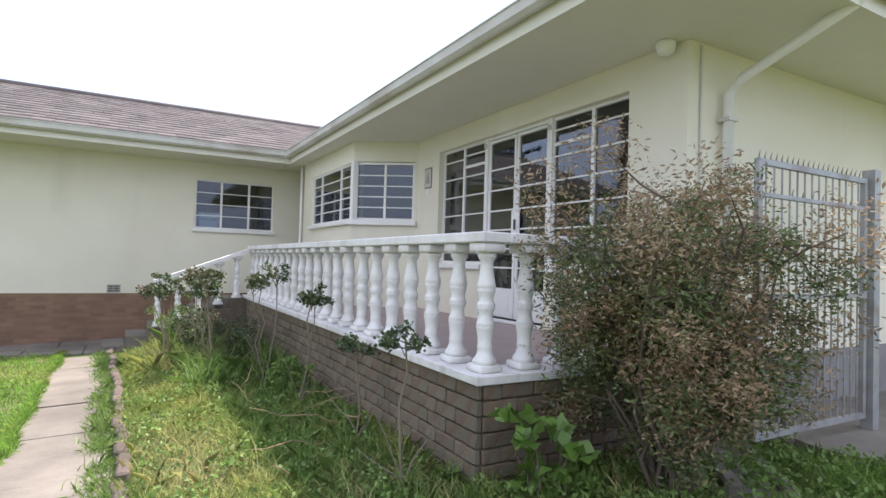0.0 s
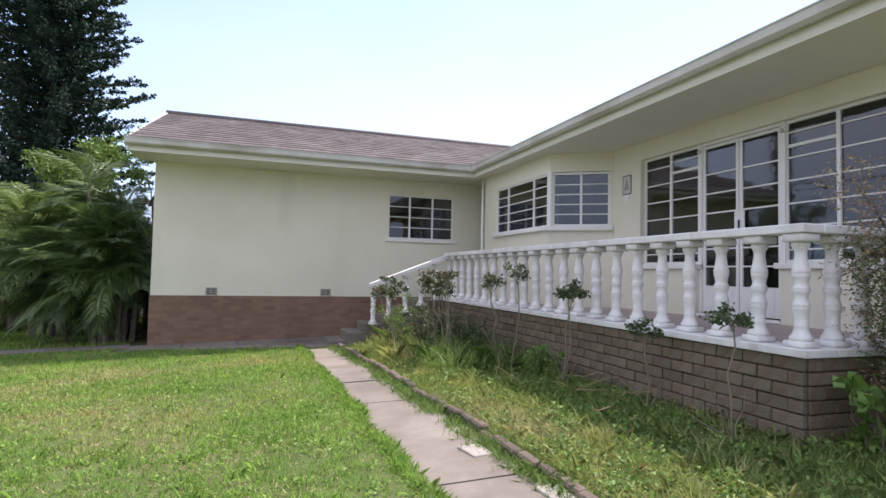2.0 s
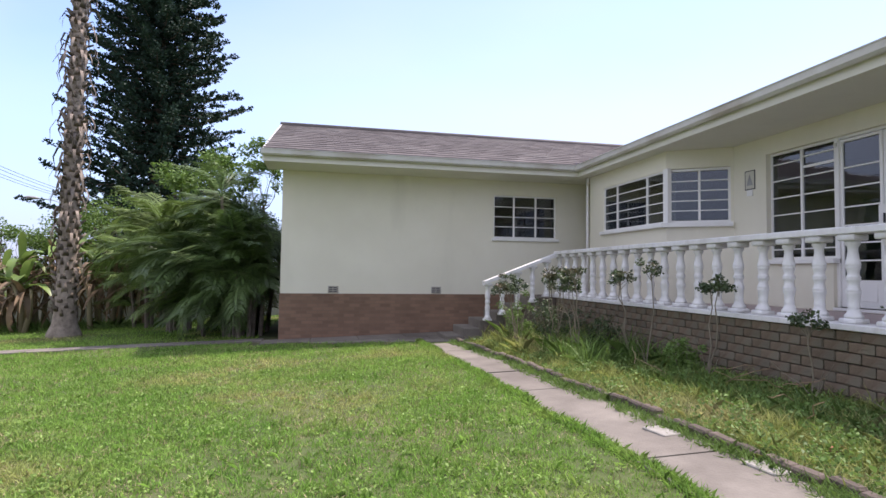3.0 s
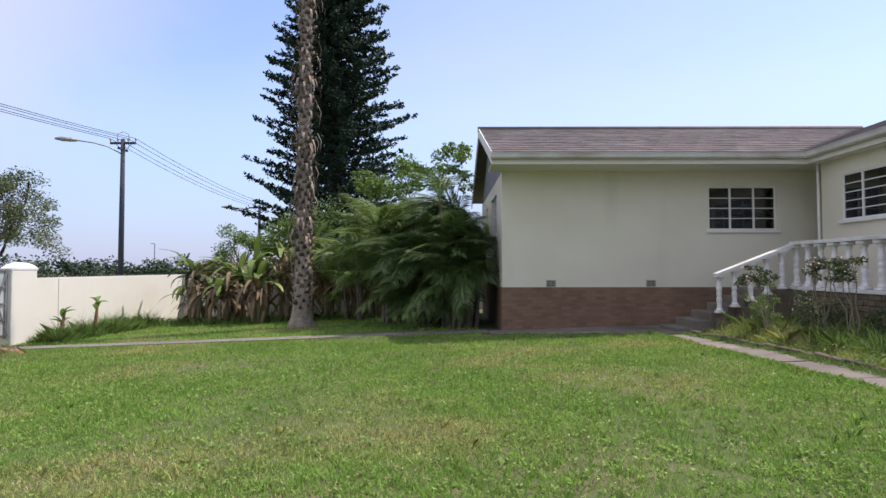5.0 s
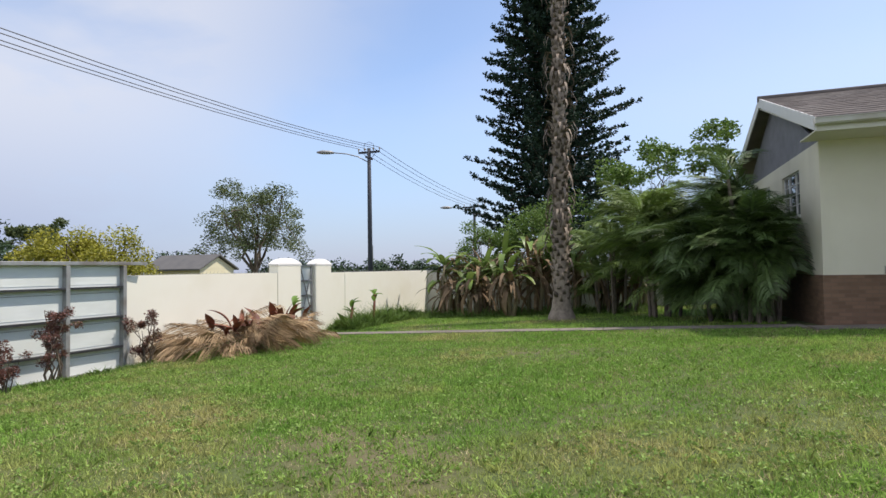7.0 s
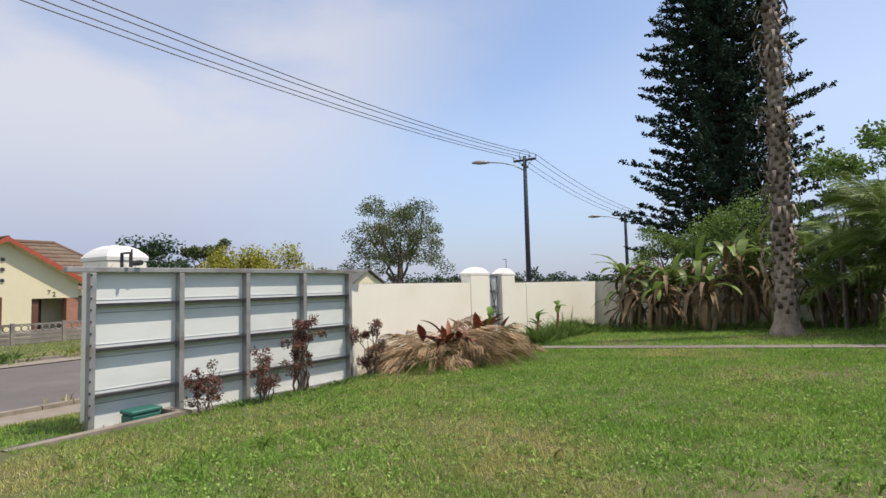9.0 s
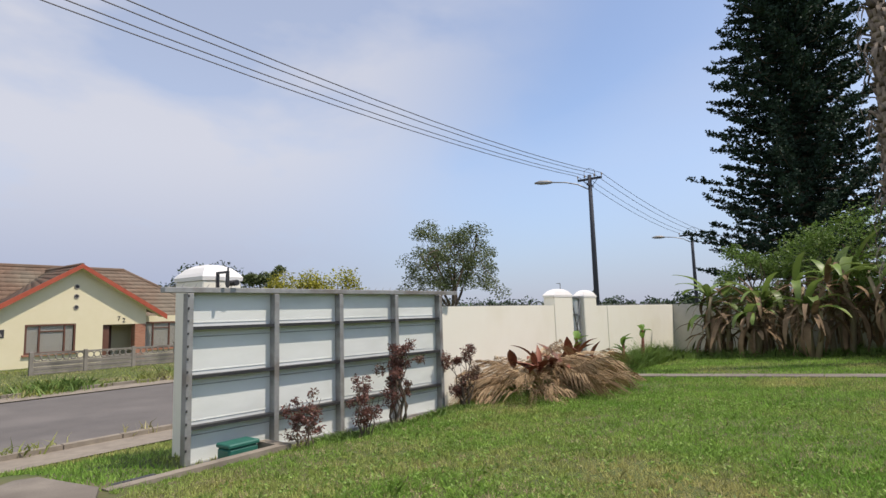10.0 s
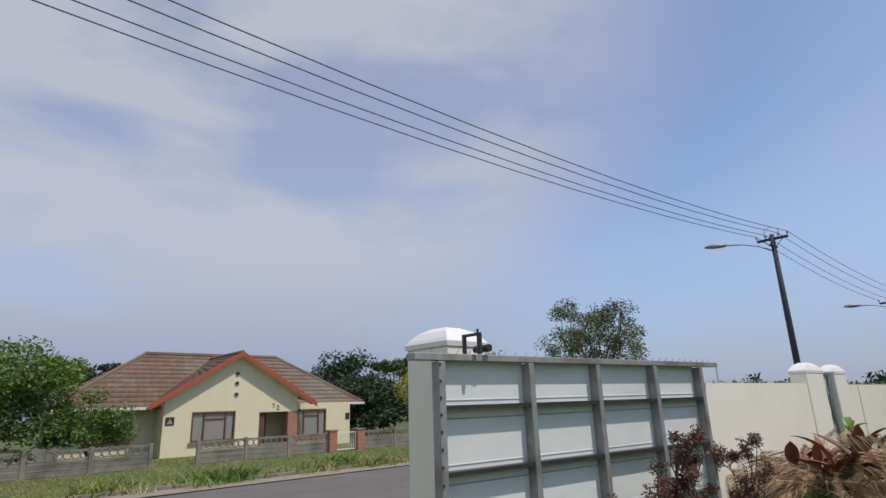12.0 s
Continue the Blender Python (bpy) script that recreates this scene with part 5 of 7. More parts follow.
solid(bm, [(3.0, -3.2, 2.7), (3.0, 3.2, 2.7), (3.0, 0, 3.7)], (0.02, 0, 0))
part("gable", bm, M_NWALL, fh)

# ---- utility poles and wires ----
def utility_pole(x, y, z, top, arm_w, lamp, label):
    p = thing("utility_pole", label, "utility pole", loc=(x, y, z))
    h = top - z
    part("pole", tube(bmesh.new(), [(0, 0, -0.5), (0, 0, h * 0.6), (0, 0, h)], [0.14, 0.115, 0.09], 10), M_POLE, p, smooth=True)
    arm = part("crossarm", boxes(((-arm_w / 2, -0.05, h - 0.25), (arm_w / 2, 0.05, h - 0.15))), M_POLE, p)
    arm.rotation_euler = (0, 0, 0)
    part("arm_brace", bar((-arm_w * 0.32, 0.06, h - 0.22), (0, 0.1, h - 0.6), 0.015, 5), M_POLE, p)
    part("arm_brace", bar((arm_w * 0.32, 0.06, h - 0.22), (0, 0.1, h - 0.6), 0.015, 5), M_POLE, p)
    for q in (-0.5, -0.2, 0.2, 0.5):
        bm = bmesh.new()
        lathe(bm, [(0.02, h - 0.15), (0.02, h - 0.08), (0.045, h - 0.06), (0.045, h), (0.02, h + 0.03)], q * arm_w, 0, 8)
        part("insulator", bm, M_PORCELAIN, p)
    part("crossarm", boxes(((-0.05, -arm_w * 0.3, h - 0.55), (0.05, arm_w * 0.3, h - 0.46))), M_POLE, p)
    part("wire_loop", tube(bmesh.new(), [(-0.3, 0, h - 0.1), (-0.25, 0, h + 0.25), (0, 0, h + 0.34), (0.25, 0, h + 0.22), (0.3, 0, h - 0.1)], 0.012, 5), M_WIRE, p)
    if lamp:
        part("lamp_arm", tube(bmesh.new(), [(0, 0, h - 0.75), (-0.5, -0.3, h - 0.45), (-1.0, -0.6, h - 0.32), (-1.6, -0.95, h - 0.28)], 0.03, 6), M_GALV, p, smooth=True)
        bm = bmesh.new()
        tube(bm, [(-1.55, -0.92, h - 0.28), (-1.75, -1.04, h - 0.27), (-2.05, -1.22, h - 0.27), (-2.3, -1.37, h - 0.29)], [0.05, 0.1, 0.11, 0.04], 8)
        part("lamp_head", bm, M_GALV, p, "grey street lamp head", smooth=True)
    return p


P1, P2, P0 = (-20.55, 25.7), (-19.14, 41.0), (-22.1, -16.0)
utility_pole(*P1, -1.2, 7.32, 1.2, True, "dark wooden utility pole with street lamp, crossarm and wires")
utility_pole(*P2, -1.4, 5.9, 1.6, True, "further dark wooden utility pole with street lamp and crossarm")
for i, q in enumerate((-0.5, -0.2, 0.2, 0.5)):
    for (ax, ay, az), (bx_, by_, bz_), sag in (((P0[0] + q * 1.6, P0[1], 7.7), (P1[0] + q * 1.2, P1[1], 7.34), 1.0 + 0.05 * i), ((P1[0] + q * 1.2, P1[1], 7.34), (P2[0] + q * 1.6, P2[1], 5.9), 0.3)):
        c = thing("overhead_cable", "thin black overhead power cable between the poles", "cable", group="overhead cables")
        N = 16
        part("cable", tube(bmesh.new(), [(ax + (bx_ - ax) * k / N, ay + (by_ - ay) * k / N, az + (bz_ - az) * k / N - sag * 4 * (k / N) * (1 - k / N)) for k in range(N + 1)], 0.012, 4), M_WIRE, c)
for (x, y, h) in ((-40.0, 66.0, 5.6), (-66.0, 30.5, 6.5)):
    sl2 = thing("street_lamp", "thin distant grey street lamp", "street lamp", loc=(x, y, -1.5))
    part("lamp_post", bar((0, 0, 0), (0, 0, h), 0.05, 6), M_GALV, sl2)
    part("lamp_head", boxes(((-0.45, -0.08, h), (0.05, 0.08, h + 0.08)), bevel=0.02), M_GALV, sl2)


# ---- trees and plants ----
def limb(bm, a, b, r0, r1, rnd, bend=0.12, seg=4, sides=6):
    a, b = Vector(a), Vector(b)
    L = (b - a).length
    pts_, rad = [], []
    for k in range(seg + 1):
        t = k / seg
        off = Vector((rnd.uniform(-1, 1), rnd.uniform(-1, 1), rnd.uniform(-0.4, 0.6))) * L * bend * math.sin(math.pi * t)
        pts_.append(a.lerp(b, t) + off)
        rad.append(r0 + (r1 - r0) * t)
    tube(bm, pts_, rad, sides, cap=False)
    return pts_


def broad_tree(name, label, x, y, z, height, spread, leaf_m, seed=1, leaves=9000, leaf=0.16, trunk_r=0.22, crown_low=0.35, clumps=34, category="tree", flat=0.75, open_=0.32, bark=None):
    """A tree: tapered trunk, limbs, and a crown of leaf clumps round the ends of the twigs."""
    rnd = random.Random(seed)
    rng = np.random.default_rng(seed)
    t = thing(name, label, category, loc=(x, y, z))
    bm = bmesh.new()
    fork = height * crown_low
    limb(bm, (0, 0, -0.3), (rnd.uniform(-0.1, 0.1), 0, fork), trunk_r, trunk_r * 0.75, rnd, 0.04)
    ends = []
    mains = 6
    for k in range(mains):
        a = 2 * math.pi * (k + rnd.random() * 0.6) / mains
        r = spread * rnd.uniform(0.35, 0.6)
        e = Vector((math.cos(a) * r, math.sin(a) * r, height * rnd.uniform(0.6, 0.85)))
        pp = limb(bm, (0, 0, fork * 0.95), e, trunk_r * 0.5, trunk_r * 0.18, rnd)
        for j in range(max(2, clumps // mains)):
            a2 = a + rnd.uniform(-0.9, 0.9)
            r2 = spread * rnd.uniform(0.3, 1.0)
            hz = height * (crown_low + (1 - crown_low) * rnd.uniform(0.25, 1.0) * (1 - 0.45 * (r2 / spread) ** 2))
            q = Vector((math.cos(a2) * r2, math.sin(a2) * r2, hz))
            limb(bm, pp[rnd.randint(2, 4)], q, trunk_r * 0.14, trunk_r * 0.04, rnd, 0.1, 3, 4)
            ends.append(q)
    part("trunk", bm, bark or M_BARK, t, smooth=True)
    per = leaves // len(ends)
    packs = []
    for q in ends:
        s = spread * open_ * rnd.uniform(0.6, 1.15)
        c = clump_points(per, q, (s, s, s * flat), rng, 0.15)
        packs.append(leaf_arrays(c, leaf, leaf * 0.5, 0.1, rng))
    v, f = join_arrays(packs)
    arr("crown", v, f, leaf_m, t, kind="stuff")
    return t


def shrub(name, label, x, y, z, height, spread, leaf_m, seed, leaves=2500, leaf=0.06, stems=7, low=0.15, extra=None, stem_m=None, group="", width=0.45, clumps=26):
    rnd = random.Random(seed)
    rng = np.random.default_rng(seed)
    t = thing(name, label, "shrub", loc=(x, y, z), group=group)
    bm = bmesh.new()
    ends = []
    for k in range(stems):
        a = 2 * math.pi * k / stems + rnd.uniform(-0.4, 0.4)
        r = spread * rnd.uniform(0.2, 0.75)
        top = Vector((math.cos(a) * r, math.sin(a) * r, height * rnd.uniform(0.6, 0.97)))
        pp = limb(bm, (math.cos(a) * 0.05, math.sin(a) * 0.05, -0.1), top, (0.010 if height > 1.3 else 0.016) * height, 0.004 * height, rnd, 0.09, 5, 5)
        for j in range(max(1, clumps // stems)):
            b = pp[rnd.randint(2, 5)]
            q = b + Vector((rnd.uniform(-1, 1) * spread * 0.4, rnd.uniform(-1, 1) * spread * 0.4, rnd.uniform(-0.12, 0.22) * height))
            q.z = max(q.z, height * low)
            limb(bm, b, q, 0.006 * height, 0.002 * height, rnd, 0.1, 2, 4)
            ends.append(q)
    part("stem", bm, stem_m or M_BARK, t, smooth=True)
    mats = [leaf_m] + ([extra] if extra else [])
    for i, m in enumerate(mats):
        sel = ends[i::len(mats)]
        per = leaves // len(ends)
        packs = []
        for q in sel:
            s = spread * rnd.uniform(0.16, 0.34)
            packs.append(leaf_arrays(clump_points(per, q, (s, s, s * 0.9), rng, 0.1), leaf, leaf * width, 0.2, rng))
        v, f = join_arrays(packs)
        arr("foliage", v, f, m, t, kind="stuff")
    return t


# tall tiered pine
def tiered_pine(x, y, z, height, r_low, seed=4):
    rnd = random.Random(seed)
    rng = np.random.default_rng(seed)
    t = thing("norfolk_pine", "tall dark blue-green tiered pine with upturned branch tips", "tree", loc=(x, y, z))
    part("trunk", tube(bmesh.new(), [(0, 0, -0.4), (0.05, 0, height * 0.5), (0, 0.05, height)], [0.42, 0.26, 0.03], 10), M_BARK, t, smooth=True)
    bm = bmesh.new()
    packs = []
    h = 4.2
    while h < height - 0.3:
        k = (h - 4.2) / (height - 4.2)
        r = r_low * (1 - k) ** 0.6 * rnd.uniform(0.88, 1.08)
        n = 9
        a0 = rnd.uniform(0, 6.28)
        for i in range(n):
            a = a0 + 2 * math.pi * (i + rnd.uniform(-0.18, 0.18)) / n
            rr_ = r * rnd.uniform(0.72, 1.12)
            droop = -0.10 * rr_
            p0 = Vector((0, 0, h))
            p1 = Vector((math.cos(a) * rr_ * 0.6, math.sin(a) * rr_ * 0.6, h + droop))
            p2 = Vector((math.cos(a) * rr_, math.sin(a) * rr_, h + droop + 0.12 * rr_))
            tube(bm, [p0, p1, p2], [0.05, 0.03, 0.01], 4, cap=False)
            # short side fingers, each a thick cord of needles with an upturned tip
            nf = 14
            for j in range(nf):
                s = 0.12 + 0.88 * (j + 0.5 * rnd.random()) / (nf - 0.5)
                base = p0.lerp(p1, s / 0.6) if s < 0.6 else p1.lerp(p2, (s - 0.6) / 0.4)
                side = (1 if j % 2 else -1) * (rnd.uniform(0.5, 1.25) if j < nf - 1 else 0.1)
                ln = rnd.uniform(0.42, 0.8) * (1.15 - 0.55 * s)
                d = Vector((math.cos(a + side), math.sin(a + side), rnd.uniform(-0.1, 0.25))).normalized()
                m = 32
                ss = rng.uniform(0, 1, (m, 1))
                c = np.array(base) + ss * ln * np.array(d) + rng.normal(scale=0.04, size=(m, 3))
                c[:, 2] += 0.42 * ln * ss[:, 0] ** 2.2
                packs.append(leaf_arrays(c, 0.17, 0.12, 0.5, rng))
        h += 0.50 + 0.12 * rnd.random()
    part("branch_frame", bm, M_BARK, t, kind="stuff")
    v, f = join_arrays(packs)
    arr("foliage", v, f, M_PINE, t, kind="stuff")
    return t


tiered_pine(-12.1, 33.4, -1.6, 29.0, 5.2)


# tall palm trunk, its crown far above
def palm_trunk(x, y, z, height):
    rnd = random.Random(9)
    t = thing("tall_palm", "tall rough palm trunk with old leaf bases and dry hanging strips", "palm tree", loc=(x, y, z))
    prof = [(0.44, -0.2), (0.42, 0.1), (0.31, 0.35), (0.26, 0.8), (0.235, 2.0), (0.21, 4.0), (0.18, 7.0), (0.15, height)]
    bm = bmesh.new()
    tube(bm, [(0.012 * h, -0.05 * h * 0.2, h) for _, h in prof], [r for r, _ in prof], 14)
    part("trunk", bm, M_PALMBARK, t, smooth=True)
    v, f = [], []

    def boot(a, h, r, ln, w, tilt):
        c, s = math.cos(a), math.sin(a)
        cx, cy = 0.012 * h, -0.01 * h
        out = Vector((c, s, 0))
        side = Vector((-s, c, 0))
        p = Vector((cx, cy, h)) + out * r
        q = p + out * ln * math.sin(tilt) + Vector((0, 0, ln * math.cos(tilt)))
        th = out * 0.05
        b = len(v)
        for u in (p - side * w, p + side * w, q + side * w * 0.5, q - side * w * 0.5, p - side * w * 0.8 - th + Vector((0, 0, 0.1)), p + side * w * 0.8 - th + Vector((0, 0, 0.1)), q + side * w * 0.4 - th, q - side * w * 0.4 - th):
            v.append(tuple(u))
        f.extend([(b, b + 1, b + 2, b + 3), (b + 4, b + 5, b + 1, b), (b + 3, b + 2, b + 6, b + 7), (b + 1, b + 5, b + 6, b + 2), (b + 4, b, b + 3, b + 7)])
    h, k = 0.5, 0
    while h < height - 0.3:
        r = 0.27 if h < 1 else (0.235 if h < 3 else 0.205 if h < 6 else 0.17)
        boot(k * 2.4, h, r, rnd.uniform(0.10, 0.30), rnd.uniform(0.045, 0.085), rnd.uniform(0.1, 0.85))
        k += 1
        h += 0.030
    arr("bark_cover", v, f, M_PALMBARK, t, kind="stuff")
    v, f = [], []
    for _ in range(240):
        h = rnd.triangular(1.6, height, 4.6)
        a = rnd.uniform(0, 6.28)
        ln = rnd.uniform(0.18, 0.62)
        out = Vector((math.cos(a), math.sin(a), 0))
        side = Vector((-out.y, out.x, 0))
        p = Vector((0.012 * h, -0.01 * h, h)) + out * 0.21
        pts_ = [p, p + out * ln * 0.4 + Vector((0, 0, 0.06)), p + out * ln * 0.62 + Vector((0, 0, -ln * 0.35)), p + out * ln * 0.55 + side * rnd.uniform(-0.1, 0.1) + Vector((0, 0, -ln * 0.9))]
        wd = [0.05, 0.04, 0.03, 0.005]
        b = len(v)
        for q, w_ in zip(pts_, wd):
            v += [tuple(q - side * w_), tuple(q + side * w_)]
        f += [(b + 2 * i, b + 2 * i + 1, b + 2 * i + 3, b + 2 * i + 2) for i in range(3)]
    arr("dry_skirt", v, f, M_PALMBARK, t, kind="stuff")


palm_trunk(-9.75, 16.95, gz(-9.75, 16.95), 16.5)


# feather palm fronds
def frond_arrays(length, arch, seed, leaflet=0.34, pairs=34, width=0.02, rise=1.1, sweep=0.65):
    rnd = random.Random(seed)
    v, f = [], []
    pts_ = []
    for k in range(13):
        t = k / 12
        ang = rise - arch * t
        if k == 0:
            p = Vector((0, 0, 0))
        else:
            p = pts_[-1] + Vector((math.cos(ang), 0, math.sin(ang))) * length / 12
        pts_.append(p)
    for a, b in zip(pts_, pts_[1:]):
        i = len(v)
        w = 0.018
        v += [(a.x, -w, a.z), (a.x, w, a.z), (b.x, w * 0.7, b.z), (b.x, -w * 0.7, b.z)]
        f.append((i, i + 1, i + 2, i + 3))
    for k in range(pairs):
        t = 0.14 + 0.86 * (k + rnd.random() * 0.4) / pairs
        s = t * 12
        i0 = min(11, int(s))
        p = pts_[i0].lerp(pts_[i0 + 1], s - i0)
        d = (pts_[i0 + 1] - pts_[i0]).normalized()
        ll = leaflet * (0.55 + 0.75 * math.sin(math.pi * min(1, t * 0.95)) ** 0.7) * rnd.uniform(0.85, 1.1)
        for sgn in (-1, 1):
            o = (Vector((0, sgn, 0)) + d * sweep + Vector((0, 0, rnd.uniform(-0.1, 0.35)))).normalized()
            m = p + o * ll * 0.55
            e = p + o * ll + Vector((0, 0, -ll * rnd.uniform(0.3, 0.8)))
            u = d * width
            i = len(v)
            v += [tuple(p), tuple(m + u), tuple(e), tuple(m - u)]
            f.append((i, i + 1, i + 2, i + 3))
    return np.array(v, dtype=np.float32), np.array(f, dtype=np.int32)


def feather_palm(label, x, y, n, length, material, seed, rise_lo=0.5, rise_hi=1.45, arch=1.3, stems=9, spread=0.7, cane=2.3, name="palm_clump", low=6):
    rnd = random.Random(seed)
    t = thing(name, label, "palm", loc=(x, y, gz(x, y)))
    kinds = []
    for k in range(5):
        v, f = frond_arrays(1.0, arch * (0.7 + 0.15 * k), seed + k, rise=0.0, leaflet=0.19, pairs=60, width=0.0085)
        me_ob = arr("frond", v, f, material, t)
        kinds.append(me_ob.data)
        bpy.data.objects.remove(me_ob)
    bm = bmesh.new()
    roots = []
    for k in range(stems):
        a = 2 * math.pi * k / stems + rnd.uniform(-0.3, 0.3)
        px, py = math.cos(a) * spread * rnd.uniform(0.2, 1), math.sin(a) * spread * rnd.uniform(0.2, 1)
        hh = rnd.uniform(0.35, 1.0) * cane
        tube(bm, [(px, py, -0.2), (px * 1.2, py * 1.2, hh * 0.5), (px * 1.6, py * 1.6, hh)], [0.06, 0.05, 0.04], 6)
        roots += [(px * 1.6, py * 1.6, hh)] * 3 + [(px * 1.2, py * 1.2, hh * 0.5)]
    part("stem", bm, M_PALMBARK, t, kind="stuff")
    for k in range(n):
        rx, ry_, rz_ = rnd.choice(roots)
        az = rnd.uniform(0, 360)
        o = new("frond", rnd.choice(kinds))
        o.parent = t
        low_one = low and k % low == 0
        pitch_ = -math.degrees(rnd.uniform(-0.2, 0.5) if low_one else rnd.uniform(rise_lo, rise_hi))
        L = length * rnd.uniform(0.7, 1.1) * (0.8 if low_one else 1.0)
        if x + rx + L * math.cos(radians(az)) * 0.9 > WX - 0.3:
            az = 180 - az if math.cos(radians(az)) > 0 else az
        o.matrix_basis = pose(rx, ry_, rz_, rnd.uniform(-25, 25), pitch_, az) @ Matrix.Diagonal((L, L, L, 1))
    return t


feather_palm("dense green feather palm clump beside the wing wall, shade put into its leaf colour", -5.1, 14.9, 170, 1.8, M_PALMSHADED, 11, 0.4, 1.5, 1.5, low=5)
feather_palm("dense green feather palm clump beside the wing wall, shade put into its leaf colour", -4.9, 15.9, 170, 2.1, M_PALMSHADED, 21, 0.6, 1.5, 1.5, cane=2.9, low=6)
feather_palm("dense green feather palm clump beside the wing wall, shade put into its leaf colour", -4.7, 14.5, 80, 1.6, M_PALMSHADED, 61, 0.8, 1.5, 1.3, spread=0.45, cane=3.5, low=0)
# the lighter leaf colour carries the sunlight on this clump
feather_palm("green feather palm clump near the tall trunk, sunlight put into its leaf colour", -6.9, 17.2, 120, 2.0, M_PALM, 31, 0.45, 1.4, 1.2, spread=0.6, cane=2.9, low=0)
feather_palm("yellowish green feather palm behind the tall trunk", -8.2, 19.6, 60, 1.7, M_PALM, 41, 0.7, 1.5, 1.3, cane=2.5, low=0)


def banana(x, y, seed, height=2.6, big=True, label="banana plant with green leaves and brown dead leaves hanging down"):
    rnd = random.Random(seed)
    t = thing("banana_plant", label, "banana plant", loc=(x, y, gz(x, y)), group="banana plants by the wall")
    sv = []
    bm = bmesh.new()
    tops = []
    for k in range(rnd.randint(2, 5)):
        px, py = rnd.uniform(-0.5, 0.5), rnd.uniform(-0.45, 0.45)
        h = height * rnd.uniform(0.4, 0.72)
        tube(bm, [(px, py, -0.1), (px + rnd.uniform(-0.15, 0.15), py, h * 0.5), (px + rnd.uniform(-0.4, 0.4), py + rnd.uniform(-0.2, 0.2), h)], [0.09, 0.075, 0.045], 8)
        tops.append((px, py, h))
    part("stem", bm, mat_banana_stem, t, smooth=True)

    def leaf(p, a, L, w, rise, arch, vs, fs, twist=0.0):
        cur = Vector(p)
        side = Vector((-math.sin(a), math.cos(a), 0))
        n = 9
        base = len(vs)
        for k in range(n + 1):
            tt = k / n
            ang = rise - arch * tt
            if k:
                cur = cur + Vector((math.cos(a) * math.cos(ang), math.sin(a) * math.cos(ang), math.sin(ang))) * L / n
            ww = w * (0.12 if k == 0 else math.sin(math.pi * min(0.97, 0.12 + tt * 0.88)) ** 0.6)
            up = Vector((0, 0, ww * 0.35))
            vs += [tuple(cur - side * ww + up * rnd.uniform(0.4, 1.3)), tuple(cur), tuple(cur + side * ww + up * rnd.uniform(0.4, 1.3))]
        for k in range(n):
            for j in range(2):
                b = base + 3 * k + j
                fs.append((b, b + 1, b + 4, b + 3))
    vs, fs = [], []
    for p in tops:
        for k in range(rnd.randint(3, 5)):
            leaf(p, rnd.uniform(0, 6.28), height * rnd.uniform(0.30, 0.52), rnd.uniform(0.08, 0.16), rnd.uniform(0.6, 1.52), rnd.uniform(0.9, 2.8), vs, fs)
    arr("green_leaves", vs, fs, M_BANANA, t, kind="stuff", smooth=True)
    vs, fs = [], []
    for p in tops:
        for k in range(15):
            leaf((p[0], p[1], p[2] * rnd.uniform(0.55, 1.0)), rnd.uniform(0, 6.28), height * rnd.uniform(0.25, 0.6), rnd.uniform(0.03, 0.09), rnd.uniform(-0.6, 1.2), rnd.uniform(0.6, 2.6), vs, fs)
    arr("dead_leaves", vs, fs, M_DRYBROWN, t, kind="stuff", smooth=True)


mat_banana_stem = mat("banana_stem", (0.24, 0.20, 0.11), (0.38, 0.32, 0.20), 0.7, 3, 0.3, 30, stretch=(4, 4, 0.5))
M_DRYBROWN = mat("brown_dead_leaf", (0.17, 0.115, 0.065), (0.30, 0.21, 0.125), 0.85, 3, 0, island=0.4, trans=0.15)
for i, (x, y, h) in enumerate(((-14.6, 20.6, 2.9), (-13.7, 19.9, 2.6), (-12.9, 20.6, 3.3), (-12.1, 19.6, 3.0), (-11.3, 20.5, 3.4), (-10.5, 19.7, 3.1), (-9.6, 20.7, 3.3), (-8.7, 20.1, 3.1), (-12.3, 21.8, 3.5), (-10.3, 21.9, 3.6), (-7.6, 21.0, 2.8))):
    banana(x, y, 50 + i, h)
broad_tree("round_shrub", "rounded dark green bush behind the banana plants", -13.5, 22.3, gz(-13.5, 22.3), 4.1, 1.3, M_LEAF, 71, 6000, 0.10, 0.08, 0.3, 20, "bush", open_=0.45)
broad_tree("round_shrub", "rounded dark green bush behind the banana plants", -10.9, 22.6, gz(-10.9, 22.3), 4.6, 1.9, M_LEAF, 72, 9000, 0.11, 0.1, 0.3, 24, "bush", open_=0.45)
broad_tree("leafy_tree", "light green leafy tree with thin stems behind the palms", -7.6, 22.4, gz(-8, 22), 6.7, 2.1, M_LEAF, 73, 3400, 0.17, 0.07, 0.45, 22, open_=0.26)
broad_tree("young_tree", "thin young tree with small round leaf clusters", -5.0, 19.8, gz(-5, 19), 6.6, 1.0, M_LEAF, 74, 1500, 0.15, 0.05, 0.6, 12, open_=0.4)
broad_tree("young_tree", "thin young tree with small round leaf clusters", -6.6, 20.2, gz(-6, 19), 6.2, 0.7, M_LEAF, 75, 800, 0.15, 0.045, 0.7, 8, open_=0.4)
broad_tree("dark_tree", "broad dark tree behind the rear garden wall", -6.2, 27.0, -1.3, 5.4, 2.6, M_LEAFDARK, 76, 9000, 0.15, 0.16, 0.35, 26, open_=0.3)
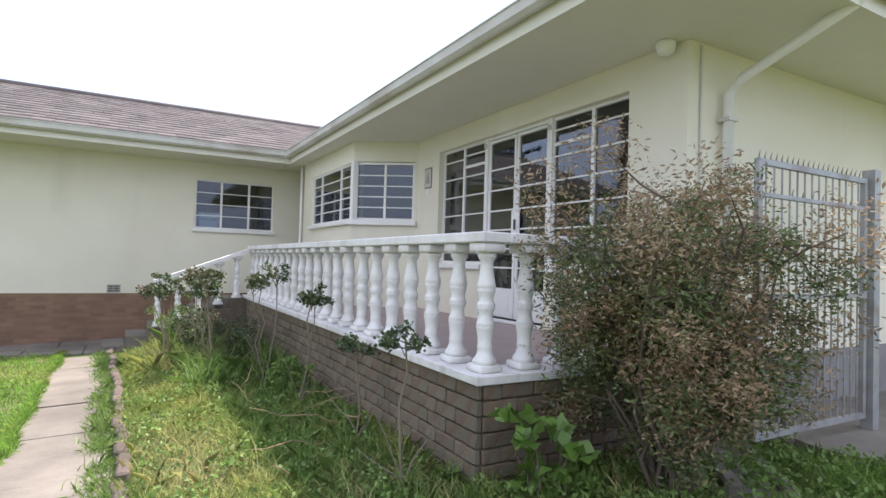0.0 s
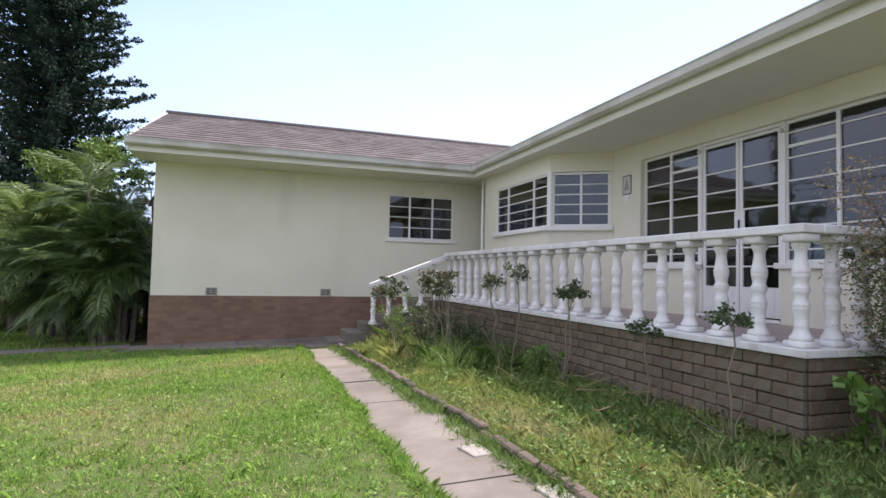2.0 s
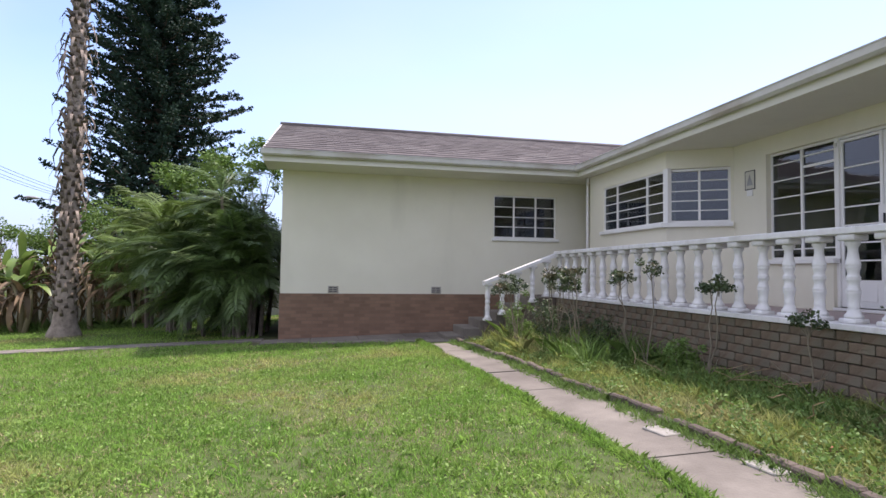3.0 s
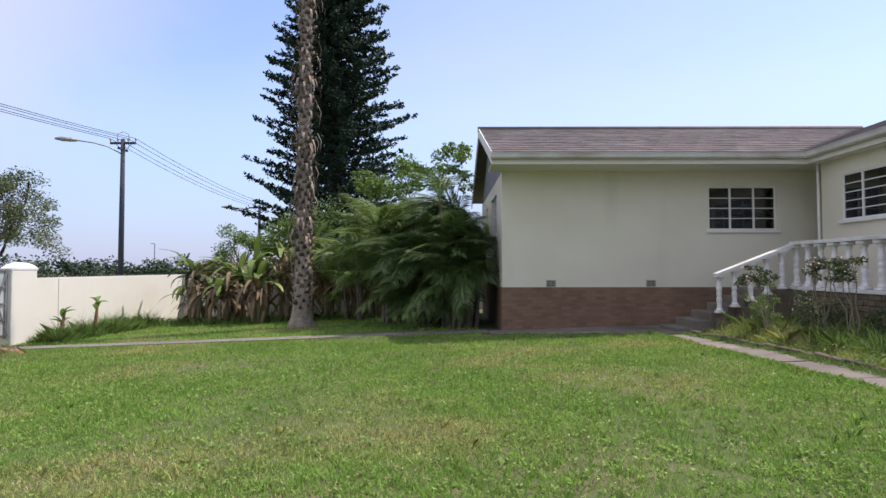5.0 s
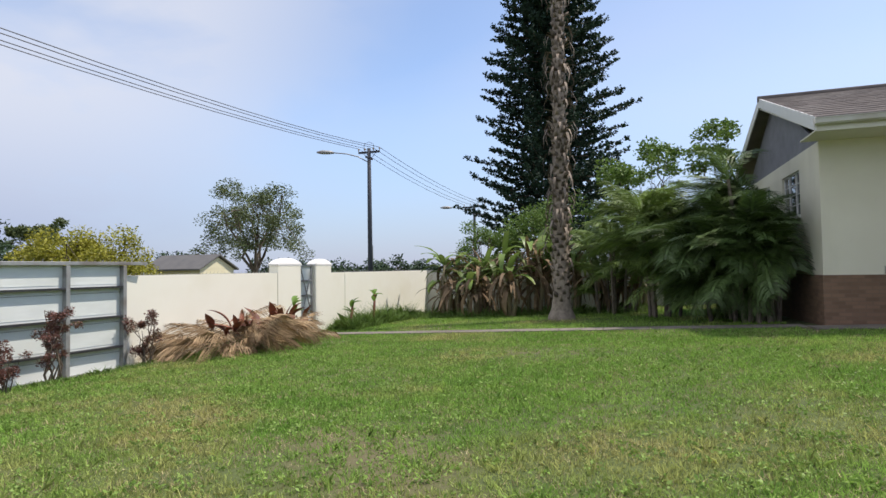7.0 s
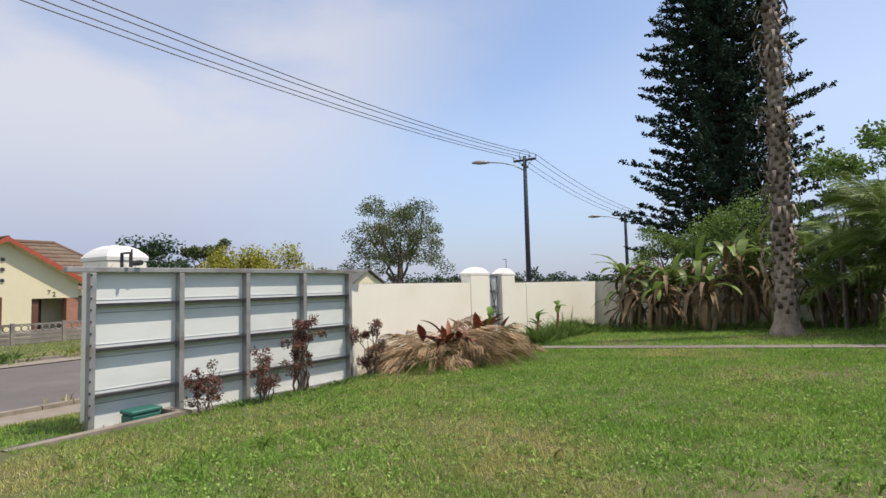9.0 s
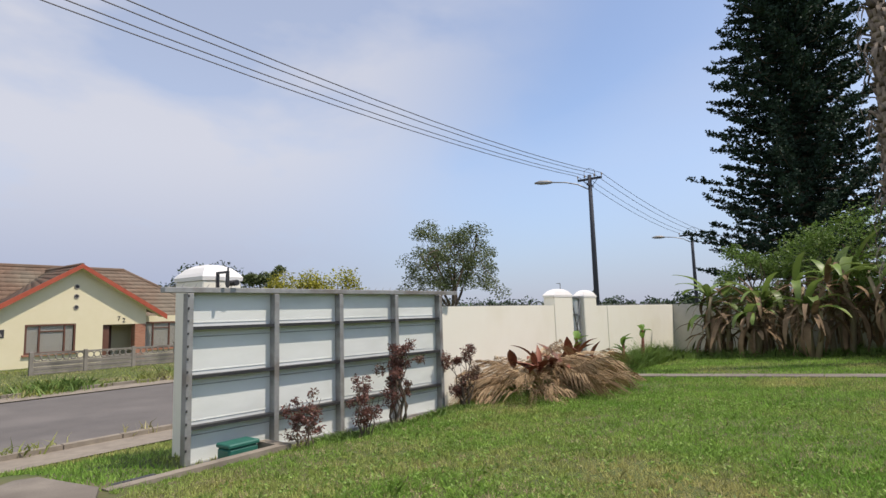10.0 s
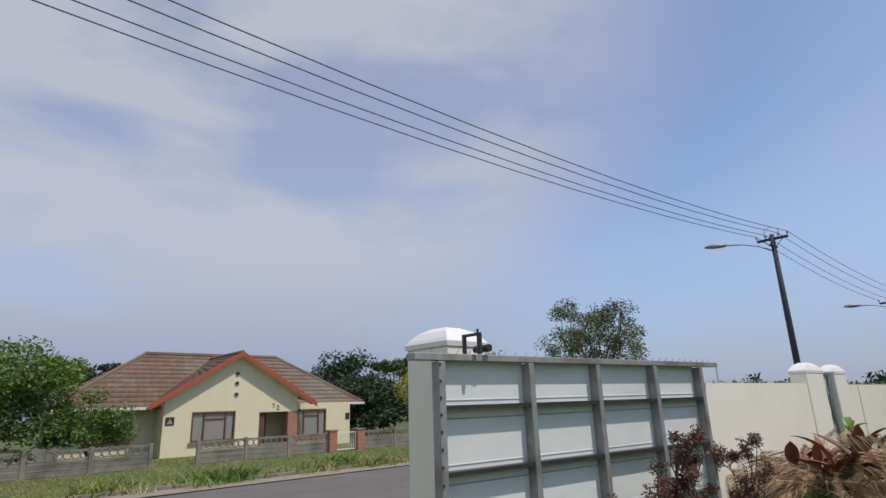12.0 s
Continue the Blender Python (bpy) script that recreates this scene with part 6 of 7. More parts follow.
# far trees
broad_tree("street_tree", "open grey-green tree with visible forked limbs beyond the wall", -39.8, 41.6, -1.5, 11.2, 5.2, M_LEAFGREY, 81, 14000, 0.22, 0.28, 0.22, 90, open_=0.2, flat=0.75)
broad_tree("dark_tree", "dark rounded tree behind the house across the road", -65.5, 33.0, -1.5, 8.2, 4.4, M_LEAFDARK, 82, 7000, 0.4, 0.3, 0.2, 34, open_=0.36)
broad_tree("gum_tree", "tall grey-green gum tree with separate tufts", -68.5, 42.5, -1.5, 9.6, 3.4, M_LEAFGREY, 83, 3200, 0.4, 0.25, 0.4, 18, open_=0.26)
broad_tree("yellow_tree", "yellow-green rounded tree beyond the wall", -39.8, 23.6, -1.3, 5.0, 2.4, M_LEAFYELLOW, 84, 9500, 0.2, 0.14, 0.2, 34, open_=0.45)
broad_tree("yellow_tree", "yellow-green rounded tree beyond the wall", -38.3, 25.6, -1.3, 5.1, 2.3, M_LEAFYELLOW, 85, 8500, 0.2, 0.12, 0.2, 32, open_=0.45)
broad_tree("garden_tree", "bright green leafy tree in the garden across the road", -39.2, 1.4, -1.2, 5.2, 3.0, M_LEAF, 86, 14000, 0.2, 0.14, 0.12, 40, open_=0.36)
broad_tree("garden_tree", "bright green leafy tree in the garden across the road", -39.3, 5.0, -1.2, 3.1, 1.5, M_LEAF, 87, 4500, 0.15, 0.08, 0.15, 22, open_=0.4)
broad_tree("garden_tree", "dense green tree in the garden across the road", -41.5, -4.5, -1.2, 5.8, 3.0, M_LEAF, 88, 8000, 0.22, 0.16, 0.15, 30, open_=0.36)
for i, (x, y, h, s, m) in enumerate(((-57.0, 6.0, 6.4, 3.0, M_LEAFDARK), (-62.0, -1.0, 6.2, 3.6, M_LEAFDARK), (-72.0, 12.5, 7.2, 1.8, M_LEAFDARK), (-50.0, 25.0, 4.4, 3.2, M_LEAFDARK), (-55.5, 29.0, 5.0, 3.0, M_LEAFDARK), (-47.0, 23.0, 3.6, 2.0, M_LEAFDARK), (-78, 52, 6.2, 5.0, M_FARLEAF), (-62, 55, 4.8, 3.5, M_FARLEAF))):
    broad_tree("far_tree", "dark green distant tree behind the houses", x, y, -1.5, h, s, m, 90 + i, 3500, 0.36, 0.2, 0.2, 24, open_=0.38)
broad_tree("far_tree", "grey-green tree top showing above the house roof", 18.8, 34.4, 0.2, 10.1, 1.4, M_LEAFDARK, 89, 4500, 0.22, 0.2, 0.4, 18, open_=0.4)
hr = random.Random(12)
for i in range(13):
    x = -52 + i * 3.3 + hr.uniform(-1, 1)
    y = 58 + i * 1.0 + hr.uniform(-3, 3)
    broad_tree("far_tree", "dark green distant tree in a long hedge line", x, y, -1.6, hr.uniform(3.3, 4.3), hr.uniform(2.6, 3.6), M_FARLEAF, 110 + i, 1800, 0.4, 0.15, 0.12, 18, open_=0.42)

# shrub at the corner of the terrace
shrub("corner_shrub", "tall bushy shrub with green and browned leaves by the terrace corner", 2.98, 2.35, gz(3, 2.5), 1.80, 0.92, M_SHRUB, 5, 58000, 0.040, 24, 0.1, extra=M_SHRUBDRY, width=0.34, clumps=200)
shrub("broad_leaf_plant", "low vine with broad bright green leaves by the brick corner", 2.25, 2.66, gz(2.4, 2.8), 0.6, 0.26, M_VINE, 6, 120, 0.11, 5, 0.05, width=0.8, clumps=16)

# straggling bare stems lying in the bed
tw = random.Random(91)
for k in range(14):
    x0, y0 = tw.uniform(0.9, 1.8), tw.uniform(2.6, 9.0)
    t = thing("fallen_cane", "thin pale dead rose cane lying in the bed", "twig", loc=(x0, y0, gz(x0, y0) + 0.06), group="fallen canes in the bed")
    a, L = tw.uniform(0, 6.28), tw.uniform(0.4, 0.9)
    bm = bmesh.new()
    limb(bm, (0, 0, 0.02), (math.cos(a) * L, math.sin(a) * L * 0.8, tw.uniform(0.05, 0.25)), 0.006, 0.003, tw, 0.1, 5, 5)
    part("cane", bm, M_DRY, t)

# purple shrubs along the gate
for i, (x, y, h, s, n) in enumerate(((-16.2, 4.1, 0.62, 0.3, 1100), (-15.95, 4.85, 0.72, 0.28, 1100), (-16.15, 5.7, 1.15, 0.36, 2600), (-16.25, 7.55, 1.0, 0.36, 2400))):
    shrub("purple_shrub", "small shrub with purple-brown leaves on thin stems by the gate", x, y, gz(x, y), h, s, M_PURPLE, 130 + i, int(n * 1.2), 0.042, 8, 0.25, group="purple shrubs by the gate", clumps=30)

# rose bushes in the bed
def rose(x, y, h, seed, lean=(0, 0), heads=1):
    rnd = random.Random(seed)
    rng = np.random.default_rng(seed)
    t = thing("rose_bush", "leggy rose bush with bare stems and small leafy tops", "rose bush", loc=(x, y, gz(x, y)), group="roses in the bed")
    bm = bmesh.new()
    packs = []
    for k in range(heads):
        e = Vector((lean[0] + rnd.uniform(-0.2, 0.2) * (heads > 1), lean[1] + rnd.uniform(-0.25, 0.25) * (heads > 1), h * rnd.uniform(0.85, 1.0)))
        limb(bm, (0, 0, -0.05), e, 0.010, 0.006, rnd, 0.045, 5, 6)
        for j in range(6):
            q = e + Vector((rnd.uniform(-0.13, 0.13), rnd.uniform(-0.13, 0.13), rnd.uniform(-0.02, 0.14)))
            limb(bm, e - Vector((0, 0, rnd.uniform(0, 0.12))), q, 0.005, 0.003, rnd, 0.1, 2, 4)
            packs.append(leaf_arrays(clump_points(34, q, (0.075, 0.075, 0.055), rng, 0.2), 0.045, 0.034, 0.1, rng))
    for j in range(3):
        q = Vector((rnd.uniform(-0.35, 0.35), rnd.uniform(-0.35, 0.35), rnd.uniform(0.2, 0.55) * h))
        limb(bm, (0, 0, 0.05), q, 0.006, 0.003, rnd, 0.05, 3, 5)
    part("cane", bm, M_ROSESTEM, t, smooth=True, kind="stuff")
    v, f = join_arrays(packs)
    arr("leaves", v, f, M_ROSE, t, kind="stuff")


for i, (x, y, h, lean, n) in enumerate(((1.62, 3.3, 1.0, (-0.03, -0.02), 1), (1.7, 4.35, 0.85, (0.0, 0.05), 1), (1.6, 5.7, 1.2, (0.05, 0.1), 2), (1.45, 6.8, 1.4, (0.12, 0.05), 1), (1.55, 7.4, 1.25, (-0.1, 0.2), 2), (1.0, 8.0, 1.25, (-0.05, 0.0), 4), (0.9, 8.7, 1.35, (0.1, 0), 4), (0.6, 9.5, 1.2, (-0.1, 0.2), 5))):
    rose(x, y, h, 200 + i, lean, n)

for i, (x, y, h, s) in enumerate(((0.95, 8.9, 0.75, 0.42), (0.7, 9.9, 0.85, 0.4), (1.35, 7.9, 0.55, 0.34), (1.6, 6.2, 0.4, 0.25), (1.55, 9.3, 0.6, 0.4))):
    shrub("weedy_shrub", "low weedy green shrub among the rose stems", x, y, gz(x, y), h, s, M_ROSE if i % 2 == 0 else M_WEED_LIGHT, 240 + i, 2200, 0.045, 8, 0.1, group="weedy shrubs in the bed", clumps=40, stem_m=M_ROSESTEM)

# heap of dry palm leaves
heap = thing("dry_leaf_heap", "heap of dry tan and red-brown palm leaves by the wall", "garden waste", loc=(-15.9, 10.05, gz(-15.9, 10.05)))
hv, hf = [], []
hrnd = random.Random(44)
kinds = []
for k in range(4):
    v, f = frond_arrays(1.0, 0.1 + 0.2 * k, 300 + k, rise=0.2, leaflet=0.6, pairs=30, width=0.012, sweep=2.4)
    o = arr("dry_frond", v, f, M_DRY, heap)
    kinds.append(o.data)
    bpy.data.objects.remove(o)
for k in range(84):
    o = new("dry_frond", hrnd.choice(kinds))
    o.parent = heap
    u = hrnd.uniform(-1, 1)
    L = hrnd.uniform(0.9, 1.35)
    ang = hrnd.choice((90, -90, -60)) + hrnd.uniform(-65, 65)
    o.matrix_basis = pose(hrnd.uniform(-0.4, 0.4), u * 1.2, 0.10 + (1 - abs(u) * 0.8) * hrnd.uniform(0.0, 0.5), hrnd.uniform(-35, 35), hrnd.uniform(-24, 8), ang) @ Matrix.Diagonal((L, L * 0.55, L * 0.55, 1))


def broad_leaf(p, a, L, w, rise, arch, vs, fs, n=8):
    cur = Vector(p)
    side = Vector((-math.sin(a), math.cos(a), 0))
    base = len(vs)
    for k in range(n + 1):
        tt = k / n
        ang = rise - arch * tt
        if k:
            cur = cur + Vector((math.cos(a) * math.cos(ang), math.sin(a) * math.cos(ang), math.sin(ang))) * L / n
        ww = w * (0.1 if k == 0 else math.sin(math.pi * min(0.98, 0.1 + tt * 0.9)))
        up = Vector((-math.cos(a) * math.sin(ang), -math.sin(a) * math.sin(ang), math.cos(ang))) * ww * 0.5
        vs += [tuple(cur - side * ww + up), tuple(cur), tuple(cur + side * ww + up)]
    for k in range(n):
        for j in range(2):
            b = base + 3 * k + j
            fs.append((b, b + 1, b + 4, b + 3))


vs, fs = [], []
for yy in (-0.7, -0.3, 0.0, 0.4, 0.8, 1.2, 1.6, 1.9):
    for k in range(6):
        broad_leaf((hrnd.uniform(-0.4, 0.3), yy + hrnd.uniform(-0.15, 0.15), hrnd.uniform(0.34, 0.52)), hrnd.uniform(-3.1, 3.1), hrnd.uniform(0.35, 0.75), hrnd.uniform(0.045, 0.10), hrnd.uniform(0.1, 1.5), hrnd.uniform(0.3, 2.4), vs, fs)
arr("dead_broad_leaves", vs, fs, M_DRYRED, heap, "red-brown curled dead leaves", smooth=True)
for i, (x, y, h, tall) in enumerate(((-16.2, 12.05, 0.95, True), (-16.1, 15.1, 0.75, False), (-15.9, 16.3, 1.05, True))):
    t = thing("canna_plant", "young plant with yellow-green broad leaves and a brown stem", "plant", loc=(x, y, gz(x, y)), group="young broad-leaved plants by the wall")
    part("stem", tube(bmesh.new(), [(0, 0, -0.05), (0.05, 0.08, h * 0.5), (0.06, 0.15, h)], [0.05, 0.05, 0.03], 7), M_DRYRED, t, smooth=True)
    vs, fs = [], []
    for k in range(6):
        broad_leaf((0.05, 0.1, h * hrnd.uniform(0.6, 1.0)), hrnd.uniform(0, 6.28), 0.36, 0.075, hrnd.uniform(0.5, 1.4), 0.8, vs, fs)
    arr("leaves", vs, fs, M_VINE, t, kind="stuff", smooth=True)


# ---- grass and weeds ----
def gz_np(x, y):
    side = np.clip((-16.1 - x) / 0.5, 0, 1) * np.clip((x + 19.5) / 2.0, 0, 1) * np.clip(8.0 - y, 0, 1) * np.clip((y - 1.95) / 0.6, 0, 1)
    return -0.05 + 0.037 * np.clip(x, -17.2, 3.0) - 0.02 * (np.clip(y, -12, 24) - 4) - 0.11 * side


def patch(x, y, s, seed):
    """Smooth uneven values from -1 to 1 over the ground."""
    r = np.random.default_rng(seed)
    out = np.zeros_like(x)
    for k in range(7):
        a, ph, w = r.uniform(0, 6.28), r.uniform(0, 6.28), r.uniform(0.6, 1.8) / s
        out += np.sin((x * math.cos(a) + y * math.sin(a)) * w * 2 * math.pi + ph)
    return out / 3.0


def blades(name, label, x, y, z, h, w, material, rng, lean=0.6, two=False):
    n = len(x)
    a = rng.uniform(0, 2 * math.pi, n)
    b = rng.uniform(0, 2 * math.pi, n)
    tilt = rng.uniform(0.1, lean, n)
    base = np.stack([x, y, z], 1)
    side = np.stack([np.cos(a), np.sin(a), np.zeros(n)], 1) * (w / 2)[:, None]
    d = np.stack([np.cos(b) * np.sin(tilt), np.sin(b) * np.sin(tilt), np.cos(tilt)], 1)
    if not two:
        v = np.stack([base - side, base + side, base + d * h[:, None]], 1).reshape(-1, 3)
        f = np.arange(3 * n).reshape(n, 3)
    else:
        mid = base + d * (h * 0.55)[:, None]
        d2 = d + np.stack([np.cos(b), np.sin(b), -0.4 * np.ones(n)], 1) * rng.uniform(0.2, 1.1, (n, 1))
        d2 /= np.linalg.norm(d2, axis=1)[:, None]
        tip = mid + d2 * (h * 0.5)[:, None]
        v = np.stack([base - side, base + side, mid + side * 0.7, tip, mid - side * 0.7], 1).reshape(-1, 3)
        f = np.arange(5 * n).reshape(n, 5)
    return arr(name, v, f, material, kind="stuff", label=label)


def scatter(rng, n, x0, x1, y0, y1):
    return rng.uniform(x0, x1, n), rng.uniform(y0, y1, n)


grng = np.random.default_rng(77)


def on_paths(x, y, edge=0.0):
    xl = -0.76 - 0.016 * np.maximum(0, y - 4) + 0.045 * patch(x, y, 0.8, 3)
    xr = -0.03 - 0.035 * np.maximum(0, y - 5)
    p = (x > xl - edge) & (x < xr) & (y < 11.2)
    p |= (y > 12.88) & (y < 13.57) & (x > -16.7) & (x < -4.1)
    p |= (y > 12.28) & (x > -4.3)
    p |= (x > -3.3) & (y > 12.15 - 0.334 * (x + 3.3)) & (x < 2)
    p |= (x < -16.55)
    p |= (x > -4.4) & (y > 12.2)
    p |= (y < 1.98 + np.minimum(0, -16.0 - x) * 0.8) & (x < -14.5)
    return p


def lawn(name, n, x0, x1, y0, y1, h0, w0):
    x, y = scatter(grng, n, x0, x1, y0, y1)
    bare = 0.8 * patch(x, y, 1.6, 5) + 0.6 * patch(x, y, 0.35, 6) + 0.75 * patch(x, y, 0.13, 9)
    keep = ~on_paths(x, y) & (grng.uniform(-1.5, 1.0, n) < 1.0 - 0.85 * bare)
    x, y = x[keep], y[keep]
    lush = 1 + 0.35 * patch(x, y, 0.5, 8) + 0.6 * patch(x, y, 0.14, 10)
    h = h0 * grng.uniform(0.5, 1.3, len(x)) * np.clip(lush, 0.45, 1.7)
    blades(name, "short mixed green lawn grass with dry patches", x, y, gz_np(x, y) - 0.004, h, w0 * grng.uniform(0.7, 1.3, len(x)), M_LAWN, grng, 1.4)


lawn("lawn", 300000, -16.5, -0.7, 1.0, 4.5, 0.036, 0.011)
lawn("lawn", 260000, -16.5, -0.7, 4.5, 8.0, 0.040, 0.013)
lawn("lawn", 200000, -16.5, -0.7, 8.0, 12.9, 0.046, 0.016)
lawn("lawn", 110000, -16.5, -3.9, 13.5, 23.5, 0.06, 0.018)
lawn("lawn", 70000, -14.5, -0.7, -5.5, 1.0, 0.042, 0.012)
# verges by the road
x, y = scatter(grng, 40000, -21.1, -16.6, 1.95, 16)
k = np.array([gz(a, b) for a, b in zip(x, y)])
blades("verge_grass", "green grass verge beside the road", x, y, k, 0.07 * grng.uniform(0.5, 1.3, len(x)), 0.02 * np.ones(len(x)), M_LAWN, grng, 1.1)
x, y = scatter(grng, 34000, -40.8, -32.2, -4, 26)
k = np.array([gz(a, b) for a, b in zip(x, y)])
blades("verge_grass", "green grass verge in front of the fence", x, y, k, 0.06 * grng.uniform(0.5, 1.3, len(x)), 0.03 * np.ones(len(x)), M_WEED, grng, 1.0)
# dry weeds at the road edges
for x0, x1, n in ((-31.9, -31.2, 1600), (-22.7, -22.3, 1000)):
    x, y = scatter(grng, n, x0, x1, 2, 24)
    keep = patch(x, y, 1.5, 21) > 0.1
    x, y = x[keep], y[keep]
    k = np.array([gz(a, b) for a, b in zip(x, y)])
    blades("roadside_weeds", "dry brown weeds along the road edge", x, y, k + 0.05, 0.22 * grng.uniform(0.4, 1.6, len(x)), 0.035 * np.ones(len(x)), M_WEED, grng, 0.9, True)


wv = random.Random(61)
for i in range(9):
    cx0, cy0 = wv.uniform(-32.8, -31.6), wv.uniform(2, 18)
    x, y = grng.normal(cx0, 0.3, 220), grng.normal(cy0, 0.5, 220)
    k = np.array([gz(a, b) for a, b in zip(x, y)])
    blades("roadside_weeds", "clump of tall green and brown weeds by the road", x, y, k, 0.42 * grng.uniform(0.4, 1.4, 220), 0.05 * np.ones(220), M_WEED_LIGHT if i % 2 else M_WEED, grng, 0.8, True)


# straw-coloured thatch where the lawn is thin
x, y = scatter(grng, 210000, -16.0, -0.8, 1.2, 12.5)
keep = (0.8 * patch(x, y, 1.1, 5) + 0.9 * patch(x, y, 0.3, 6) + 0.5 * patch(x, y, 0.11, 9) > 0.35) & ~on_paths(x, y)
x, y = x[keep], y[keep]
blades("lawn_thatch", "dry straw-coloured thatch in the thin lawn", x, y, gz_np(x, y) + 0.006, 0.05 * grng.uniform(0.4, 1.3, len(x)), 0.007 * np.ones(len(x)), M_THATCH, grng, 1.5)


# rosette weeds in the lawn
def rosettes(name, label, cx, cy, r, size, per, material, lift=0.02):
    n = len(cx)
    a = grng.uniform(0, 2 * math.pi, (n, per))
    rad = r * np.sqrt(grng.uniform(0.02, 1, (n, per)))
    x = (cx[:, None] + np.cos(a) * rad).ravel()
    y = (cy[:, None] + np.sin(a) * rad).ravel()
    keep = ~on_paths(x, y)
    x, y = x[keep], y[keep]
    c = np.stack([x, y, gz_np(x, y) + grng.uniform(0.0, lift, len(x))], 1)
    v, f = leaf_arrays(c, size, size * 0.55, 0.35, grng)
    arr(name, v, f, material, kind="stuff", label=label)


cx, cy = scatter(grng, 900, -15.5, -1.0, 1.8, 12.0)
k = patch(cx, cy, 2.2, 30) + 0.5 * patch(cx, cy, 0.7, 31) > 0.0
rosettes("lawn_weeds", "small broad-leaved weeds in the lawn", cx[k], cy[k], 0.13, 0.03, 42, M_CLOVER, 0.04)
rosettes("lawn_weeds", "scattered broad-leaved weeds in the lawn", *scatter(grng, 2300, -15.5, -1.0, 1.6, 9.0), 0.07, 0.034, 16, M_CLOVER, 0.04)

# tufts of longer grass standing out of the lawn
cx, cy = scatter(grng, 1500, -15.5, -1.0, 1.8, 12.4)
x = np.repeat(cx, 16) + grng.normal(0, 0.035, 16 * len(cx))
y = np.repeat(cy, 16) + grng.normal(0, 0.035, 16 * len(cx))
k = ~on_paths(x, y)
x, y = x[k], y[k]
blades("lawn_tufts", "longer bright green tufts in the lawn", x, y, gz_np(x, y), 0.10 * grng.uniform(0.5, 1.2, len(x)), 0.009 * np.ones(len(x)), M_LAWN, grng, 1.0, True)

# the rose bed: long grass, weeds and dry tufts
def bed(name, n, x0, x1, y0, y1, h0, w0, material, dense=0.0, seed=40):
    x, y = scatter(grng, n, x0, x1, y0, y1)
    keep = ~on_paths(x, y) & ~((x > 1.99) & (y > 3.02)) & ~((np.abs((x - 3.45) * 0.743 - (y - 2.0) * 0.669) < 0.26) & (y > 1.9)) & ~((x > 4.5) & (y > 1.5)) & (patch(x, y, 0.6, seed) > dense - 0.9) & (x > 0.02 - 0.035 * np.maximum(0, y - 5))
    x, y = x[keep], y[keep]
    h = h0 * grng.uniform(0.35, 1.4, len(x)) * np.clip(1 + 0.5 * patch(x, y, 0.35, seed + 1), 0.4, 1.8)
    blades(name, "long tangled grass and weeds in the rose bed", x, y, gz_np(x, y) - 0.01, h, w0 * grng.uniform(0.7, 1.4, len(x)), material, grng, 1.2, True)


bed("bed_grass", 60000, 0.0, 2.0, 0.8, 11.1, 0.12, 0.008, M_WEED)
bed("bed_grass", 42000, 0.9, 2.0, 1.0, 11.1, 0.13, 0.010, M_WEED_LIGHT, 0.3, 50)
bed("bed_grass", 34000, 1.6, 5.4, 0.8, 3.0, 0.12, 0.010, M_WEED_LIGHT, 0.0, 55)
bed("bed_grass", 12000, 1.6, 5.4, 0.8, 3.0, 0.14, 0.008, M_WEED, 0.0, 60)
bed("bed_tall_grass", 9000, 0.7, 1.95, 7.0, 11.0, 0.36, 0.012, M_WEED_LIGHT, 0.5, 90)
bed("bed_tall_grass", 7000, 0.3, 1.95, 8.5, 11.2, 0.28, 0.011, M_WEED, 0.3, 95)
x, y = scatter(grng, 16000, 3.9, 6.5, 0.7, 1.93)
keep = np.abs((x - 3.45) * 0.743 - (y - 2.0) * 0.669) > 0.26
x, y = x[keep], y[keep]
blades("long_grass", "bright green long grass beside the drain channel", x, y, gz_np(x, y) - 0.01, 0.17 * grng.uniform(0.3, 1.3, len(x)), 0.011 * np.ones(len(x)), M_LAWN, grng, 1.0, True)
cx, cy = scatter(grng, 330, 0.1, 2.0, 1.2, 10.8)
rosettes("bed_weeds", "leafy green weeds in the rose bed", cx, cy, 0.13, 0.04, 46, M_WEED_LIGHT, 0.12)
cx, cy = scatter(grng, 150, 2.0, 4.6, 1.0, 2.9)
rosettes("bed_weeds", "leafy green weeds in the rose bed", cx, cy, 0.14, 0.045, 46, M_WEED_LIGHT, 0.14)
cx, cy = grng.uniform(-0.16, 0.10, 230), grng.uniform(0.8, 10.8, 230)
cx = cx - 0.035 * np.maximum(0, cy - 5)
n_ = len(cx)
x = (cx[:, None] + grng.normal(scale=0.05, size=(n_, 70))).ravel()
y = (cy[:, None] + grng.normal(scale=0.09, size=(n_, 70))).ravel()
blades("edge_tufts", "grass tufts over the path edging", x, y, gz_np(x, y), 0.10 * grng.uniform(0.4, 1.4, len(x)), 0.008 * np.ones(len(x)), M_WEED_LIGHT, grng, 1.3, True)
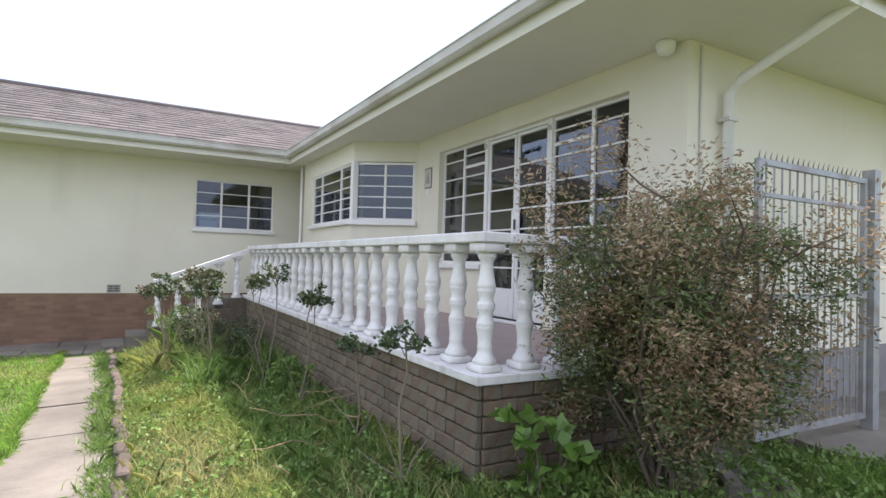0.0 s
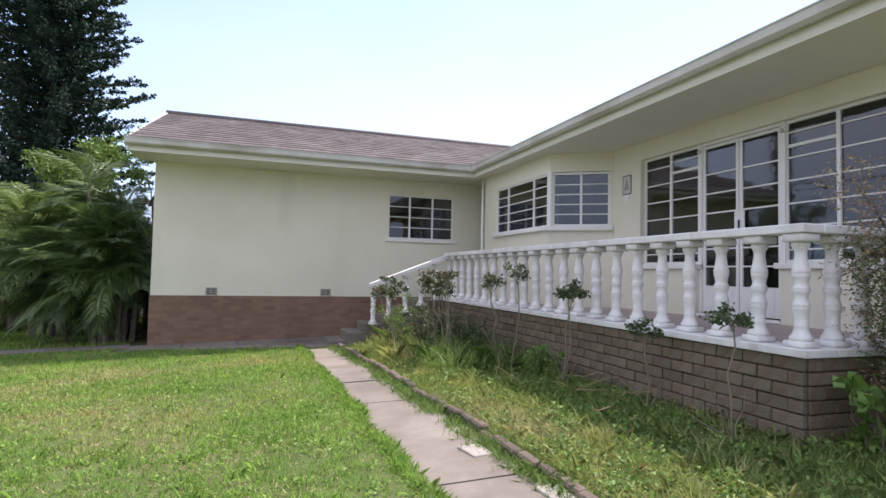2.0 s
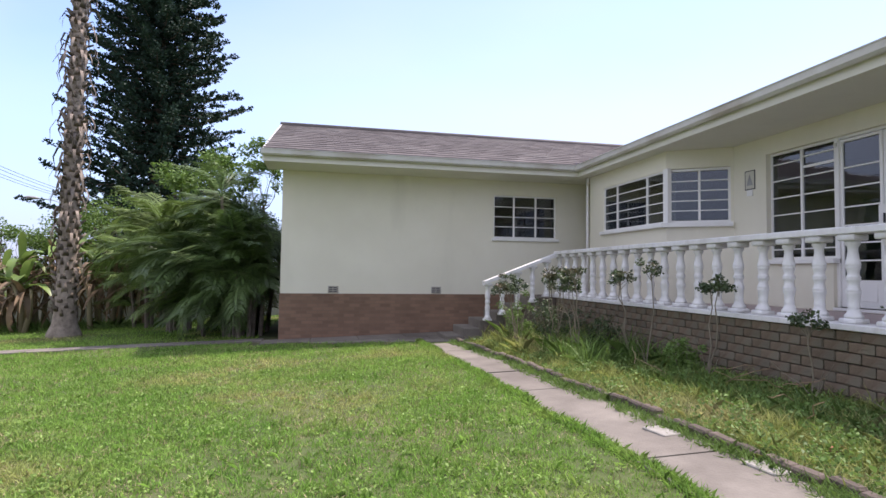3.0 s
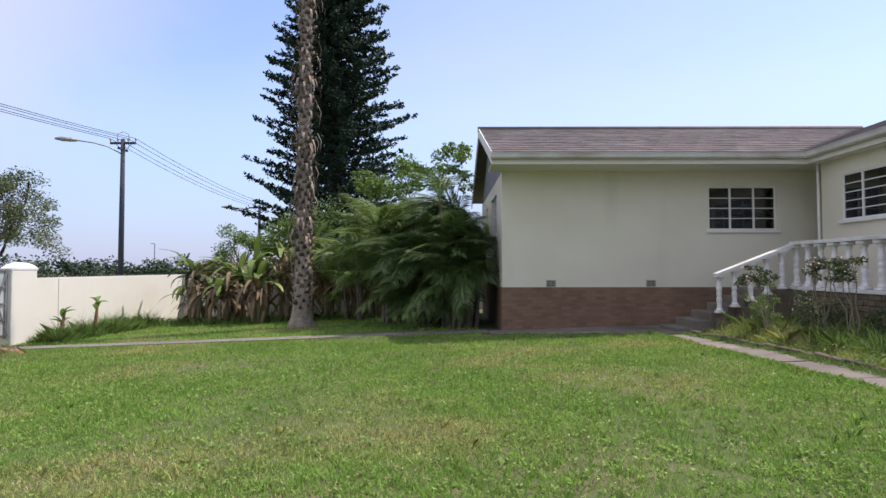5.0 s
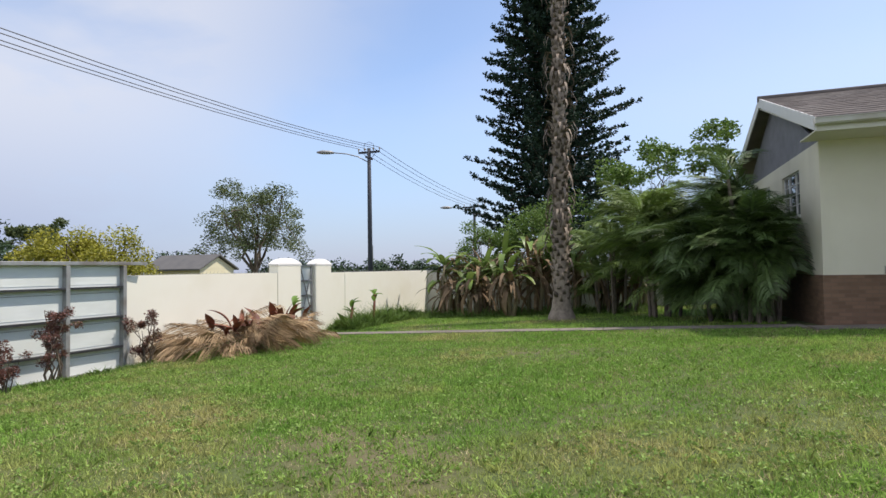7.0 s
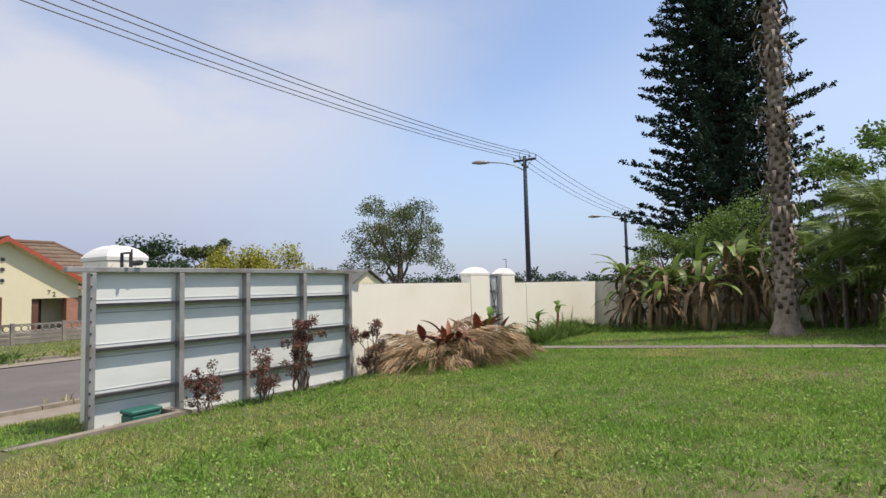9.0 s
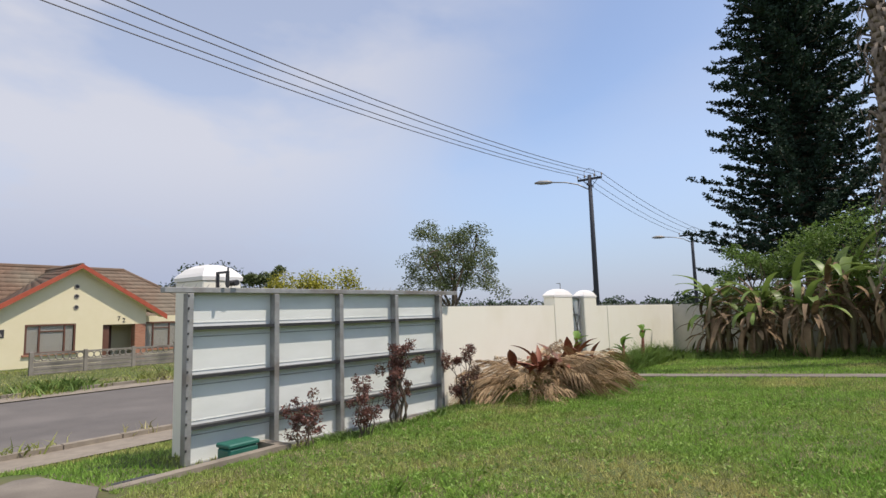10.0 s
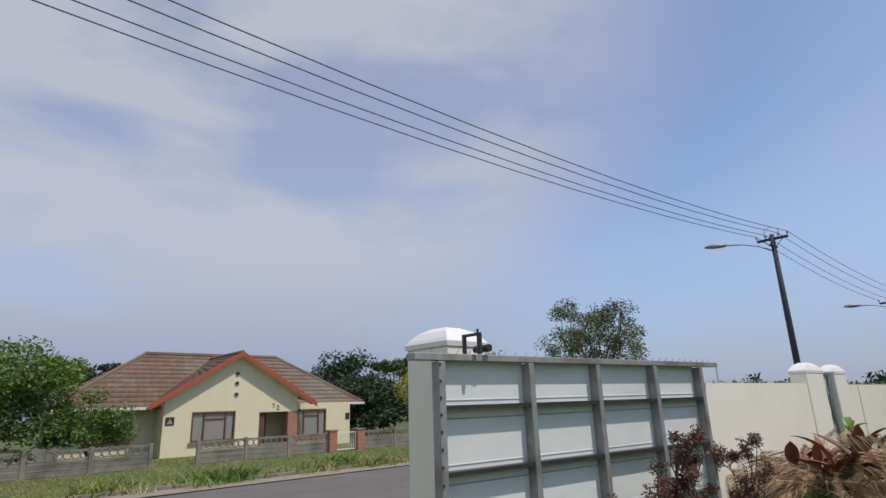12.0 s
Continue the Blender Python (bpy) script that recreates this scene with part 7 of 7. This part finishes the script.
# ragged lawn edge over the path and long grass by walls
y = grng.uniform(1.2, 11.5, 16000)
x = -0.78 - 0.016 * np.maximum(0, y - 4) + 0.045 * patch(y * 0 - 0.78, y, 0.8, 3) - np.abs(grng.normal(scale=0.05, size=16000)) + 0.03
blades("edge_grass", "ragged lawn edge over the path", x, y, gz_np(x, y), 0.08 * grng.uniform(0.4, 1.4, 16000), 0.008 * np.ones(16000), M_LAWN, grng, 1.3, True)
for (x0, x1, y0, y1, n, h) in ((-16.6, -15.6, 14.6, 20.0, 12000, 0.45), (-16.6, -15.9, 4.2, 9.5, 6000, 0.09), (-16.5, -15.2, 9.2, 12.2, 7000, 0.28), (-16.4, -7.0, 19.3, 21.5, 12000, 0.3)):
    x, y = scatter(grng, n, x0, x1, y0, y1)
    g = np.clip((1 + 0.6 * patch(x, y, 0.9, 70)), 0.2, 2)
    blades("long_grass", "long green grass at the foot of the wall", x, y, gz_np(x, y) - 0.01, h * grng.uniform(0.3, 1.2, n) * g, 0.014 * np.ones(n), M_WEED_LIGHT, grng, 0.9, True)

# ---- path edging, markers and stones ----
edging = thing("bed_edging", "row of old bricks and stones along the rose bed", "edging", kind="structure")
erb = random.Random(8)
y = 0.2
while y < 10.9:
    L = erb.uniform(0.2, 0.34)
    xx = 0.02 - 0.035 * max(0, y - 5) + erb.uniform(-0.03, 0.03)
    z = gz(xx, y)
    o = part("brick", boxes(((-0.045, -L / 2 + 0.01, -0.06), (0.045, L / 2 - 0.01, 0.035 + erb.uniform(0, 0.04))), bevel=0.016), M_EDGE, edging)
    o.location = (xx, y + L / 2, z + 0.02)
    o.rotation_euler = (erb.uniform(-0.04, 0.04), erb.uniform(-0.1, 0.1), erb.uniform(-0.08, 0.08))
    y += L
for x, y, rz in ((-0.22, 3.9, 8), (-0.08, 2.95, 3)):
    s = thing("marker_stone", "pale flat square stone set on the garden path", "stone", loc=(x, y, gz(x, y) + 0.03), rz=rz)
    part("slab", boxes(((-0.09, -0.13, -0.04), (0.09, 0.13, 0.006)), bevel=0.006), M_STONE, s)
ch = thing("drain_channel", "broken concrete drain channel running towards the end wall", "drain", loc=(3.45, 2.0, gz(3, 2) - 0.02), kind="structure", rz=-42)
crb = random.Random(17)
for k in range(4):
    y0 = 0.46 * k
    part("channel_curb", boxes(((-0.24 + crb.uniform(-0.01, 0.01), y0 + 0.01, -0.15), (-0.13, y0 + 0.45, 0.10 + crb.uniform(-0.02, 0.02))), bevel=0.018), M_CONCRETE, ch)
    part("channel_curb", boxes(((0.12, y0 + 0.01, -0.15), (0.22 + crb.uniform(-0.01, 0.01), y0 + 0.45, 0.08 + crb.uniform(-0.02, 0.02))), bevel=0.018), M_CONCRETE, ch)
    part("channel_floor", boxes(((-0.128, y0 + 0.005, -0.15), (0.118, y0 + 0.455, 0.03)), bevel=0.006), M_CONCRETE, ch)
part("side_slab", prism(bmesh.new(), [(4.7, 1.95), (13.0, 1.7), (13.0, 3.18), (5.0, 3.18), (4.7, 2.4)], lambda x, y: gz(x, y) - 0.1, lambda x, y: gz(x, y) + 0.07), M_CONCRETE, None, "worn concrete strip along the end wall", kind="structure")
rub = random.Random(5)
for k in range(9):
    s = thing("rubble_stone", "rough broken piece of concrete on the ground", "stone", loc=(4.25 + rub.uniform(0, 0.9), 2.55 + rub.uniform(0, 0.5), gz(3, 2.6) + 0.08), group="rubble by the security gate", rz=rub.uniform(0, 360))
    bm = bmesh.new()
    bmesh.ops.create_icosphere(bm, subdivisions=2, radius=rub.uniform(0.06, 0.14))
    for vtx in bm.verts:
        vtx.co *= 1 + 0.25 * noise.noise(vtx.co * 9 + Vector((k, 0, 0)))
        vtx.co.z *= 0.5
    part("lump", bm, rub.choice([M_STONE, M_EDGE, M_CONCRETE]), s)
pot = thing("terracotta_shard", "broken terracotta piece lying in the bed", "shard", loc=(0.62, 3.1, gz(0.6, 3.1) + 0.03))
bm = bmesh.new()
lathe(bm, [(0.05, -0.02), (0.06, 0.02), (0.045, 0.025), (0.01, 0.015)], sides=9)
part("shard", bm, M_RBRICK, pot)

# ---- terrace brickwork ----
rows_b = 9
hb = (CAPZ - 0.064 + 0.22) / rows_b
tr = random.Random(31)
protos = []
for k in range(7):
    bm = boxes(((-0.0, -0.132, -hb / 2 + 0.004), (0.045, 0.132, hb / 2 - 0.004)), bevel=0.009)
    for vtx in bm.verts:
        if vtx.co.x < 0.02:
            vtx.co.x += tr.uniform(-0.006, 0.007)
        vtx.co.z += tr.uniform(-0.003, 0.003)
    o = part("brick", bm, M_BLOCK, terrace)
    protos.append(o.data)
    bpy.data.objects.remove(o)
for r in range(rows_b):
    z = CAPZ - 0.064 - hb * (r + 0.5)
    y = TY + (0.0 if r % 2 == 0 else -0.136)
    while y < KY - 0.05:
        a, b = max(y, TY + 0.002), min(y + 0.272, KY)
        if b - a > 0.06:
            o = new("brick", tr.choice(protos))
            o.parent = terrace
            o.matrix_basis = pose(TX - 0.008 + tr.uniform(-0.004, 0.004), (a + b) / 2, z) @ Matrix.Diagonal((1, (b - a) / 0.272, 1, 1))
        y += 0.272
    x = TX + 0.04 + (0.0 if r % 2 else -0.136)
    while x < MX:
        a, b = max(x, TX + 0.04), min(x + 0.272, MX)
        if b - a > 0.06:
            o = new("brick", tr.choice(protos))
            o.parent = terrace
            o.matrix_basis = pose((a + b) / 2, TY - 0.008, z, 0, 0, 90) @ Matrix.Diagonal((1, (b - a) / 0.272, 1, 1))
        x += 0.272
